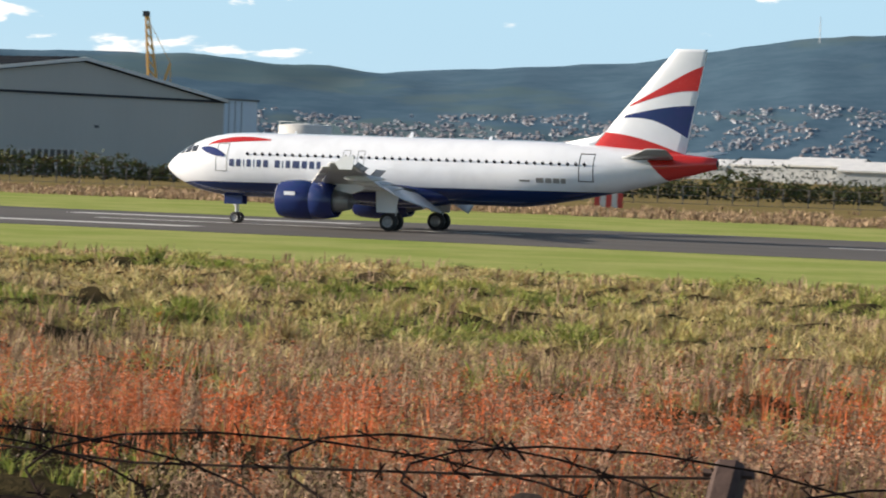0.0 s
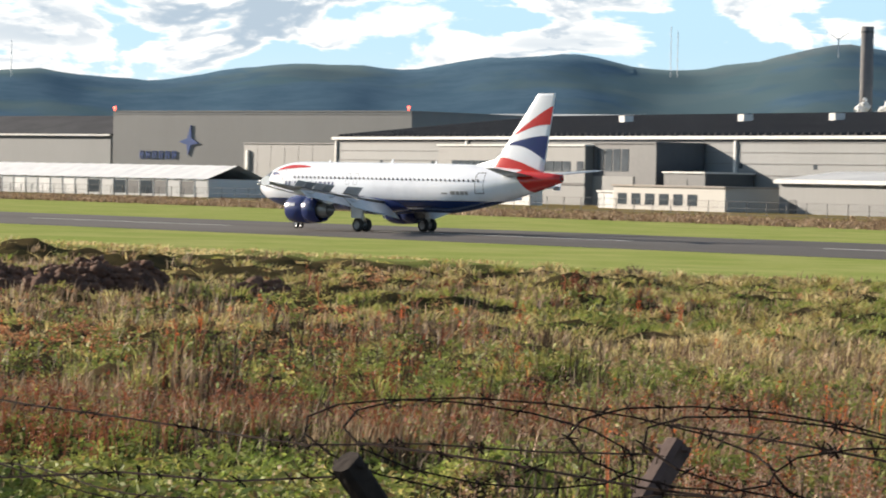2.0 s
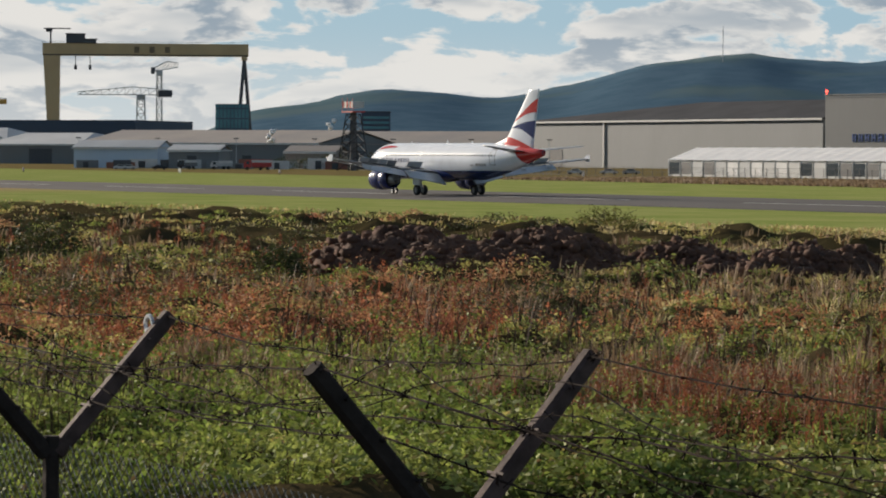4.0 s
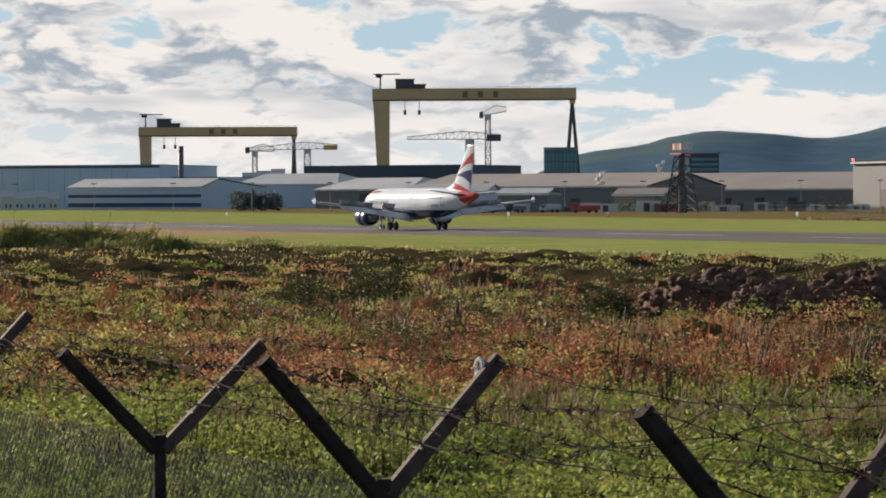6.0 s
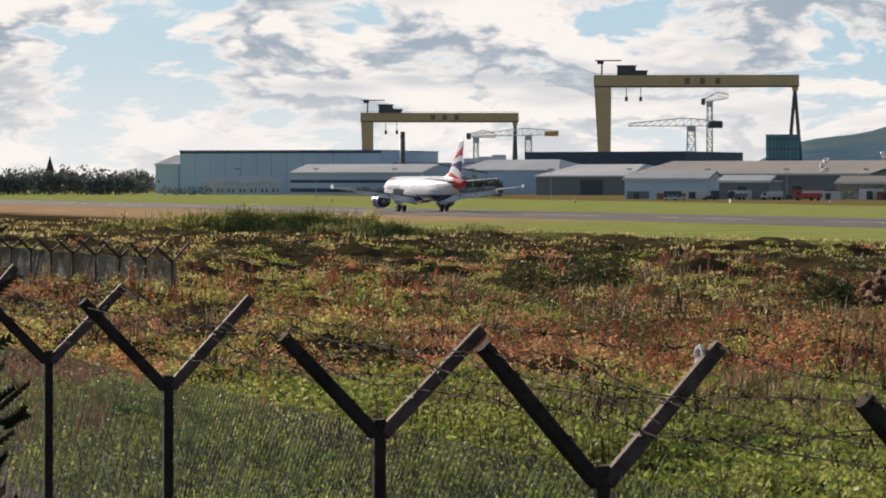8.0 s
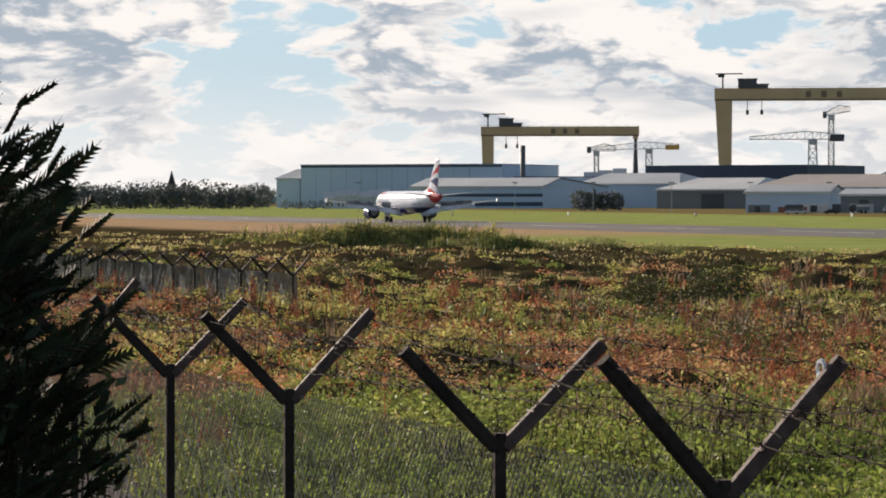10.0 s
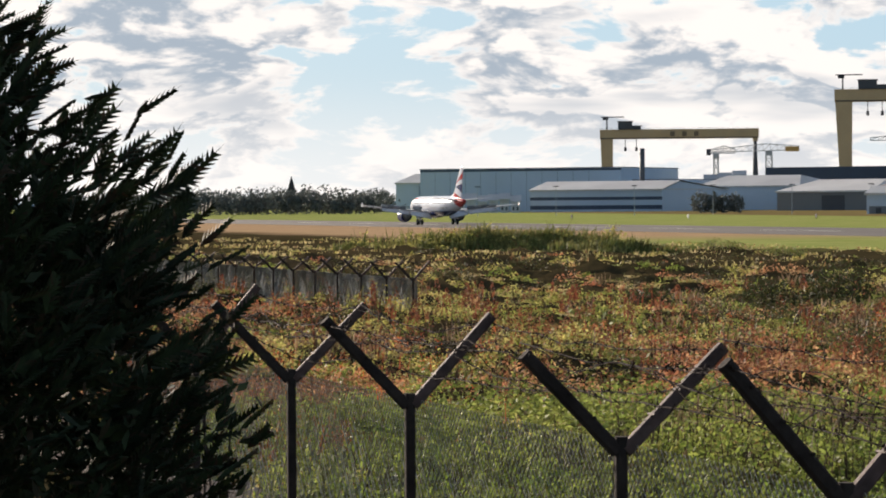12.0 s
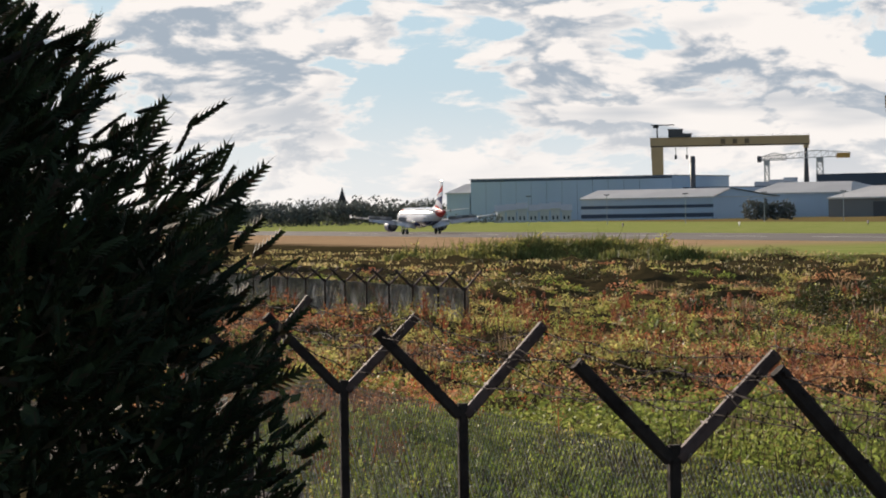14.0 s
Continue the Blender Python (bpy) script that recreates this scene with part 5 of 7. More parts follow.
def barrier():
    t = thing("barrier", "red and white striped runway equipment screen", "barrier", frame_of(at(-20.05, 330), at(-19.55, 330))[0])
    for i in range(5):
        bm = B()
        box(bm, 0.6 * i, 0.6 * i + 0.58, 0, 1.2, 0.15, 1.65)
        part("panel", bm, RED_SIGNAL if i % 2 == 0 else GUTTER, t)
    bm = B()
    for x in (0.2, 2.7):
        tube(bm, (x, 0.6, 0), (x, 0.6, 0.2), 0.06, seg=5)
    part("foot", bm, DARK, t)


barrier()
for i, az in enumerate((-56.8, -58.9, -62.3, -64.1, -66.9, -69.2, -71.3)):
    bm = B()
    tube(bm, (0, 0, 0), (0, 0, 0.5), 0.12, 0.12, 6)
    box(bm, -0.5, 0.5, -0.08, 0.08, 0.4, 1.2)
    ob = mesh_object("taxiway_sign", bm, GUTTER if i % 2 else DARK)
    ob.matrix_basis = Matrix.Translation(at(az, 640 + 30 * i))
    tagged(ob, "small marker board on the grass beyond the runway", "sign", "marker boards")


def storage_rack(az0, az1, dist, h):
    m, length = frame_of(at(az0, dist), at(az1, dist))
    t = thing("storage_rack", "steel storage rack with pale uprights beside the hangar", "rack", m, "storage racks")
    # one solid dark box stands in for the dark of the open bays
    bm = B()
    box(bm, 0.1, length - 0.1, 0.3, 1.6, 0.1, h * 0.93)
    part("bay_fill", bm, DOOR_DARK, t, "solid dark block filling the rack bays")
    for z in (0.15, h * 0.5, h * 0.95):
        bm = B()
        box(bm, 0, length, 0.1, 1.8, z - 0.06, z + 0.06)
        part("shelf", bm, CONCRETE, t)
    n = int(length / 0.95)
    for i in range(n + 1):
        x = length * i / n
        bm = B()
        box(bm, x - 0.13, x + 0.13, 0.0, 0.25, 0, h)
        part("upright", bm, PALE_STEEL, t)


for az0, az1, h in ((-32.25, -31.5, 4.6), (-31.05, -30.35, 4.1), (-30.25, -29.45, 4.4)):
    storage_rack(az0, az1, 505, h)


# ---- far fence line, hedges and trees ----
def far_fence(p, q, n, h, label):
    m, length = frame_of(p, q)
    f = thing("perimeter_fence", label, "fence", m)
    bm0 = B()
    tube(bm0, (0, 0, 0), (0, 0, h), 0.07, 0.07, 5)
    first = None
    for i in range(n + 1):
        ob = part("post", bm0, CONCRETE, f) if first is None else first.copy()
        if first is None:
            first = ob
        else:
            scene.collection.objects.link(ob)
        ob.location = (length * i / n, 0, 0)
    bm = B()
    for z in (0.1, h * 0.5, h - 0.05):
        tube(bm, (0, 0, z), (length, 0, z), 0.035, seg=4)
    step = 0.55
    for i in range(int(length / step)):
        tube(bm, (i * step, 0, 0.05), (i * step + 0.35, 0, h - 0.05), 0.016, seg=3)
    part("wire_mesh", bm, CONCRETE, f)


far_fence(Vector((-215, 352, 0)), Vector((-70, 385, 0)), 48, 2.3, "grey wire mesh perimeter fence on concrete posts")
far_fence(Vector((-640, 400, 0)), Vector((-250, 366, 0)), 90, 2.2, "low wire fence before the hangars")
far_fence(Vector((-900, 470, 0)), Vector((-650, 420, 0)), 60, 2.2, "low wire fence along the apron edge")


# stores, containers and lamp poles scattered along the apron edge
rnd = random.Random(21)
for i in range(26):
    az = -66.0 + 8.4 * (i + rnd.random() * 0.8) / 26
    dist = rnd.uniform(930, 1000)
    m, _ = frame_of(at(az, dist), at(az + 0.3, dist))
    c = thing("container", "steel storage container standing at the apron edge", "container", m, "apron containers")
    w, hgt = rnd.uniform(3.0, 9.0), rnd.uniform(1.6, 3.4)
    bm = B()
    box(bm, 0, w, 0, 2.6, 0.1, hgt)
    part("body", bm, rnd.choice((CLAD_DARK, CLAD, PALE_STEEL, GUTTER, BRICK_RED, CLAD_BLUE)), c)
    bm = B()
    box(bm, w * 0.3, w * 0.55, -0.06, 0.0, 0.2, hgt * 0.8)
    part("door", bm, DOOR_DARK, c)
for i in range(12):
    az = -73.0 + 17 * i / 12
    m, _ = frame_of(at(az, 1020), at(az + 0.3, 1020))
    p = thing("lamp_pole", "tall thin steel apron lamp pole", "lamp pole", m, "apron lamp poles")
    bm = B()
    tube(bm, (0, 0, 0), (0, 0, 9.5), 0.14, 0.09, 6)
    part("pole", bm, PALE_STEEL, p)
    bm = B()
    box(bm, -0.9, 0.9, -0.15, 0.15, 9.4, 9.7)
    part("lamp_head", bm, CLAD_DARK, p)


# ---- growing things ----
def leafy(name, a, b, c=None, scale=0.2, rough=0.7, through_light=0.2, island=0.9):
    """Leaves and blades: colours by patch and by leaf, part of the light passing through."""
    m = bpy.data.materials.new(name)
    m.use_nodes = True
    nt = m.node_tree
    bsdf = nt.nodes["Principled BSDF"]
    out = nt.nodes["Material Output"]
    co = nt.nodes.new("ShaderNodeTexCoord")
    wide = node(nt, "ShaderNodeTexNoise", Scale=scale, Detail=4.0, Roughness=0.65)
    link(nt, co.outputs["Object"], wide.inputs["Vector"])
    geo = nt.nodes.new("ShaderNodeNewGeometry")
    f = math_node(nt, "ADD", ramp(nt, wide.outputs[0], 0.36, 0.64), math_node(nt, "MULTIPLY", math_node(nt, "SUBTRACT", geo.outputs["Random Per Island"], 0.5), island), True)
    col = mix_node(nt, f, a, b)
    if c:
        pick = math_node(nt, "FRACT", math_node(nt, "MULTIPLY", geo.outputs["Random Per Island"], 37.0))
        col = mix_node(nt, ramp(nt, pick, 0.72, 0.95), col, c)
    # each plant its own depth of colour
    plant = node(nt, "ShaderNodeTexNoise", Scale=scale * 9.0, Detail=3.0, Roughness=0.6)
    link(nt, co.outputs["Object"], plant.inputs["Vector"])
    shift = ramp(nt, plant.outputs[0], 0.34, 0.66)
    col = mix_node(nt, 1.0, col, mix_node(nt, shift, (0.62, 0.60, 0.56), (1.30, 1.30, 1.30)), "MULTIPLY")
    link(nt, col, bsdf.inputs["Base Color"])
    bsdf.inputs["Roughness"].default_value = rough
    bsdf.inputs["Specular IOR Level"].default_value = 0.25
    if through_light:
        tr = nt.nodes.new("ShaderNodeBsdfTranslucent")
        link(nt, col, tr.inputs[0])
        mx = nt.nodes.new("ShaderNodeMixShader")
        mx.inputs[0].default_value = through_light
        link(nt, bsdf.outputs[0], mx.inputs[1])
        link(nt, tr.outputs[0], mx.inputs[2])
        link(nt, mx.outputs[0], out.inputs[0])
    return m


GRASS = leafy("meadow_grass", (0.38, 0.35, 0.115), (0.66, 0.54, 0.28), (0.30, 0.18, 0.09), 0.13, through_light=0.32)
LUSH = leafy("lush_grass", (0.22, 0.28, 0.055), (0.40, 0.40, 0.12), (0.44, 0.36, 0.15), 0.25, through_light=0.32)
DEAD = leafy("dead_stalks", (0.28, 0.19, 0.12), (0.42, 0.31, 0.19), (0.13, 0.075, 0.05), 0.3)
RUST = leafy("rust_dock", (0.66, 0.15, 0.045), (0.50, 0.18, 0.08), (0.30, 0.11, 0.065), 0.3, through_light=0.3)
DARK_RUST = leafy("dark_dock", (0.30, 0.085, 0.045), (0.36, 0.145, 0.07), (0.15, 0.06, 0.04), 0.3)
BROWN_DOCK = leafy("brown_dock", (0.34, 0.20, 0.13), (0.48, 0.34, 0.23), (0.15, 0.07, 0.05), 0.3)
WEED = leafy("broad_weeds", (0.165, 0.215, 0.05), (0.28, 0.30, 0.085), (0.26, 0.17, 0.08), 0.3)
BUSH = leafy("bush_leaves", (0.040, 0.060, 0.020), (0.085, 0.095, 0.030), (0.11, 0.07, 0.035), 0.5)
BRAMBLE = leafy("bramble", (0.055, 0.045, 0.025), (0.10, 0.065, 0.04), (0.06, 0.08, 0.025), 0.4)
GORSE = leafy("gorse", (0.09, 0.10, 0.02), (0.16, 0.14, 0.03), None, 0.5)
REED = leafy("reeds", (0.17, 0.20, 0.06), (0.27, 0.25, 0.09), None, 0.4)
# distant trees: haze mixed into the leaf colour as pale blue-grey
FAR_LEAF = leafy("hazed_tree_leaves", (0.095, 0.115, 0.115), (0.135, 0.150, 0.138), None, 0.05)
CYPRESS = leafy("cypress_sprays", (0.018, 0.030, 0.014), (0.032, 0.048, 0.018), (0.05, 0.035, 0.02), 0.8, 0.75, 0.12)
RED_WEED = leafy("withered_red_weeds", (0.44, 0.155, 0.080), (0.52, 0.32, 0.16), (0.20, 0.085, 0.055), 0.35, through_light=0.42, island=0.6)
OLIVE = leafy("olive_weeds", (0.30, 0.32, 0.075), (0.54, 0.48, 0.17), (0.30, 0.19, 0.08), 0.35, through_light=0.45, island=0.5)
FRESH = leafy("fresh_weeds", (0.16, 0.23, 0.042), (0.33, 0.37, 0.095), (0.12, 0.14, 0.035), 0.4, through_light=0.42, island=0.6)
THICKET = leafy("dark_thicket", (0.065, 0.080, 0.028), (0.13, 0.115, 0.045), (0.085, 0.042, 0.026), 0.5)
STEM = leafy("withered_stems", (0.075, 0.045, 0.030), (0.13, 0.085, 0.05), (0.20, 0.14, 0.08), 0.3, through_light=0.0)
RNG = np.random.default_rng(7)


def field(az0, az1, e0, e1, n, y_max=121.0, y_min=7.0, z=0.7):
    """n places over the meadow, thinning with distance from the bank."""
    az = np.radians(RNG.uniform(az0, az1, n))
    r = (EYE - z) / np.tan(np.radians(RNG.uniform(e0, e1, n)))
    x, y = np.sin(az) * r, np.cos(az) * r
    keep = (y < y_max) & (y > y_min) & ~on_track(x, y)
    return x[keep], y[keep], r[keep]


def tussock_height(x, y):
    """Ground height with the small tufts of old tussocks on it."""
    k = np.clip((118 - y) / 20, 0, 1)
    return heights(x, y) + k * 0.14 * np.maximum(0, patch_noise(x, y, 2.1, 73.0))


def patch_noise(x, y, scale, seed):
    return np.array([noise.noise(Vector((a * scale, b * scale, seed))) for a, b in zip(x.tolist(), y.tolist())])


def blades(name, x, y, r, z, count, height, spread, lean, width, material, label, category, upright=0.0, droop=0.25):
    """Tapered bent blades in tufts, joined in one mesh."""
    n = len(x)
    idx = np.repeat(np.arange(n), count)
    m = len(idx)
    a = RNG.uniform(0, 2 * np.pi, m)
    off = np.sqrt(RNG.uniform(0, 1, m)) * spread[idx] if hasattr(spread, "__len__") else np.sqrt(RNG.uniform(0, 1, m)) * spread
    bx, by = x[idx] + off * np.cos(a), y[idx] + off * np.sin(a)
    h = height[idx] * RNG.uniform(0.55, 1.15, m)
    la = a + RNG.normal(0, 0.7, m)
    ll = lean * h * RNG.uniform(0.1, 1.0, m)
    tx, ty = ll * np.cos(la) + 0.10 * h, ll * np.sin(la) + 0.02 * h      # a light wind from the left
    w = np.maximum(width, r[idx] * 0.00026) * RNG.uniform(0.7, 1.3, m)
    ba = RNG.uniform(0, np.pi, m)
    wx, wy = w * np.cos(ba), w * np.sin(ba)
    bz = z[idx] - 0.03
    k = 0.58
    v = np.empty((m, 5, 3))
    v[:, 0] = np.column_stack([bx - wx, by - wy, bz])
    v[:, 1] = np.column_stack([bx + wx, by + wy, bz])
    v[:, 2] = np.column_stack([bx + wx * 0.8 + tx * 0.35, by + wy * 0.8 + ty * 0.35, bz + h * k])
    v[:, 3] = np.column_stack([bx - wx * 0.8 + tx * 0.35, by - wy * 0.8 + ty * 0.35, bz + h * k])
    v[:, 4] = np.column_stack([bx + tx, by + ty, bz + h * (1 - droop * RNG.uniform(0, 1, m))])
    base = np.arange(m)[:, None] * 5
    me = bpy.data.meshes.new(name)
    quads, tris = base + np.array([0, 1, 2, 3]), base + np.array([3, 2, 4])
    loops = np.concatenate([quads.ravel(), tris.ravel()])
    starts = np.concatenate([np.arange(m) * 4, m * 4 + np.arange(m) * 3])
    me.vertices.add(m * 5)
    me.vertices.foreach_set("co", v.ravel())
    me.loops.add(len(loops))
    me.loops.foreach_set("vertex_index", loops.astype(np.int32))
    me.polygons.add(2 * m)
    me.polygons.foreach_set("loop_start", starts.astype(np.int32))
    me.update(calc_edges=True)
    me.materials.append(material)
    return tagged(new(name, me), label, category, kind="stuff")


def leaves(name, centres, size, material, label="", category="", kind="", parent=None, flat=0.0, width=0.5):
    """Small pointed leaves at the centres, turned every way."""
    c = np.asarray(centres, dtype=float)
    m = len(c)
    d = RNG.normal(0, 1, (m, 3))
    d[:, 2] = d[:, 2] * (1 - flat) + 0.25
    d /= np.linalg.norm(d, axis=1)[:, None]
    s = np.cross(d, RNG.normal(0, 1, (m, 3)))
    s /= np.linalg.norm(s, axis=1)[:, None]
    size = np.broadcast_to(size, (m,)) * RNG.uniform(0.6, 1.3, m)
    dl, sl = d * size[:, None], s * (size * width)[:, None]
    v = np.stack([c - dl, c + sl * 0.5, c + dl, c - sl * 0.5], 1)
    me = bpy.data.meshes.new(name)
    me.vertices.add(m * 4)
    me.vertices.foreach_set("co", v.ravel())
    me.loops.add(m * 4)
    me.loops.foreach_set("vertex_index", np.arange(m * 4, dtype=np.int32))
    me.polygons.add(m)
    me.polygons.foreach_set("loop_start", (np.arange(m) * 4).astype(np.int32))
    me.update(calc_edges=True)
    me.materials.append(material)
    ob = new(name, me)
    if parent:
        ob.parent = parent
    return tagged(ob, label, category, kind=kind)


def on_track(x, y):
    return (y < 8.6) & (x < -31)


def plant_meadow():
    az = np.radians(RNG.uniform(-84, -9, 27000))
    r = (31.0 ** 0.7 + RNG.uniform(0, 1, 27000) * (150.0 ** 0.7 - 31.0 ** 0.7)) ** (1 / 0.7)
    x, y = np.sin(az) * r, np.cos(az) * r
    keep = (y < 121) & (y > 7)
    x, y, r = x[keep], y[keep], r[keep]
    z = tussock_height(x, y)
    tuss = patch_noise(x, y, 0.35, 1.0)
    lush = patch_noise(x, y, 0.07, 4.0) + 0.25 * patch_noise(x, y, 0.3, 9.0)
    az = np.degrees(np.arctan2(x, y))
    green = lush + np.where((r < 62) & (az < -38), 0.22, -0.02) + np.where((r < 54) & (az < -57), 0.6, 0.0) > 0.10
    h = (0.34 + 0.26 * tuss + RNG.uniform(-0.14, 0.20, len(x))) * np.where(y > 112, 0.6, 1.0)
    rank = np.clip((-52 - az) / 6, 0, 1)      # the south-western part is overgrown: short sparse grass between the weeds
    h *= 1 - rank * np.where(r > 50, 0.55, 0.30)
    weedy = np.clip((-40 - az) / 8, 0, 1)
    sown = (RNG.uniform(0, 1, len(x)) > weedy * np.where(r < 80, 0.82, 0.62)) & (RNG.uniform(0, 1, len(x)) > np.clip((54 - r) / 10, 0, 0.6)) & ~on_track(x, y)
    green, dry = green & sown, ~green & sown
    for g, nm, mt, lb in ((green, "lush_grass", LUSH, "thick green unmown grass"), (dry, "meadow_grass", GRASS, "dry straw and green tussock grass of the meadow")):
        blades(nm, x[g], y[g], r[g], z[g], 24, np.maximum(h[g], 0.10), 0.15 + 0.0011 * r[g], 1.75, 0.011, mt, lb, "grass", droop=0.6)
    # the long grass beyond, at the mown edge
    x, y, r = field(-84, -9, 0.62, 1.5, 15000, 122.5, 28.0, 0.1)
    keep = RNG.uniform(0, 1, len(x)) > 0.6 * (np.degrees(np.arctan2(x, y)) < -57)
    x, y, r = x[keep], y[keep], r[keep]
    z = heights(x, y)
    h = 0.30 + 0.16 * patch_noise(x, y, 0.2, 2.0)
    blades("edge_grass", x, y, r, z, 9, np.maximum(h, 0.1), 0.4 + 0.002 * r, 1.0, 0.006, GRASS, "pale seeding grass along the mown strip", "grass")
    # tall dry grass on the far side of the runway
    fx = RNG.uniform(-520, -40, 5200)
    fy = 247 - 0.13 * fx + np.abs(RNG.normal(0, 26, 5200))
    blades("far_dry_grass", fx, fy, np.hypot(fx, fy), np.zeros(5200), 8, np.full(5200, 0.6), 0.9, 0.7, 0.01, DEAD, "tall dry grass on the far side of the runway", "grass")
    # dead brown flower stalks along the edge of the mowing and in drifts
    x, y, r = field(-84, -9, 1.45, 6.0, 14000)
    keep = patch_noise(x, y, 0.09, 21.0) + np.where(y > 105, 0.22, 0.0) + np.where((np.degrees(np.arctan2(x, y)) > -36) & (r < 62), 0.3, 0) > 0.14
    x, y, r = x[keep], y[keep], r[keep]
    blades("dead_stalks", x, y, r, heights(x, y), 9, np.full(len(x), 0.58), 0.25 + 0.002 * r, 0.35, 0.005, DEAD, "dry brown flower stalks standing in the grass", "grass")


def plant_docks():
    """Rust-coloured dock: an upright stem with a ragged seed head."""
    def grow(name, x, y, r, hgt, material, label):
        z = tussock_height(x, y)
        n = len(x)
        h = hgt * RNG.uniform(0.6, 1.2, n)
        blades(name + "_stems", x, y, r, z, 2, h, 0.08, 0.35, 0.005, material, label, "weeds")
        k = 34
        i = np.repeat(np.arange(n), k)
        t = RNG.uniform(0.42, 1.0, len(i))
        rad = 0.13 * (1.15 - t) * 1.8 * RNG.uniform(0.3, 1, len(i))
        a = RNG.uniform(0, 6.283, len(i))
        c = np.column_stack([x[i] + rad * np.cos(a), y[i] + rad * np.sin(a), z[i] + h[i] * t])
        leaves(name + "_heads", c, np.maximum(0.022, r[i] * 0.0004), material, label, "weeds", "stuff", width=0.9)

    x, y, r = field(-44, -9, 3.6, 7.2, 5000)
    keep = (RNG.uniform(0, 1, len(x)) < np.clip((52 - r) / 16, 0, 1) * np.clip((np.degrees(np.arctan2(x, y)) + 45) / 16, 0.03, 1)) & (patch_noise(x, y, 0.30, 31.0) + 0.5 * patch_noise(x, y, 1.1, 33.0) > -0.02)
    grow("rust_dock", x[keep], y[keep], r[keep], 0.85, RUST, "tall orange-red dock stalks with ragged seed heads")
    x, y, r = field(-46, -9, 3.4, 7.4, 6500)
    keep = (RNG.uniform(0, 1, len(x)) < np.clip((66 - r) / 24, 0, 1) * np.clip((np.degrees(np.arctan2(x, y)) + 47) / 14, 0.05, 1)) & (patch_noise(x, y, 0.22, 35.0) + 0.5 * patch_noise(x, y, 0.8, 37.0) > -0.08)
    grow("brown_dock", x[keep], y[keep], r[keep], 0.75, BROWN_DOCK, "dry brown dock stalks with ragged seed heads")
    x, y, r = field(-83, -40, 1.7, 7.2, 11500)
    keep = patch_noise(x, y, 0.11, 41.0) + 0.4 * patch_noise(x, y, 0.5, 43.0) + np.where(r < 58, 0.08, -0.05) + np.where(np.degrees(np.arctan2(x, y)) < -58, 0.26, -0.22) - np.where((np.degrees(np.arctan2(x, y)) < -57) & (r < 53), 0.7, 0.0) - np.where(r > 105, 0.2, 0.0) > 0.12
    grow("dark_dock", x[keep], y[keep], r[keep], 0.60, DARK_RUST, "reddish-brown withered dock among the grass")
    x, y, r = field(-83, -40, 2.4, 7.0, 2600)
    keep = (patch_noise(x, y, 0.16, 51.0) > 0.22) & (r > 50)
    grow("orange_dock", x[keep], y[keep], r[keep], 0.55, RUST, "small patches of orange-red dock")


def plant_weeds():
    x, y, r = field(-84, -38, 2.2, 7.4, 9000)
    keep = patch_noise(x, y, 0.15, 61.0) + np.where(r < 60, 0.12, -0.05) > 0.05
    x, y, r = x[keep], y[keep], r[keep]
    z = tussock_height(x, y)
    i = np.repeat(np.arange(len(x)), 16)
    c = np.column_stack([x[i] + RNG.normal(0, 0.20, len(i)), y[i] + RNG.normal(0, 0.20, len(i)), z[i] + np.abs(RNG.normal(0.12, 0.16, len(i)))])
    leaves("broad_weeds", c, np.maximum(0.06, r[i] * 0.0012), WEED, "low broad-leaved weeds and brambles in the grass", "weeds", "stuff", flat=0.5, width=0.8)


def plant_brambles():
    """Dark brown and green bramble tangles in drifts between the tussocks."""
    x, y, r = field(-84, -9, 1.5, 6.8, 4200)
    keep = patch_noise(x, y, 0.10, 81.0) + 0.5 * patch_noise(x, y, 0.4, 83.0) + np.where(np.degrees(np.arctan2(x, y)) < -54, -0.14, 0.0) + np.where((r < 52) & (np.degrees(np.arctan2(x, y)) < -42), -0.5, 0.0) + np.where((np.abs(r - 63) < 6) & (np.degrees(np.arctan2(x, y)) > -32), 0.30, 0.0) > 0.14
    x, y, r = x[keep], y[keep], r[keep]
    z = tussock_height(x, y)
    i = np.repeat(np.arange(len(x)), 70)
    s = RNG.uniform(0.5, 1.3, len(x))[i]
    c = np.column_stack([x[i] + s * RNG.normal(0, 0.42, len(i)), y[i] + s * RNG.normal(0, 0.30, len(i)), z[i] + s * np.abs(RNG.normal(0.10, 0.20, len(i)))])
    leaves("bramble_tangle", c, np.maximum(0.035, r[i] * 0.0007), BRAMBLE, "dark brown bramble tangles between the tussocks", "brambles", "stuff", width=0.5)


def clumps(name, x, y, r, w, h, k, leaf, material, label, category="weeds"):
    """Rounded lumps of leaves on the ground, each w wide and h high, joined in one mesh."""
    z = tussock_height(x, y)
    i = np.repeat(np.arange(len(x)), k)
    u = RNG.normal(0, 1, (len(i), 3))
    u /= np.linalg.norm(u, axis=1)[:, None]
    u[:, 2] = np.abs(u[:, 2])
    u *= (RNG.uniform(0.35, 1.0, len(i)) ** 0.5 * RNG.uniform(0.85, 1.2, len(i)))[:, None]
    c = np.column_stack([x[i] + u[:, 0] * w[i] / 2, y[i] + u[:, 1] * w[i] / 2, z[i] - 0.05 + u[:, 2] * h[i]])
    leaves(name, c, np.maximum(leaf, r[i] * leaf * 0.0125), material, label, category, "stuff", flat=0.3, width=0.8)


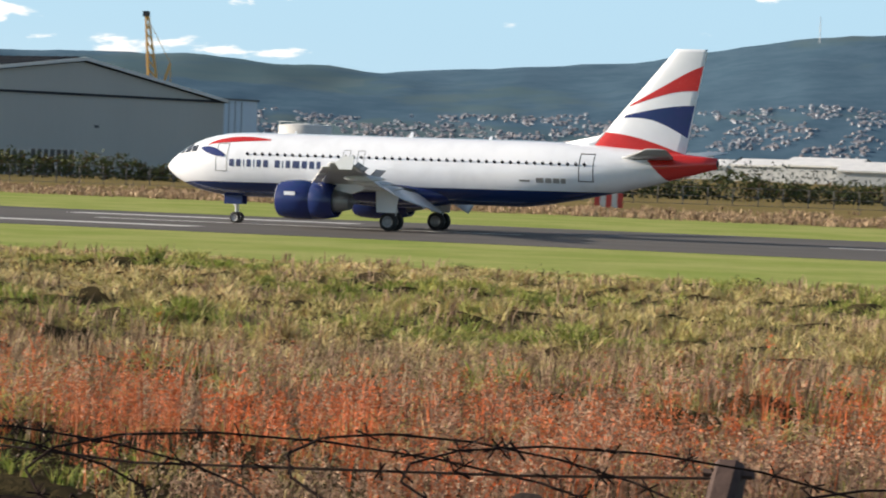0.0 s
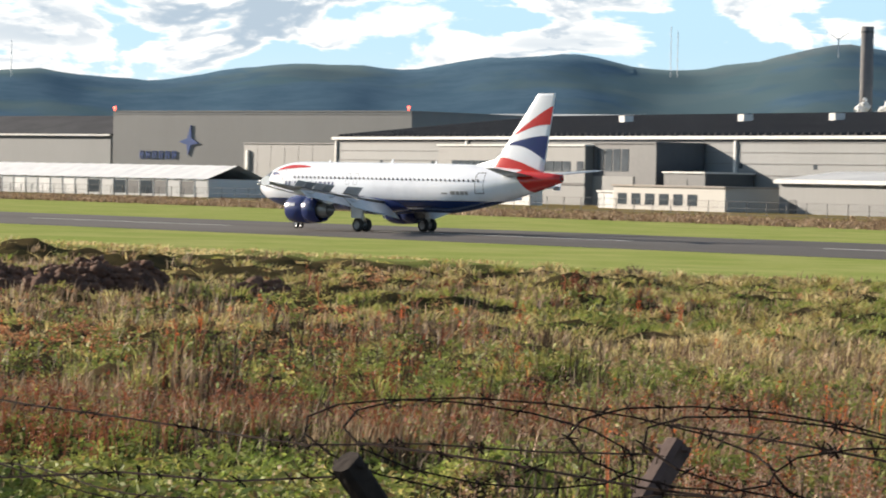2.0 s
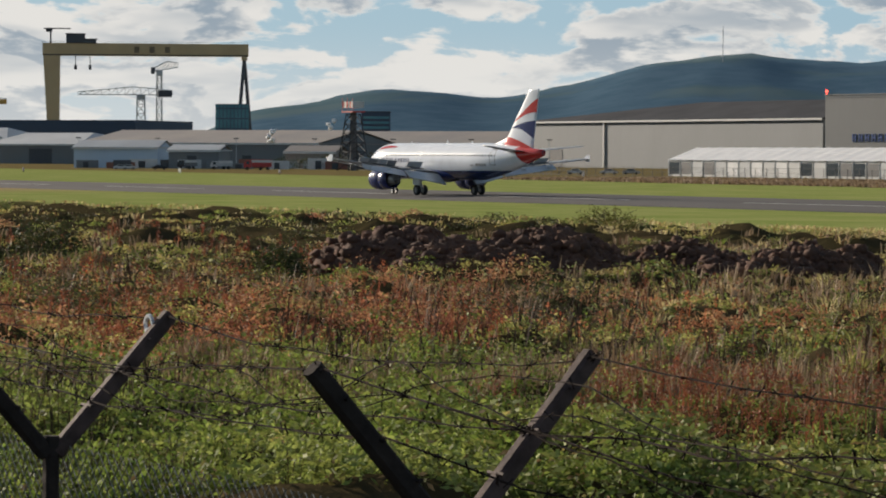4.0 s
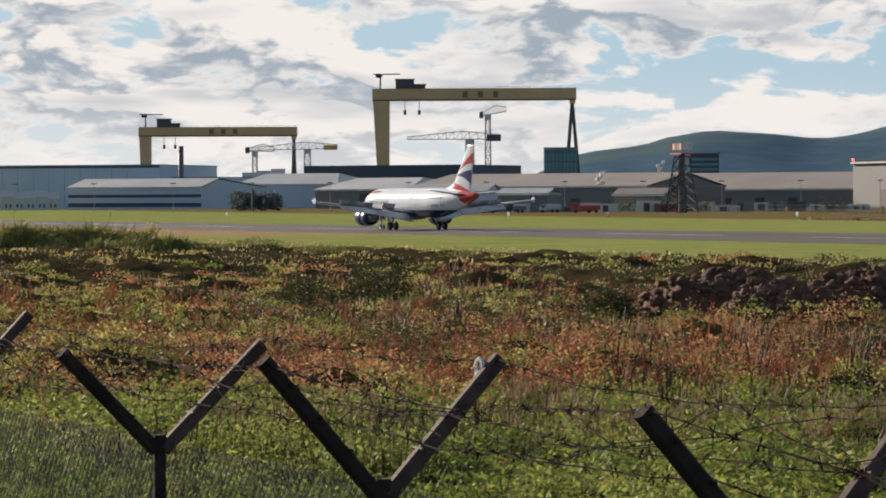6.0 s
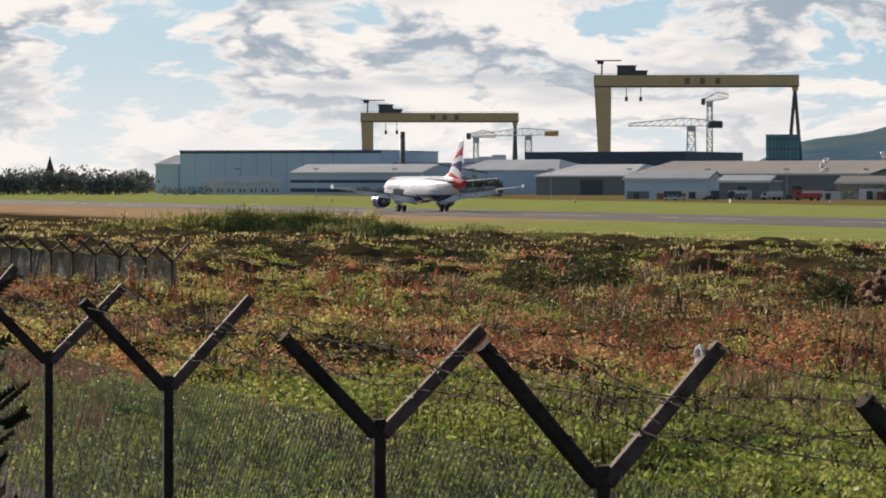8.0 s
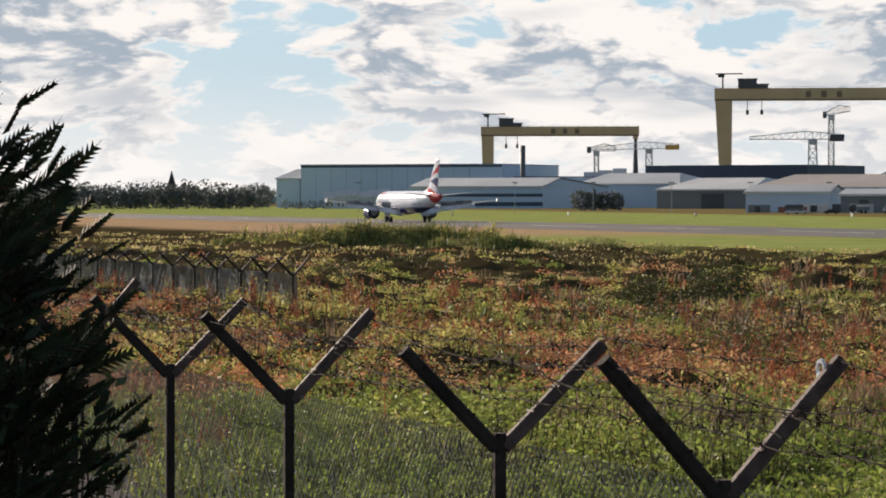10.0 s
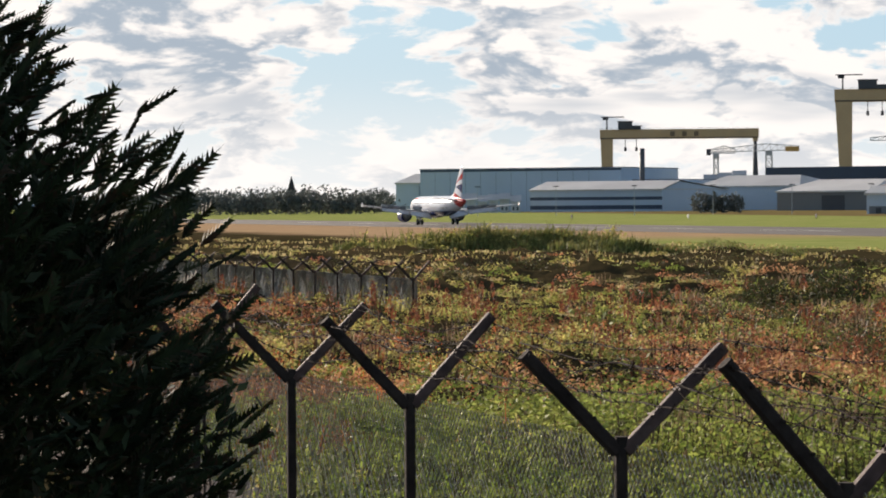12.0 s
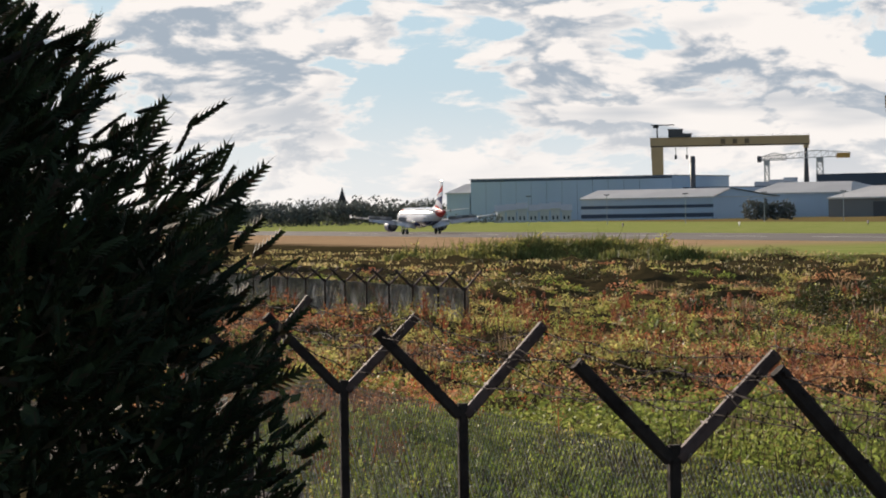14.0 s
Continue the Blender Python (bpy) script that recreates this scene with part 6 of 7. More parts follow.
def plant_ground_weeds():
    """Low broad-leaved plants that cover the ground between the taller weeds."""
    n = 17000
    az = np.radians(RNG.uniform(-84, -39, n))
    r = (31.0 ** 0.35 + RNG.uniform(0, 1, n) * (120.0 ** 0.35 - 31.0 ** 0.35)) ** (1 / 0.35)
    x, y = np.sin(az) * r, np.cos(az) * r
    keep = (y < 116) & (y > 7) & ~on_track(x, y) & (RNG.uniform(0, 1, n) < np.clip((-38 - np.degrees(az)) / 7, 0.15, 1))
    keep &= patch_noise(x, y, 0.9, 101.0) > -0.34
    x, y, r = x[keep], y[keep], r[keep]
    drift = patch_noise(x, y, 0.085, 91.0) + 0.5 * patch_noise(x, y, 0.35, 93.0) + RNG.normal(0, 0.10, len(x))
    kind = np.where((drift > 0.16) & (r > 46), 0, np.where(patch_noise(x, y, 0.3, 105.0) + RNG.normal(0, 0.15, len(x)) + np.where(r < 56, 0.22, -0.05) > 0.05, 1, 2))
    w = RNG.uniform(0.22, 0.60, len(x)) * (1 + r * 0.004)
    h = RNG.uniform(0.10, 0.40, len(x)) * (0.8 + 0.9 * np.maximum(0, patch_noise(x, y, 0.8, 107.0)))
    for i, (nm, mt, lb) in enumerate((("withered_leaves", RED_WEED, "withered red-brown leaves of low weeds"), ("leafy_weeds", FRESH, "fresh green leaves of low broad weeds"), ("rank_leaves", OLIVE, "olive-green leaves of low rank weeds"))):
        g = kind == i
        clumps(nm, x[g], y[g], r[g], w[g], h[g], 34, 0.040, mt, lb)
    # withered upright stems standing out of them
    x, y, r = field(-84, -42, 2.0, 7.2, 5200, 112.0)
    g = (patch_noise(x, y, 0.12, 109.0) + 0.4 * patch_noise(x, y, 0.6, 111.0) > 0.0) & ~on_track(x, y)
    x, y, r = x[g], y[g], r[g]
    blades("withered_stems", x, y, r, tussock_height(x, y), 5, RNG.uniform(0.35, 0.85, len(x)), 0.16, 0.45, 0.007, STEM, "dark withered weed stems standing in the rough", "weeds", droop=0.1)


def plant_clumps():
    """The rank growth of the south-western meadow: withered, olive, fresh and dark lumps in drifts."""
    x, y, r = field(-84, -44, 1.0, 7.3, 7600, 117.0)
    az = np.degrees(np.arctan2(x, y))
    drift = patch_noise(x, y, 0.085, 91.0) + 0.5 * patch_noise(x, y, 0.35, 93.0)
    murk = patch_noise(x, y, 0.13, 95.0) + 0.15 * patch_noise(x, y, 0.45, 97.0)
    west = np.clip((-53 - az) / 6, 0, 1)
    band = (r > 52) & (r < 92)
    near = r <= 52
    size = RNG.uniform(0, 1, len(x))
    w = 0.45 + 0.9 * size ** 2 + 0.004 * r
    h = (0.30 + 0.42 * size) * np.where(r > 95, 0.7, 1.0) * (0.5 + 0.5 * west)
    thin = RNG.uniform(0, 1, len(x)) < 0.25 + 0.75 * west
    dark = (murk > 0.27) & (west > 0.3) & thin & (r > 58)
    red = ~dark & (drift + np.where(band, 0.16, -0.12) - np.where(near, 0.6, 0) - 0.5 * (1 - west) > 0.12) & thin
    fresh = ~dark & ~red & (near | (murk < -0.12)) & thin
    olive = ~dark & ~red & ~fresh & thin
    for sel, nm, mt, grow, lb in ((dark, "dark_thicket", THICKET, 1.7, "dark bramble thickets in the rough meadow"), (red, "withered_weeds", RED_WEED, 1.0, "withered red-brown weeds in drifts"),
                                  (fresh, "fresh_weeds", FRESH, 0.9, "fresh green broad-leaved weeds"), (olive, "olive_weeds", OLIVE, 0.9, "olive-yellow rank weeds of the meadow")):
        clumps(nm, x[sel], y[sel], r[sel], w[sel] * grow, h[sel] * grow, 150 if mt is THICKET else 80, 0.045, mt, lb)


plant_meadow()
plant_clumps()
plant_ground_weeds()
plant_brambles()
plant_docks()
plant_weeds()

TWIG = mat("twigs", (0.06, 0.045, 0.035), (0.04, 0.03, 0.025), 2.0, 0.9)


def bush(x, y, w, d, h, material, label, name="bush", n=900, leaf=0.07, group=""):
    z = ground_height(x, y)
    t = thing(name, label, "bush", Matrix.Translation((x, y, z)), group)
    seed = Vector((x * 0.1, y * 0.1, 0))
    u = RNG.normal(0, 1, (n, 3))
    u /= np.linalg.norm(u, axis=1)[:, None]
    k = RNG.uniform(0.45, 1.0, n) ** 0.6
    lump = np.array([1 + 0.55 * noise.noise(Vector(p.tolist()) * 2.2 + seed) for p in u])
    c = u * (k * lump)[:, None] * np.array([w / 2, d / 2, h])
    c[:, 2] = np.abs(c[:, 2]) * 0.95
    leaves("foliage", c, leaf, material, parent=t, width=0.7)
    bm = B()
    rnd = random.Random(int(abs(x * 10 + y)))
    for i in range(12):
        tube(bm, (rnd.uniform(-0.2, 0.2) * w, rnd.uniform(-0.2, 0.2) * d, 0), (rnd.uniform(-0.42, 0.42) * w, rnd.uniform(-0.42, 0.42) * d, rnd.uniform(0.4, 0.9) * h), 0.02, 0.008, 4)
    part("stem_tangle", bm, TWIG, t)
    return t


bush(-161.5, 107.5, 7.5, 3.0, 1.55, GORSE, "low spreading yellow-green gorse bush", "gorse_bush", 1800, 0.09)
for bx, by, bw, bd, bh in ((-95.7, 41.6, 3.4, 3.0, 1.65), (-96.9, 39.6, 3.0, 2.6, 1.15), (-80.5, 42.3, 2.0, 1.8, 0.95), (-94.5, 34.3, 3.0, 2.4, 1.05), (-54.0, 56.0, 1.0, 0.9, 0.40), (-29.6, 42.1, 0.9, 0.8, 0.50), (-57.0, 53.0, 1.1, 1.0, 0.40), (-33.0, 40.0, 1.2, 1.0, 0.45)):
    bush(bx, by, bw, bd, bh, BUSH, "low dark bramble bush in the meadow", "bramble_bush", 2600, 0.075, "bramble bushes")
for bx, by, bw, bh in ((-246, 96, 9, 0.9), (-222, 92, 6, 0.7), (-268, 88, 5, 1.3), (-205, 96, 4, 0.6)):
    bush(bx, by, bw, 4, bh, WEED, "low green bramble thicket near the runway", "bramble_bush", 900, 0.10, "bramble bushes")


def reed_bed(x, y, w, d, h, n):
    px = x + RNG.normal(0, w * 0.25, n)
    py = y + RNG.normal(0, d * 0.3, n)
    hh = h * np.exp(-((px - x) / (w * 0.42)) ** 2) * (0.8 + 0.4 * RNG.uniform(0, 1, n)) + 0.25
    r = np.hypot(px, py)
    blades("reed_bed", px, py, r, heights(px, py), 8, hh, 0.5, 0.35, 0.012, REED, "mound of tall green-brown reeds beside the runway", "reeds")


lump = RNG.normal(0, 1, (150, 2))
clumps("reed_undergrowth", -252 + 3.0 * lump[:, 0], 80 + 4.5 * lump[:, 1], np.full(150, 262.0), np.full(150, 2.2), 0.4 + 1.5 * np.exp(-(lump[:, 0] / 1.3) ** 2), 90, 0.05, OLIVE, "leafy undergrowth of the reed mound")
reed_bed(-252, 80, 9, 12, 1.9, 1100)
reed_bed(-240, 86, 6, 8, 0.8, 300)
reed_bed(-258, 70, 5, 6, 0.8, 250)

SOIL = mat("dug_soil", (0.150, 0.072, 0.042), (0.065, 0.033, 0.021), 1.2, 0.95, fine=9, bump=0.8, dist=0.08)


def soil_mound(az, dist, w, d, h, seed):
    p = at(az, dist)
    z = ground_height(p.x, p.y)
    rnd = random.Random(seed)

    def top(u, v):
        q = Vector((u * 2.6 + seed * 7.3, v * 2.2, seed))
        edge = max(0.0, 1 - (u * u) ** 1.2 - v * v)
        return 1.2 * h * edge ** 0.45 * (0.78 + 0.30 * noise.noise(q * 1.1)) + edge ** 0.3 * (0.16 * abs(noise.noise(q * 3.1)) + 0.10 * noise.noise(q * 7)) - 0.15

    bm = B()
    n = 60
    grid = []
    for i in range(n):
        grid.append([bm.verts.new((u * w / 2, v * d / 2, top(u, v))) for u, v in ((2 * i / (n - 1) - 1, 2 * j / (n - 1) - 1) for j in range(n))])
    for i in range(n - 1):
        for j in range(n - 1):
            bm.faces.new((grid[i][j], grid[i + 1][j], grid[i + 1][j + 1], grid[i][j + 1]))
    ob = mesh_object("soil_mound", bm, SOIL, smooth=True)
    ob.matrix_basis = Matrix.Translation((p.x, p.y, z)) @ pose(0, 0, 0, 0, 0, -az)
    tagged(ob, "heap of freshly dug dark brown soil on the grass", "soil mound", "soil mounds")
    # rounded turned clods all over the heap
    verts, faces = [], []
    for _ in range(650):
        u, v = rnd.uniform(-1, 1), rnd.uniform(-1, 1)
        if u * u + v * v > 1:
            continue
        r = 0.05 + 0.20 * rnd.random() ** 2.6
        c = Vector((u * w / 2, v * d / 2, max(top(u, v), -0.02) + 0.10 * r))
        b = len(verts)
        ph = rnd.uniform(0, 6.28)
        for k in range(5):
            e = -math.pi / 2 + math.pi * k / 4
            for m in range(8):
                a = ph + m * math.pi / 4
                g = Vector((math.cos(e) * math.cos(a), math.cos(e) * math.sin(a), 0.72 * math.sin(e)))
                verts.append(c + g * r * (1 + 0.8 * noise.noise(g * 1.9 + c * 3)))
        for k in range(4):
            for m in range(8):
                faces.append((b + k * 8 + m, b + k * 8 + (m + 1) % 8, b + k * 8 + 8 + (m + 1) % 8, b + k * 8 + 8 + m))
    me = bpy.data.meshes.new("clods")
    me.from_pydata([tuple(q) for q in verts], [], faces)
    me.polygons.foreach_set("use_smooth", [True] * len(me.polygons))
    me.materials.append(SOIL)
    clods = tagged(new("clods", me), kind="stuff")
    clods.parent = ob


for i, (az, dist, w, d, h) in enumerate(((-60.05, 93, 5.6, 5.0, 1.65), (-57.55, 94, 5.4, 5.0, 1.60), (-58.9, 89, 4.4, 4.0, 1.05), (-55.1, 96, 5.2, 4.6, 1.35), (-52.6, 98, 4.4, 4.6, 1.45), (-53.7, 94, 4.2, 4.0, 1.0), (-49.6, 99, 3.8, 3.0, 0.85))):
    soil_mound(az, dist, w, d, h, i + 1)


# ---- far hedges and woods ----
def crown_points(cx, cy, z0, w, h, n, seed):
    u = RNG.normal(0, 1, (n, 3))
    u /= np.linalg.norm(u, axis=1)[:, None]
    lump = np.array([1 + 0.5 * noise.noise(Vector(p.tolist()) * 1.9 + Vector((seed * 3.7, 0, 0))) for p in u])
    k = RNG.uniform(0.5, 1, n) * lump
    return np.column_stack([cx + u[:, 0] * k * w / 2, cy + u[:, 1] * k * w / 2, z0 + h * 0.5 + u[:, 2] * k * h * 0.5])


def hedge(p, q, step, h, w, material, label, leaf, n, name="hedge", category="hedge"):
    length = (q - p).length
    pts = []
    cnt = int(length / step)
    for i in range(cnt):
        c = p.lerp(q, (i + 0.5) / cnt)
        hh = h * (0.75 + 0.5 * (noise.noise(Vector((i * 0.37, h, 1))) + 0.5))
        pts.append(crown_points(c.x, c.y, -0.3, w * random.uniform(0.9, 1.3), hh, n, i))
    leaves(name, np.concatenate(pts), leaf, material, label, category, "stuff", width=0.8)


hedge(Vector((-300, 400, 0)), Vector((-60, 455, 0)), 3.0, 3.6, 5.5, BUSH, "dark green scrub hedge along the perimeter", 0.42, 260)
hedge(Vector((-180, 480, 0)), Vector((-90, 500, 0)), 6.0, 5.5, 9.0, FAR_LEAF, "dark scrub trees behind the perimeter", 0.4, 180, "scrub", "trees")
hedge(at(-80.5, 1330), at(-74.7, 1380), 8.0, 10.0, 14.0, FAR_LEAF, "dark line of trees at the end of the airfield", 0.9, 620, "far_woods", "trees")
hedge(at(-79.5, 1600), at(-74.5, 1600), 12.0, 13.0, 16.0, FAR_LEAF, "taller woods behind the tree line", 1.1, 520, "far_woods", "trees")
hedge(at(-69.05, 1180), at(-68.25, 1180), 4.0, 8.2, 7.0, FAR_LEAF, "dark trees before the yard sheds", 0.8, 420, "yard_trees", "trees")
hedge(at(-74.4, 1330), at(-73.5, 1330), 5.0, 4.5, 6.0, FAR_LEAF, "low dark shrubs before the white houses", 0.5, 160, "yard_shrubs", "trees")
hedge(at(-62.4, 960), at(-60.3, 980), 4.0, 4.6, 5.0, BUSH, "brown-green scrub by the lattice tower", 0.35, 150, "apron_scrub", "trees")
hedge(at(-58.6, 900), at(-57.9, 900), 3.5, 5.0, 5.0, BUSH, "scrub at the corner of the hangar", 0.3, 160, "apron_scrub", "trees")


def small_tree(az, dist, w, h, material, label):
    p = at(az, dist)
    t = thing("tree", label, "tree", Matrix.Translation(p))
    bm = B()
    tube(bm, (0, 0, 0), (0.1, 0, h * 0.5), 0.22, 0.12, 7)
    for i in range(7):
        a = i * 0.9
        tube(bm, (0.05, 0, h * (0.2 + 0.04 * i)), (w * 0.33 * math.cos(a), w * 0.33 * math.sin(a), h * (0.5 + 0.05 * i)), 0.09, 0.03, 5)
    part("trunk", bm, TWIG, t)
    leaves("crown", crown_points(0, 0, h * 0.05, w, h * 0.95, 2600, az), 0.16, material, parent=t, width=0.7)


BROWN_LEAF = leafy("autumn_leaves", (0.16, 0.10, 0.045), (0.22, 0.15, 0.06), None, 0.4)
small_tree(-32.72, 480, 7.6, 6.6, BROWN_LEAF, "round brown-leaved autumn tree beside the hangar")
small_tree(-33.6, 470, 5.0, 3.4, BROWN_LEAF, "low reddish-brown shrub beside the hangar")


# ---- the fence ----
# post colour deepened for its backlit shade; arm colour paler, as if sunlit
POST = mat("weathered_backlit_post", (0.050, 0.040, 0.034), (0.024, 0.019, 0.017), 5.0, 0.9, spec=0.1, fine=40, bump=0.5, dist=0.01)
ARM = mat("rusty_sunlit_arm", (0.13, 0.085, 0.072), (0.05, 0.032, 0.027), 7.0, 0.75, spec=0.2, fine=45, bump=0.4, dist=0.008)
RUSTY = mat("rusty_barbed_wire", (0.035, 0.020, 0.015), (0.018, 0.012, 0.010), 9.0, 0.9, spec=0.1)
GALV = mat("galvanised_wire", (0.30, 0.30, 0.27), (0.16, 0.16, 0.145), 3.0, 0.45, 0.5)


def bar(bm, p, q, w, d, taper=1.0):
    """A square-edged bar with slightly chamfered corners from p to q."""
    p, q = Vector(p), Vector(q)
    rot = (q - p).to_track_quat("Z", "X")
    rings = []
    for c, s in ((p, 1.0), (p.lerp(q, 0.5), (1 + taper) / 2), (q, taper)):
        a, b, e = w / 2 * s, d / 2 * s, 0.012 * s
        rings.append([c + rot @ Vector(v + (0,)) for v in ((-a + e, -b), (a - e, -b), (a, -b + e), (a, b - e), (a - e, b), (-a + e, b), (-a, b - e), (-a, -b + e))])
    return loft(bm, rings)


def fence_run(x_posts, y, fork, tip, half, pitch, wire_r, label, coil, seed, offsets={}):
    rnd = random.Random(seed)
    f = thing("security_fence", label, "fence")
    forks = []
    for i, x in enumerate(x_posts):
        g = ground_height(x, y)
        dz = 0.004 * (x - x_posts[0])
        fz, tz = fork, tip + (0.004 * max(0.0, x + 11.5) if coil else dz) + offsets.get(i, 0.0)
        lx = rnd.uniform(-0.03, 0.03)
        bm = B()
        bar(bm, (x, y, g - 0.1), (x + lx, y, fz), 0.060, 0.060, 0.95)
        post = part("post", bm, POST, f, "weathered concrete fence post", False)
        for s in (-1, 1):
            bm = B()
            e = Vector((x + lx + rnd.uniform(-0.03, 0.03), y + s * (half + rnd.uniform(-0.03, 0.02)), tz + rnd.uniform(-0.02, 0.02)))
            bar(bm, (x + lx, y + s * 0.02, fz - 0.07), e, 0.064, 0.058, 0.94)
            # holes' staples and ties along the arm
            for k in (0.3, 0.55, 0.8, 0.97):
                c = Vector((x + lx, y, fz - 0.05)).lerp(e, k)
                tube(bm, c + Vector((-0.048, 0, 0.01)), c + Vector((0.048, 0, 0.01)), 0.008, seg=5)
            # near arm takes the shaded colour, far arm the sunlit one
            part("arm", bm, POST if s < 0 else ARM, post, "angled concrete arm in the dark shaded tone" if s < 0 else "angled rusty arm in the paler sunlit tone")
        forks.append((x + lx, fz, tz))
    # chain-link: two sets of slanting wires, a hair apart
    x0, x1 = min(x_posts) - 0.2, max(x_posts) + 0.2
    bm = B()
    n = int((x1 - x0 + 3) / pitch)
    for s, yo in ((1, 0.0), (-1, 0.006)):
        for i in range(n):
            xa = x0 + i * pitch - (3 if s > 0 else 0)
            g = ground_height(xa, y)
            rise = fork - 0.04 - g
            # the wire climbs at 45 degrees; only the stretch between the end posts is hung
            k0, k1 = (max(0.0, (x0 - xa) / rise), min(1.0, (x1 - xa) / rise)) if s > 0 else (max(0.0, (xa - x1) / rise), min(1.0, (xa - x0) / rise))
            if k1 - k0 < 0.02:
                continue
            a, b = (Vector((xa + s * rise * k, y + 0.06 + yo, g + rise * k)) for k in (k0, k1))
            mid = a.lerp(b, 0.5) + Vector((0, rnd.uniform(-0.015, 0.03), 0))
            tube(bm, a, mid, wire_r, seg=3)
            tube(bm, mid, b, wire_r, seg=3)
    part("chain_link", bm, GALV, f, "galvanised chain-link mesh")
    # barbed strands on the arms, slack between the posts
    def barbed(bm, pts, r, every):
        for a, b in zip(pts, pts[1:]):
            tube(bm, a, b, r, seg=4)
            d = b - a
            for k in range(max(1, int(d.length / every))):
                c = a + d * rnd.random()
                for _ in range(2):
                    v = Vector((rnd.uniform(-1, 1), rnd.uniform(-1, 1), rnd.uniform(-1, 1))).normalized() * 0.022
                    tube(bm, c - v, c + v, r * 0.7, seg=3)
    for s in (-1, 1):
        for k in (0.52, 0.97):
            bm = B()
            for (xa, fa, ta), (xb, fb, tb) in zip(forks, forks[1:]):
                pts = []
                sag = rnd.uniform(0.02, 0.12)
                for j in range(9):
                    t = j / 8
                    w = 4 * t * (1 - t)
                    pts.append(Vector((xa + (xb - xa) * t, y + s * half * k + 0.03 * rnd.uniform(-1, 1) * w, (fa + (fb - fa) * t) + (ta - fa) * k - sag * w + 0.02 * rnd.uniform(-1, 1) * w)))
                barbed(bm, pts, 0.0035, 0.10)
            part("barbed_strand", bm, RUSTY, f, "slack rusty barbed wire")
    if coil:
        bm = B()
        pts = []
        end = forks[2][0] - 0.4
        turns = abs(end - forks[0][0]) / 0.40
        m = int(turns * 14)
        for j in range(m + 1):
            t = j / m
            x = forks[0][0] + (end - forks[0][0]) * t + 0.10 * noise.noise(Vector((j * 0.11, 3, seed)))
            a = 2 * math.pi * turns * t
            rr = 0.17 + 0.09 * noise.noise(Vector((j * 0.07, 9, seed)))
            c = tip + 0.06 + 0.06 * noise.noise(Vector((x * 0.8, 1, seed)))
            pts.append(Vector((x + 0.30 * math.cos(a + 0.7) + 0.15 * math.sin(a * 0.37), y + rr * 1.3 * math.cos(a), c + rr * 0.5 * math.sin(a))))
        barbed(bm, pts, 0.0027, 0.07)
        part("barbed_coil", bm, RUSTY, f, "tangled coil of rusty barbed wire")
        for q in range(3):
            bm, pts = B(), []
            for j in range(170):
                x = forks[1][0] - 0.15 * j
                pts.append(Vector((x, y + 0.30 * noise.noise(Vector((x * 0.45, q * 5, 1))) + 0.2 * (q - 1), tip - 0.16 + 0.30 * noise.noise(Vector((x * 0.55, q * 7, 2))) + 0.06 * noise.noise(Vector((x * 2.1, q, 3))))))
            barbed(bm, pts, 0.0026, 0.10)
            part("loose_barbed_wire", bm, RUSTY, f, "loose wandering barbed wire")
    return f


fence_run([1.3, -1.75, -5.0, -8.33, -11.46, -14.1, -17.75, -20.7, -23.8, -27.0], 5.0, 3.47, 3.935, 0.51, 0.062, 0.0025, "chain-link security fence with Y-shaped posts and barbed wire", True, 3, {1: 0.06, 5: -0.05, 6: -0.025, 7: -0.03})
fence_run([-82.6 - 2.75 * i for i in range(15)], 23.4, 2.55, 2.98, 0.50, 0.10, 0.011, "further run of chain-link fence with Y-shaped posts", False, 4)
bm = B()
bmesh.ops.create_uvsphere(bm, u_segments=10, v_segments=6, radius=0.02)
tube(bm, (0, 0, -0.03), (0.04, 0, 0.0), 0.012, seg=6)
for j in range(14):
    a, b = 2 * math.pi * j / 14, 2 * math.pi * (j + 1) / 14
    tube(bm, (0.035 * math.cos(a), 0, 0.03 + 0.035 * math.sin(a)), (0.035 * math.cos(b), 0, 0.03 + 0.035 * math.sin(b)), 0.009, seg=5)
ring = mesh_object("insulator_ring", bm, WHITE)
ring.matrix_basis = Matrix.Translation((-11.5, 5.45, 3.865))
tagged(ring, "small white insulator ring tied to a fence arm", "insulator")

GRAVEL = mat("gravel", (0.125, 0.100, 0.085), (0.070, 0.056, 0.048), 1.5, 0.98, fine=30, bump=0.6, spec=0.03)
bm = B()
xs = [-75 + 1.5 * i for i in range(30)]
loft(bm, [[Vector((x, yy, ground_height(x, yy) + 0.05)) for yy in (6.8, 7.6, 8.4, 9.0)] for x in xs], close=False)
tagged(mesh_object("track", bm, GRAVEL), "narrow grey gravel track behind the fence", "path", kind="structure")


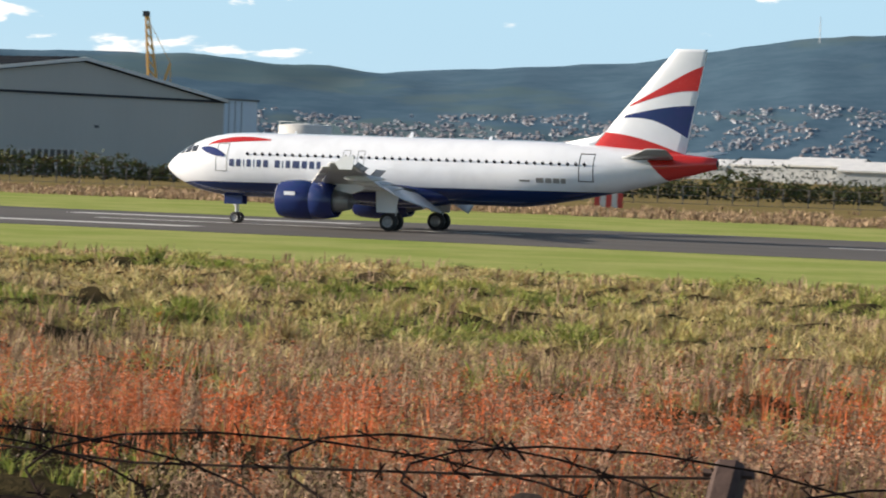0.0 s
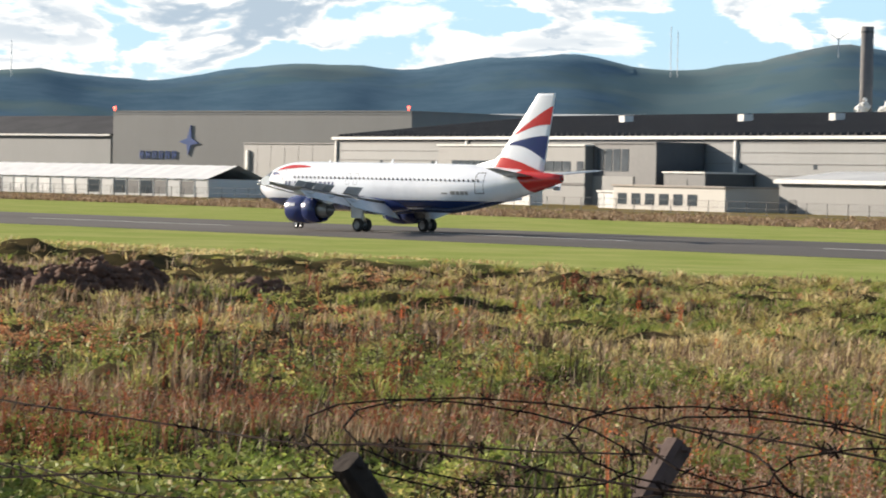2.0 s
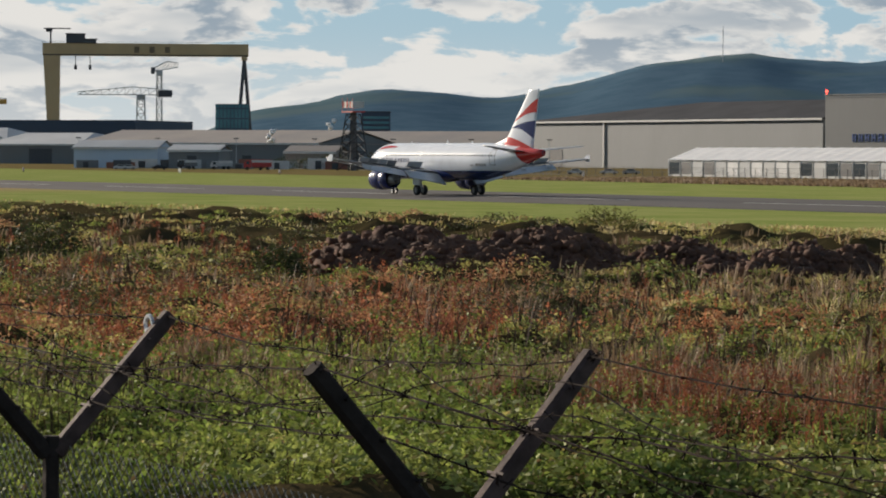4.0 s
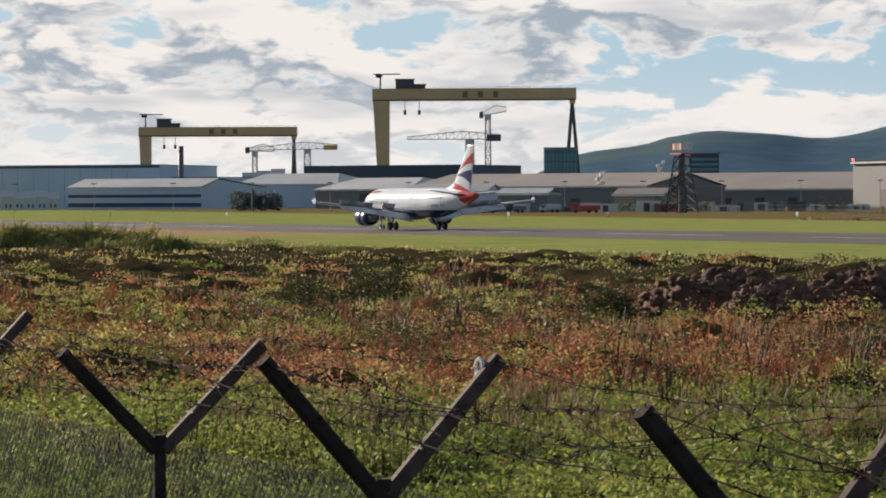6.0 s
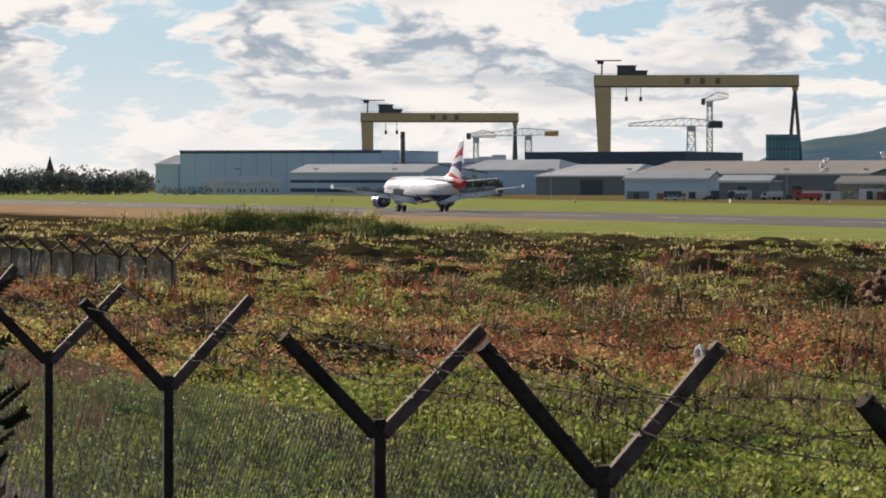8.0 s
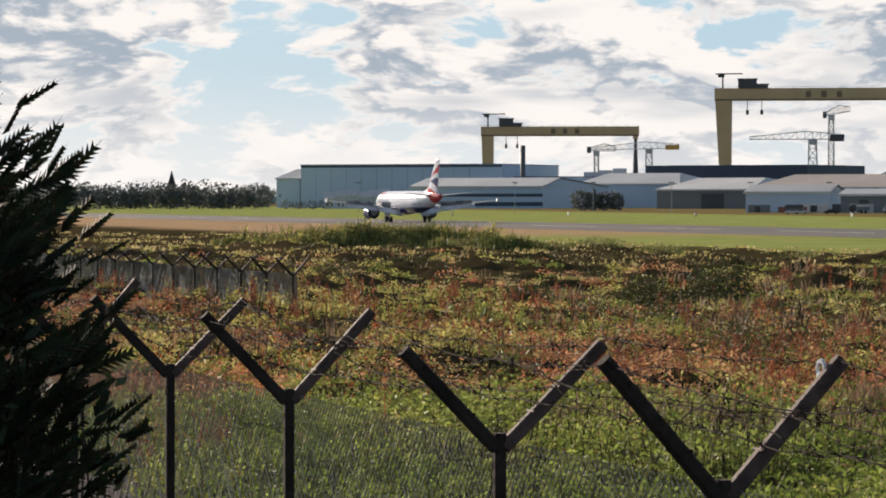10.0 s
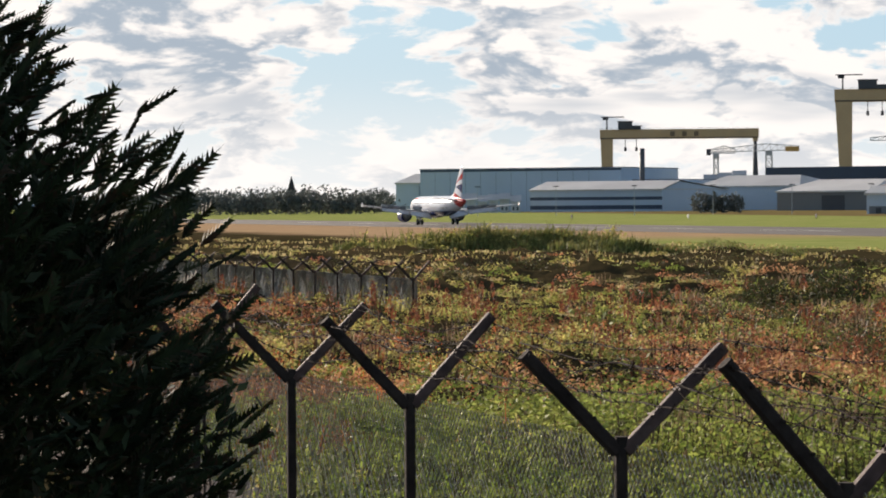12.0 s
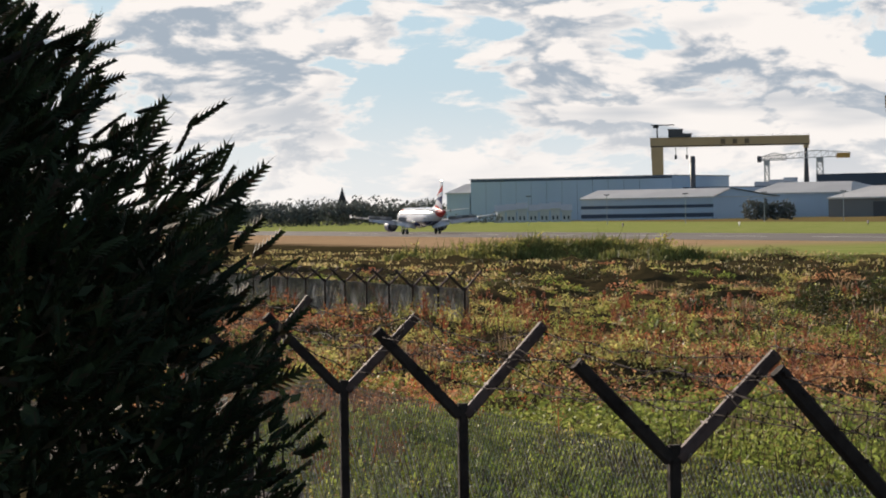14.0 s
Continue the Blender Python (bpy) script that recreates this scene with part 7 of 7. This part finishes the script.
# ---- the cypress by the fence ----
def cypress():
    base = at(-86, 9.5)
    z0 = ground_height(base.x, base.y)
    t = thing("cypress", "dark dense cypress with ragged upward sprays beside the fence", "tree", Matrix.Translation((base.x, base.y, z0)))
    H = 5.3
    def radius(z):
        return float(np.interp(z, (0, 2.3, 2.7, 3.1, 3.45, 3.75, 4.05, 4.4, 4.9, 5.4), (0.80, 1.12, 1.28, 1.25, 1.06, 0.82, 0.52, 0.38, 0.34, 0.05)))
    bm = B()
    tube(bm, (0, 0, 0), (0.05, 0.02, H * 0.8), 0.16, 0.04, 8)
    rnd = random.Random(11)
    for i in range(60):
        z = rnd.uniform(0.4, H * 0.85)
        a = rnd.uniform(0, 6.283)
        r = radius(z) * 0.85
        tube(bm, (0, 0, z), (r * math.cos(a), r * math.sin(a), z + 0.45 * r), 0.03, 0.008, 5)
    part("trunk", bm, TWIG, t)
    # shaded inner growth
    n = 62000
    z = RNG.uniform(0.3, H, n)
    a = RNG.uniform(0, 6.283, n)
    rr = np.array([radius(float(q)) for q in z]) * np.sqrt(RNG.uniform(0.02, 0.92, n))
    leaves("inner_growth", np.column_stack([rr * np.cos(a), rr * np.sin(a), z]), 0.045, CYPRESS, parent=t, width=0.5)
    # feathery outer sprays, gathered in upswept boughs
    v, f = [], []
    sprays = []
    for i in range(1350):
        z = rnd.uniform(0.2, H - 0.1)
        a = rnd.uniform(0, 6.283)
        r = radius(z) * (0.975 + 0.18 * noise.noise(Vector((math.cos(a) * 1.6, math.sin(a) * 1.6, z * 1.7))))
        out = Vector((math.cos(a), math.sin(a), rnd.uniform(0.25, 0.7))).normalized()
        root = Vector((0.755 * r * math.cos(a), 0.755 * r * math.sin(a), z - 0.12))
        reach = 0.24 * r + rnd.uniform(0.04, 0.22)
        for k in range(13):
            q = rnd.random()
            sprays.append((root + out * reach * q + Vector((rnd.gauss(0, 0.05), rnd.gauss(0, 0.05), rnd.gauss(0, 0.045) + 0.10 * q * q)), (out + Vector((rnd.gauss(0, 0.35), rnd.gauss(0, 0.35), 0.35 + rnd.gauss(0, 0.25)))).normalized()))
    for p, d in sprays:
        side = d.cross(Vector((rnd.uniform(-1, 1), rnd.uniform(-1, 1), rnd.uniform(-1, 1)))).normalized()
        ln = rnd.uniform(0.07, 0.15)
        k = 7
        for j in range(k):
            q = p + d * ln * (j / k)
            for s in (-1, 1):
                e = q + (d * 0.75 + side * s * 0.65) * (ln * 0.42 * (1 - 0.55 * j / k))
                w = side.cross(d) * 0.008 + d * 0.011
                b = len(v)
                v += [q - w, q + w, e]
                f.append((b, b + 1, b + 2))
        b = len(v)
        v += [p - side * 0.006, p + side * 0.006, p + d * ln * 1.25]
        f.append((b, b + 1, b + 2))
    me = bpy.data.meshes.new("sprays")
    me.from_pydata([tuple(q) for q in v], [], f)
    me.materials.append(CYPRESS)
    new("sprays", me).parent = t


cypress()


def ivy_stems():
    base = at(-77.9, 10.4)
    z0 = ground_height(base.x, base.y)
    t = thing("wild_shrub", "thin wild shrub with broad drooping leaves by the cypress", "shrub", Matrix.Translation((base.x, base.y, z0)))
    rnd = random.Random(9)
    bm, pts = B(), []
    for i in range(9):
        p = Vector((rnd.uniform(-0.35, 0.2), rnd.uniform(-0.15, 0.15), 0))
        top = Vector((p.x + rnd.uniform(-0.2, 0.3), p.y + rnd.uniform(-0.1, 0.2), rnd.uniform(2.0, 2.95)))
        prev = p
        for k in range(1, 9):
            q = p.lerp(top, k / 8) + Vector((rnd.uniform(-0.03, 0.03), rnd.uniform(-0.03, 0.03), 0))
            tube(bm, prev, q, 0.012 - 0.001 * k, seg=5)
            prev = q
            if k > 4:
                for _ in range(5):
                    pts.append(tuple(q + Vector((rnd.uniform(-0.12, 0.12), rnd.uniform(-0.12, 0.12), rnd.uniform(-0.10, 0.06)))))
    part("stem_tangle", bm, TWIG, t)
    leaves("foliage", pts, 0.042, CYPRESS, parent=t, width=0.8)


ivy_stems()


# ---- a passing insect ----
def build_insect():
    t = thing("insect", "small dark flying insect close to the fence", "insect")
    bm = B()
    revolve(bm, [(-0.0035, 0.0004), (-0.0028, 0.0018), (-0.001, 0.0024), (0.001, 0.0022), (0.003, 0.0015), (0.0042, 0.0003)], (0, 0, 0), "y", 10, True)
    body = part("body", bm, DARK, t, "dark rounded body", True)
    for s in (-1, 1):
        bm = B()
        prism(bm, [(s * 0.001, 0.0016), (s * 0.005, 0.0036), (s * 0.0095, 0.0040), (s * 0.0100, 0.0032), (s * 0.006, 0.0020)], -0.0006, -0.0002)
        part("wing", bm, WELL, t, "thin raised wing")
        for k in (-0.001, 0.001):
            bm = B()
            tube(bm, (s * 0.001, k, -0.0015), (s * 0.0024, k, -0.0042), 0.0002, seg=4)
            part("leg", bm, DARK, t)
    return t


insect = build_insect()


# ---- what moves ----
PLANE_ROWS = [(0.0, -96.8), (0.5, -128.6), (1.0, -159.5), (1.5, -188.0), (2.0, -217.3), (2.5, -246.0), (3.0, -274.0), (3.5, -301.2), (4.0, -326.5), (4.5, -352.6), (5.0, -377.7), (5.5, -402.2), (6.0, -426.0), (6.5, -449.0), (7.0, -471.3), (7.5, -492.8), (8.0, -513.5), (8.5, -533.2), (9.0, -552.1), (9.5, -570.1), (10.0, -587.2), (10.5, -603.5), (11.0, -619.0), (11.5, -633.8), (12.0, -647.9), (12.5, -661.6), (13.0, -675.0), (13.5, -688.2), (14.0, -701.6)]
INSECT_ROWS = [(0.0, -1.000, 0.600, 6.500), (13.0, -1.200, 0.500, 5.400), (13.3, -1.631, 0.452, 4.738), (13.4, -1.546, 0.401, 4.675), (13.5, -1.456, 0.357, 4.633), (13.6, -1.449, 0.385, 4.607), (13.7, -1.424, 0.469, 4.633), (13.8, -1.354, 0.629, 4.725), (14.0, -0.200, 1.600, 5.600)]


def motions():
    for i, p in enumerate(PLUMES):
        m = p.matrix_basis.copy()
        walk(p, [(t, Matrix.Translation((0.35 * t, 0.1 * t, 0.12 * t)) @ m) for t in (0.0, 7.0, 14.0)])
    walk(insect, [(t, pose(x, y, z, 8, -14, 75)) for t, x, y, z in INSECT_ROWS])
    walk(airliner, [(t, pose(x, RUNWAY_Y, 0.03)) for t, x in PLANE_ROWS])


motions()
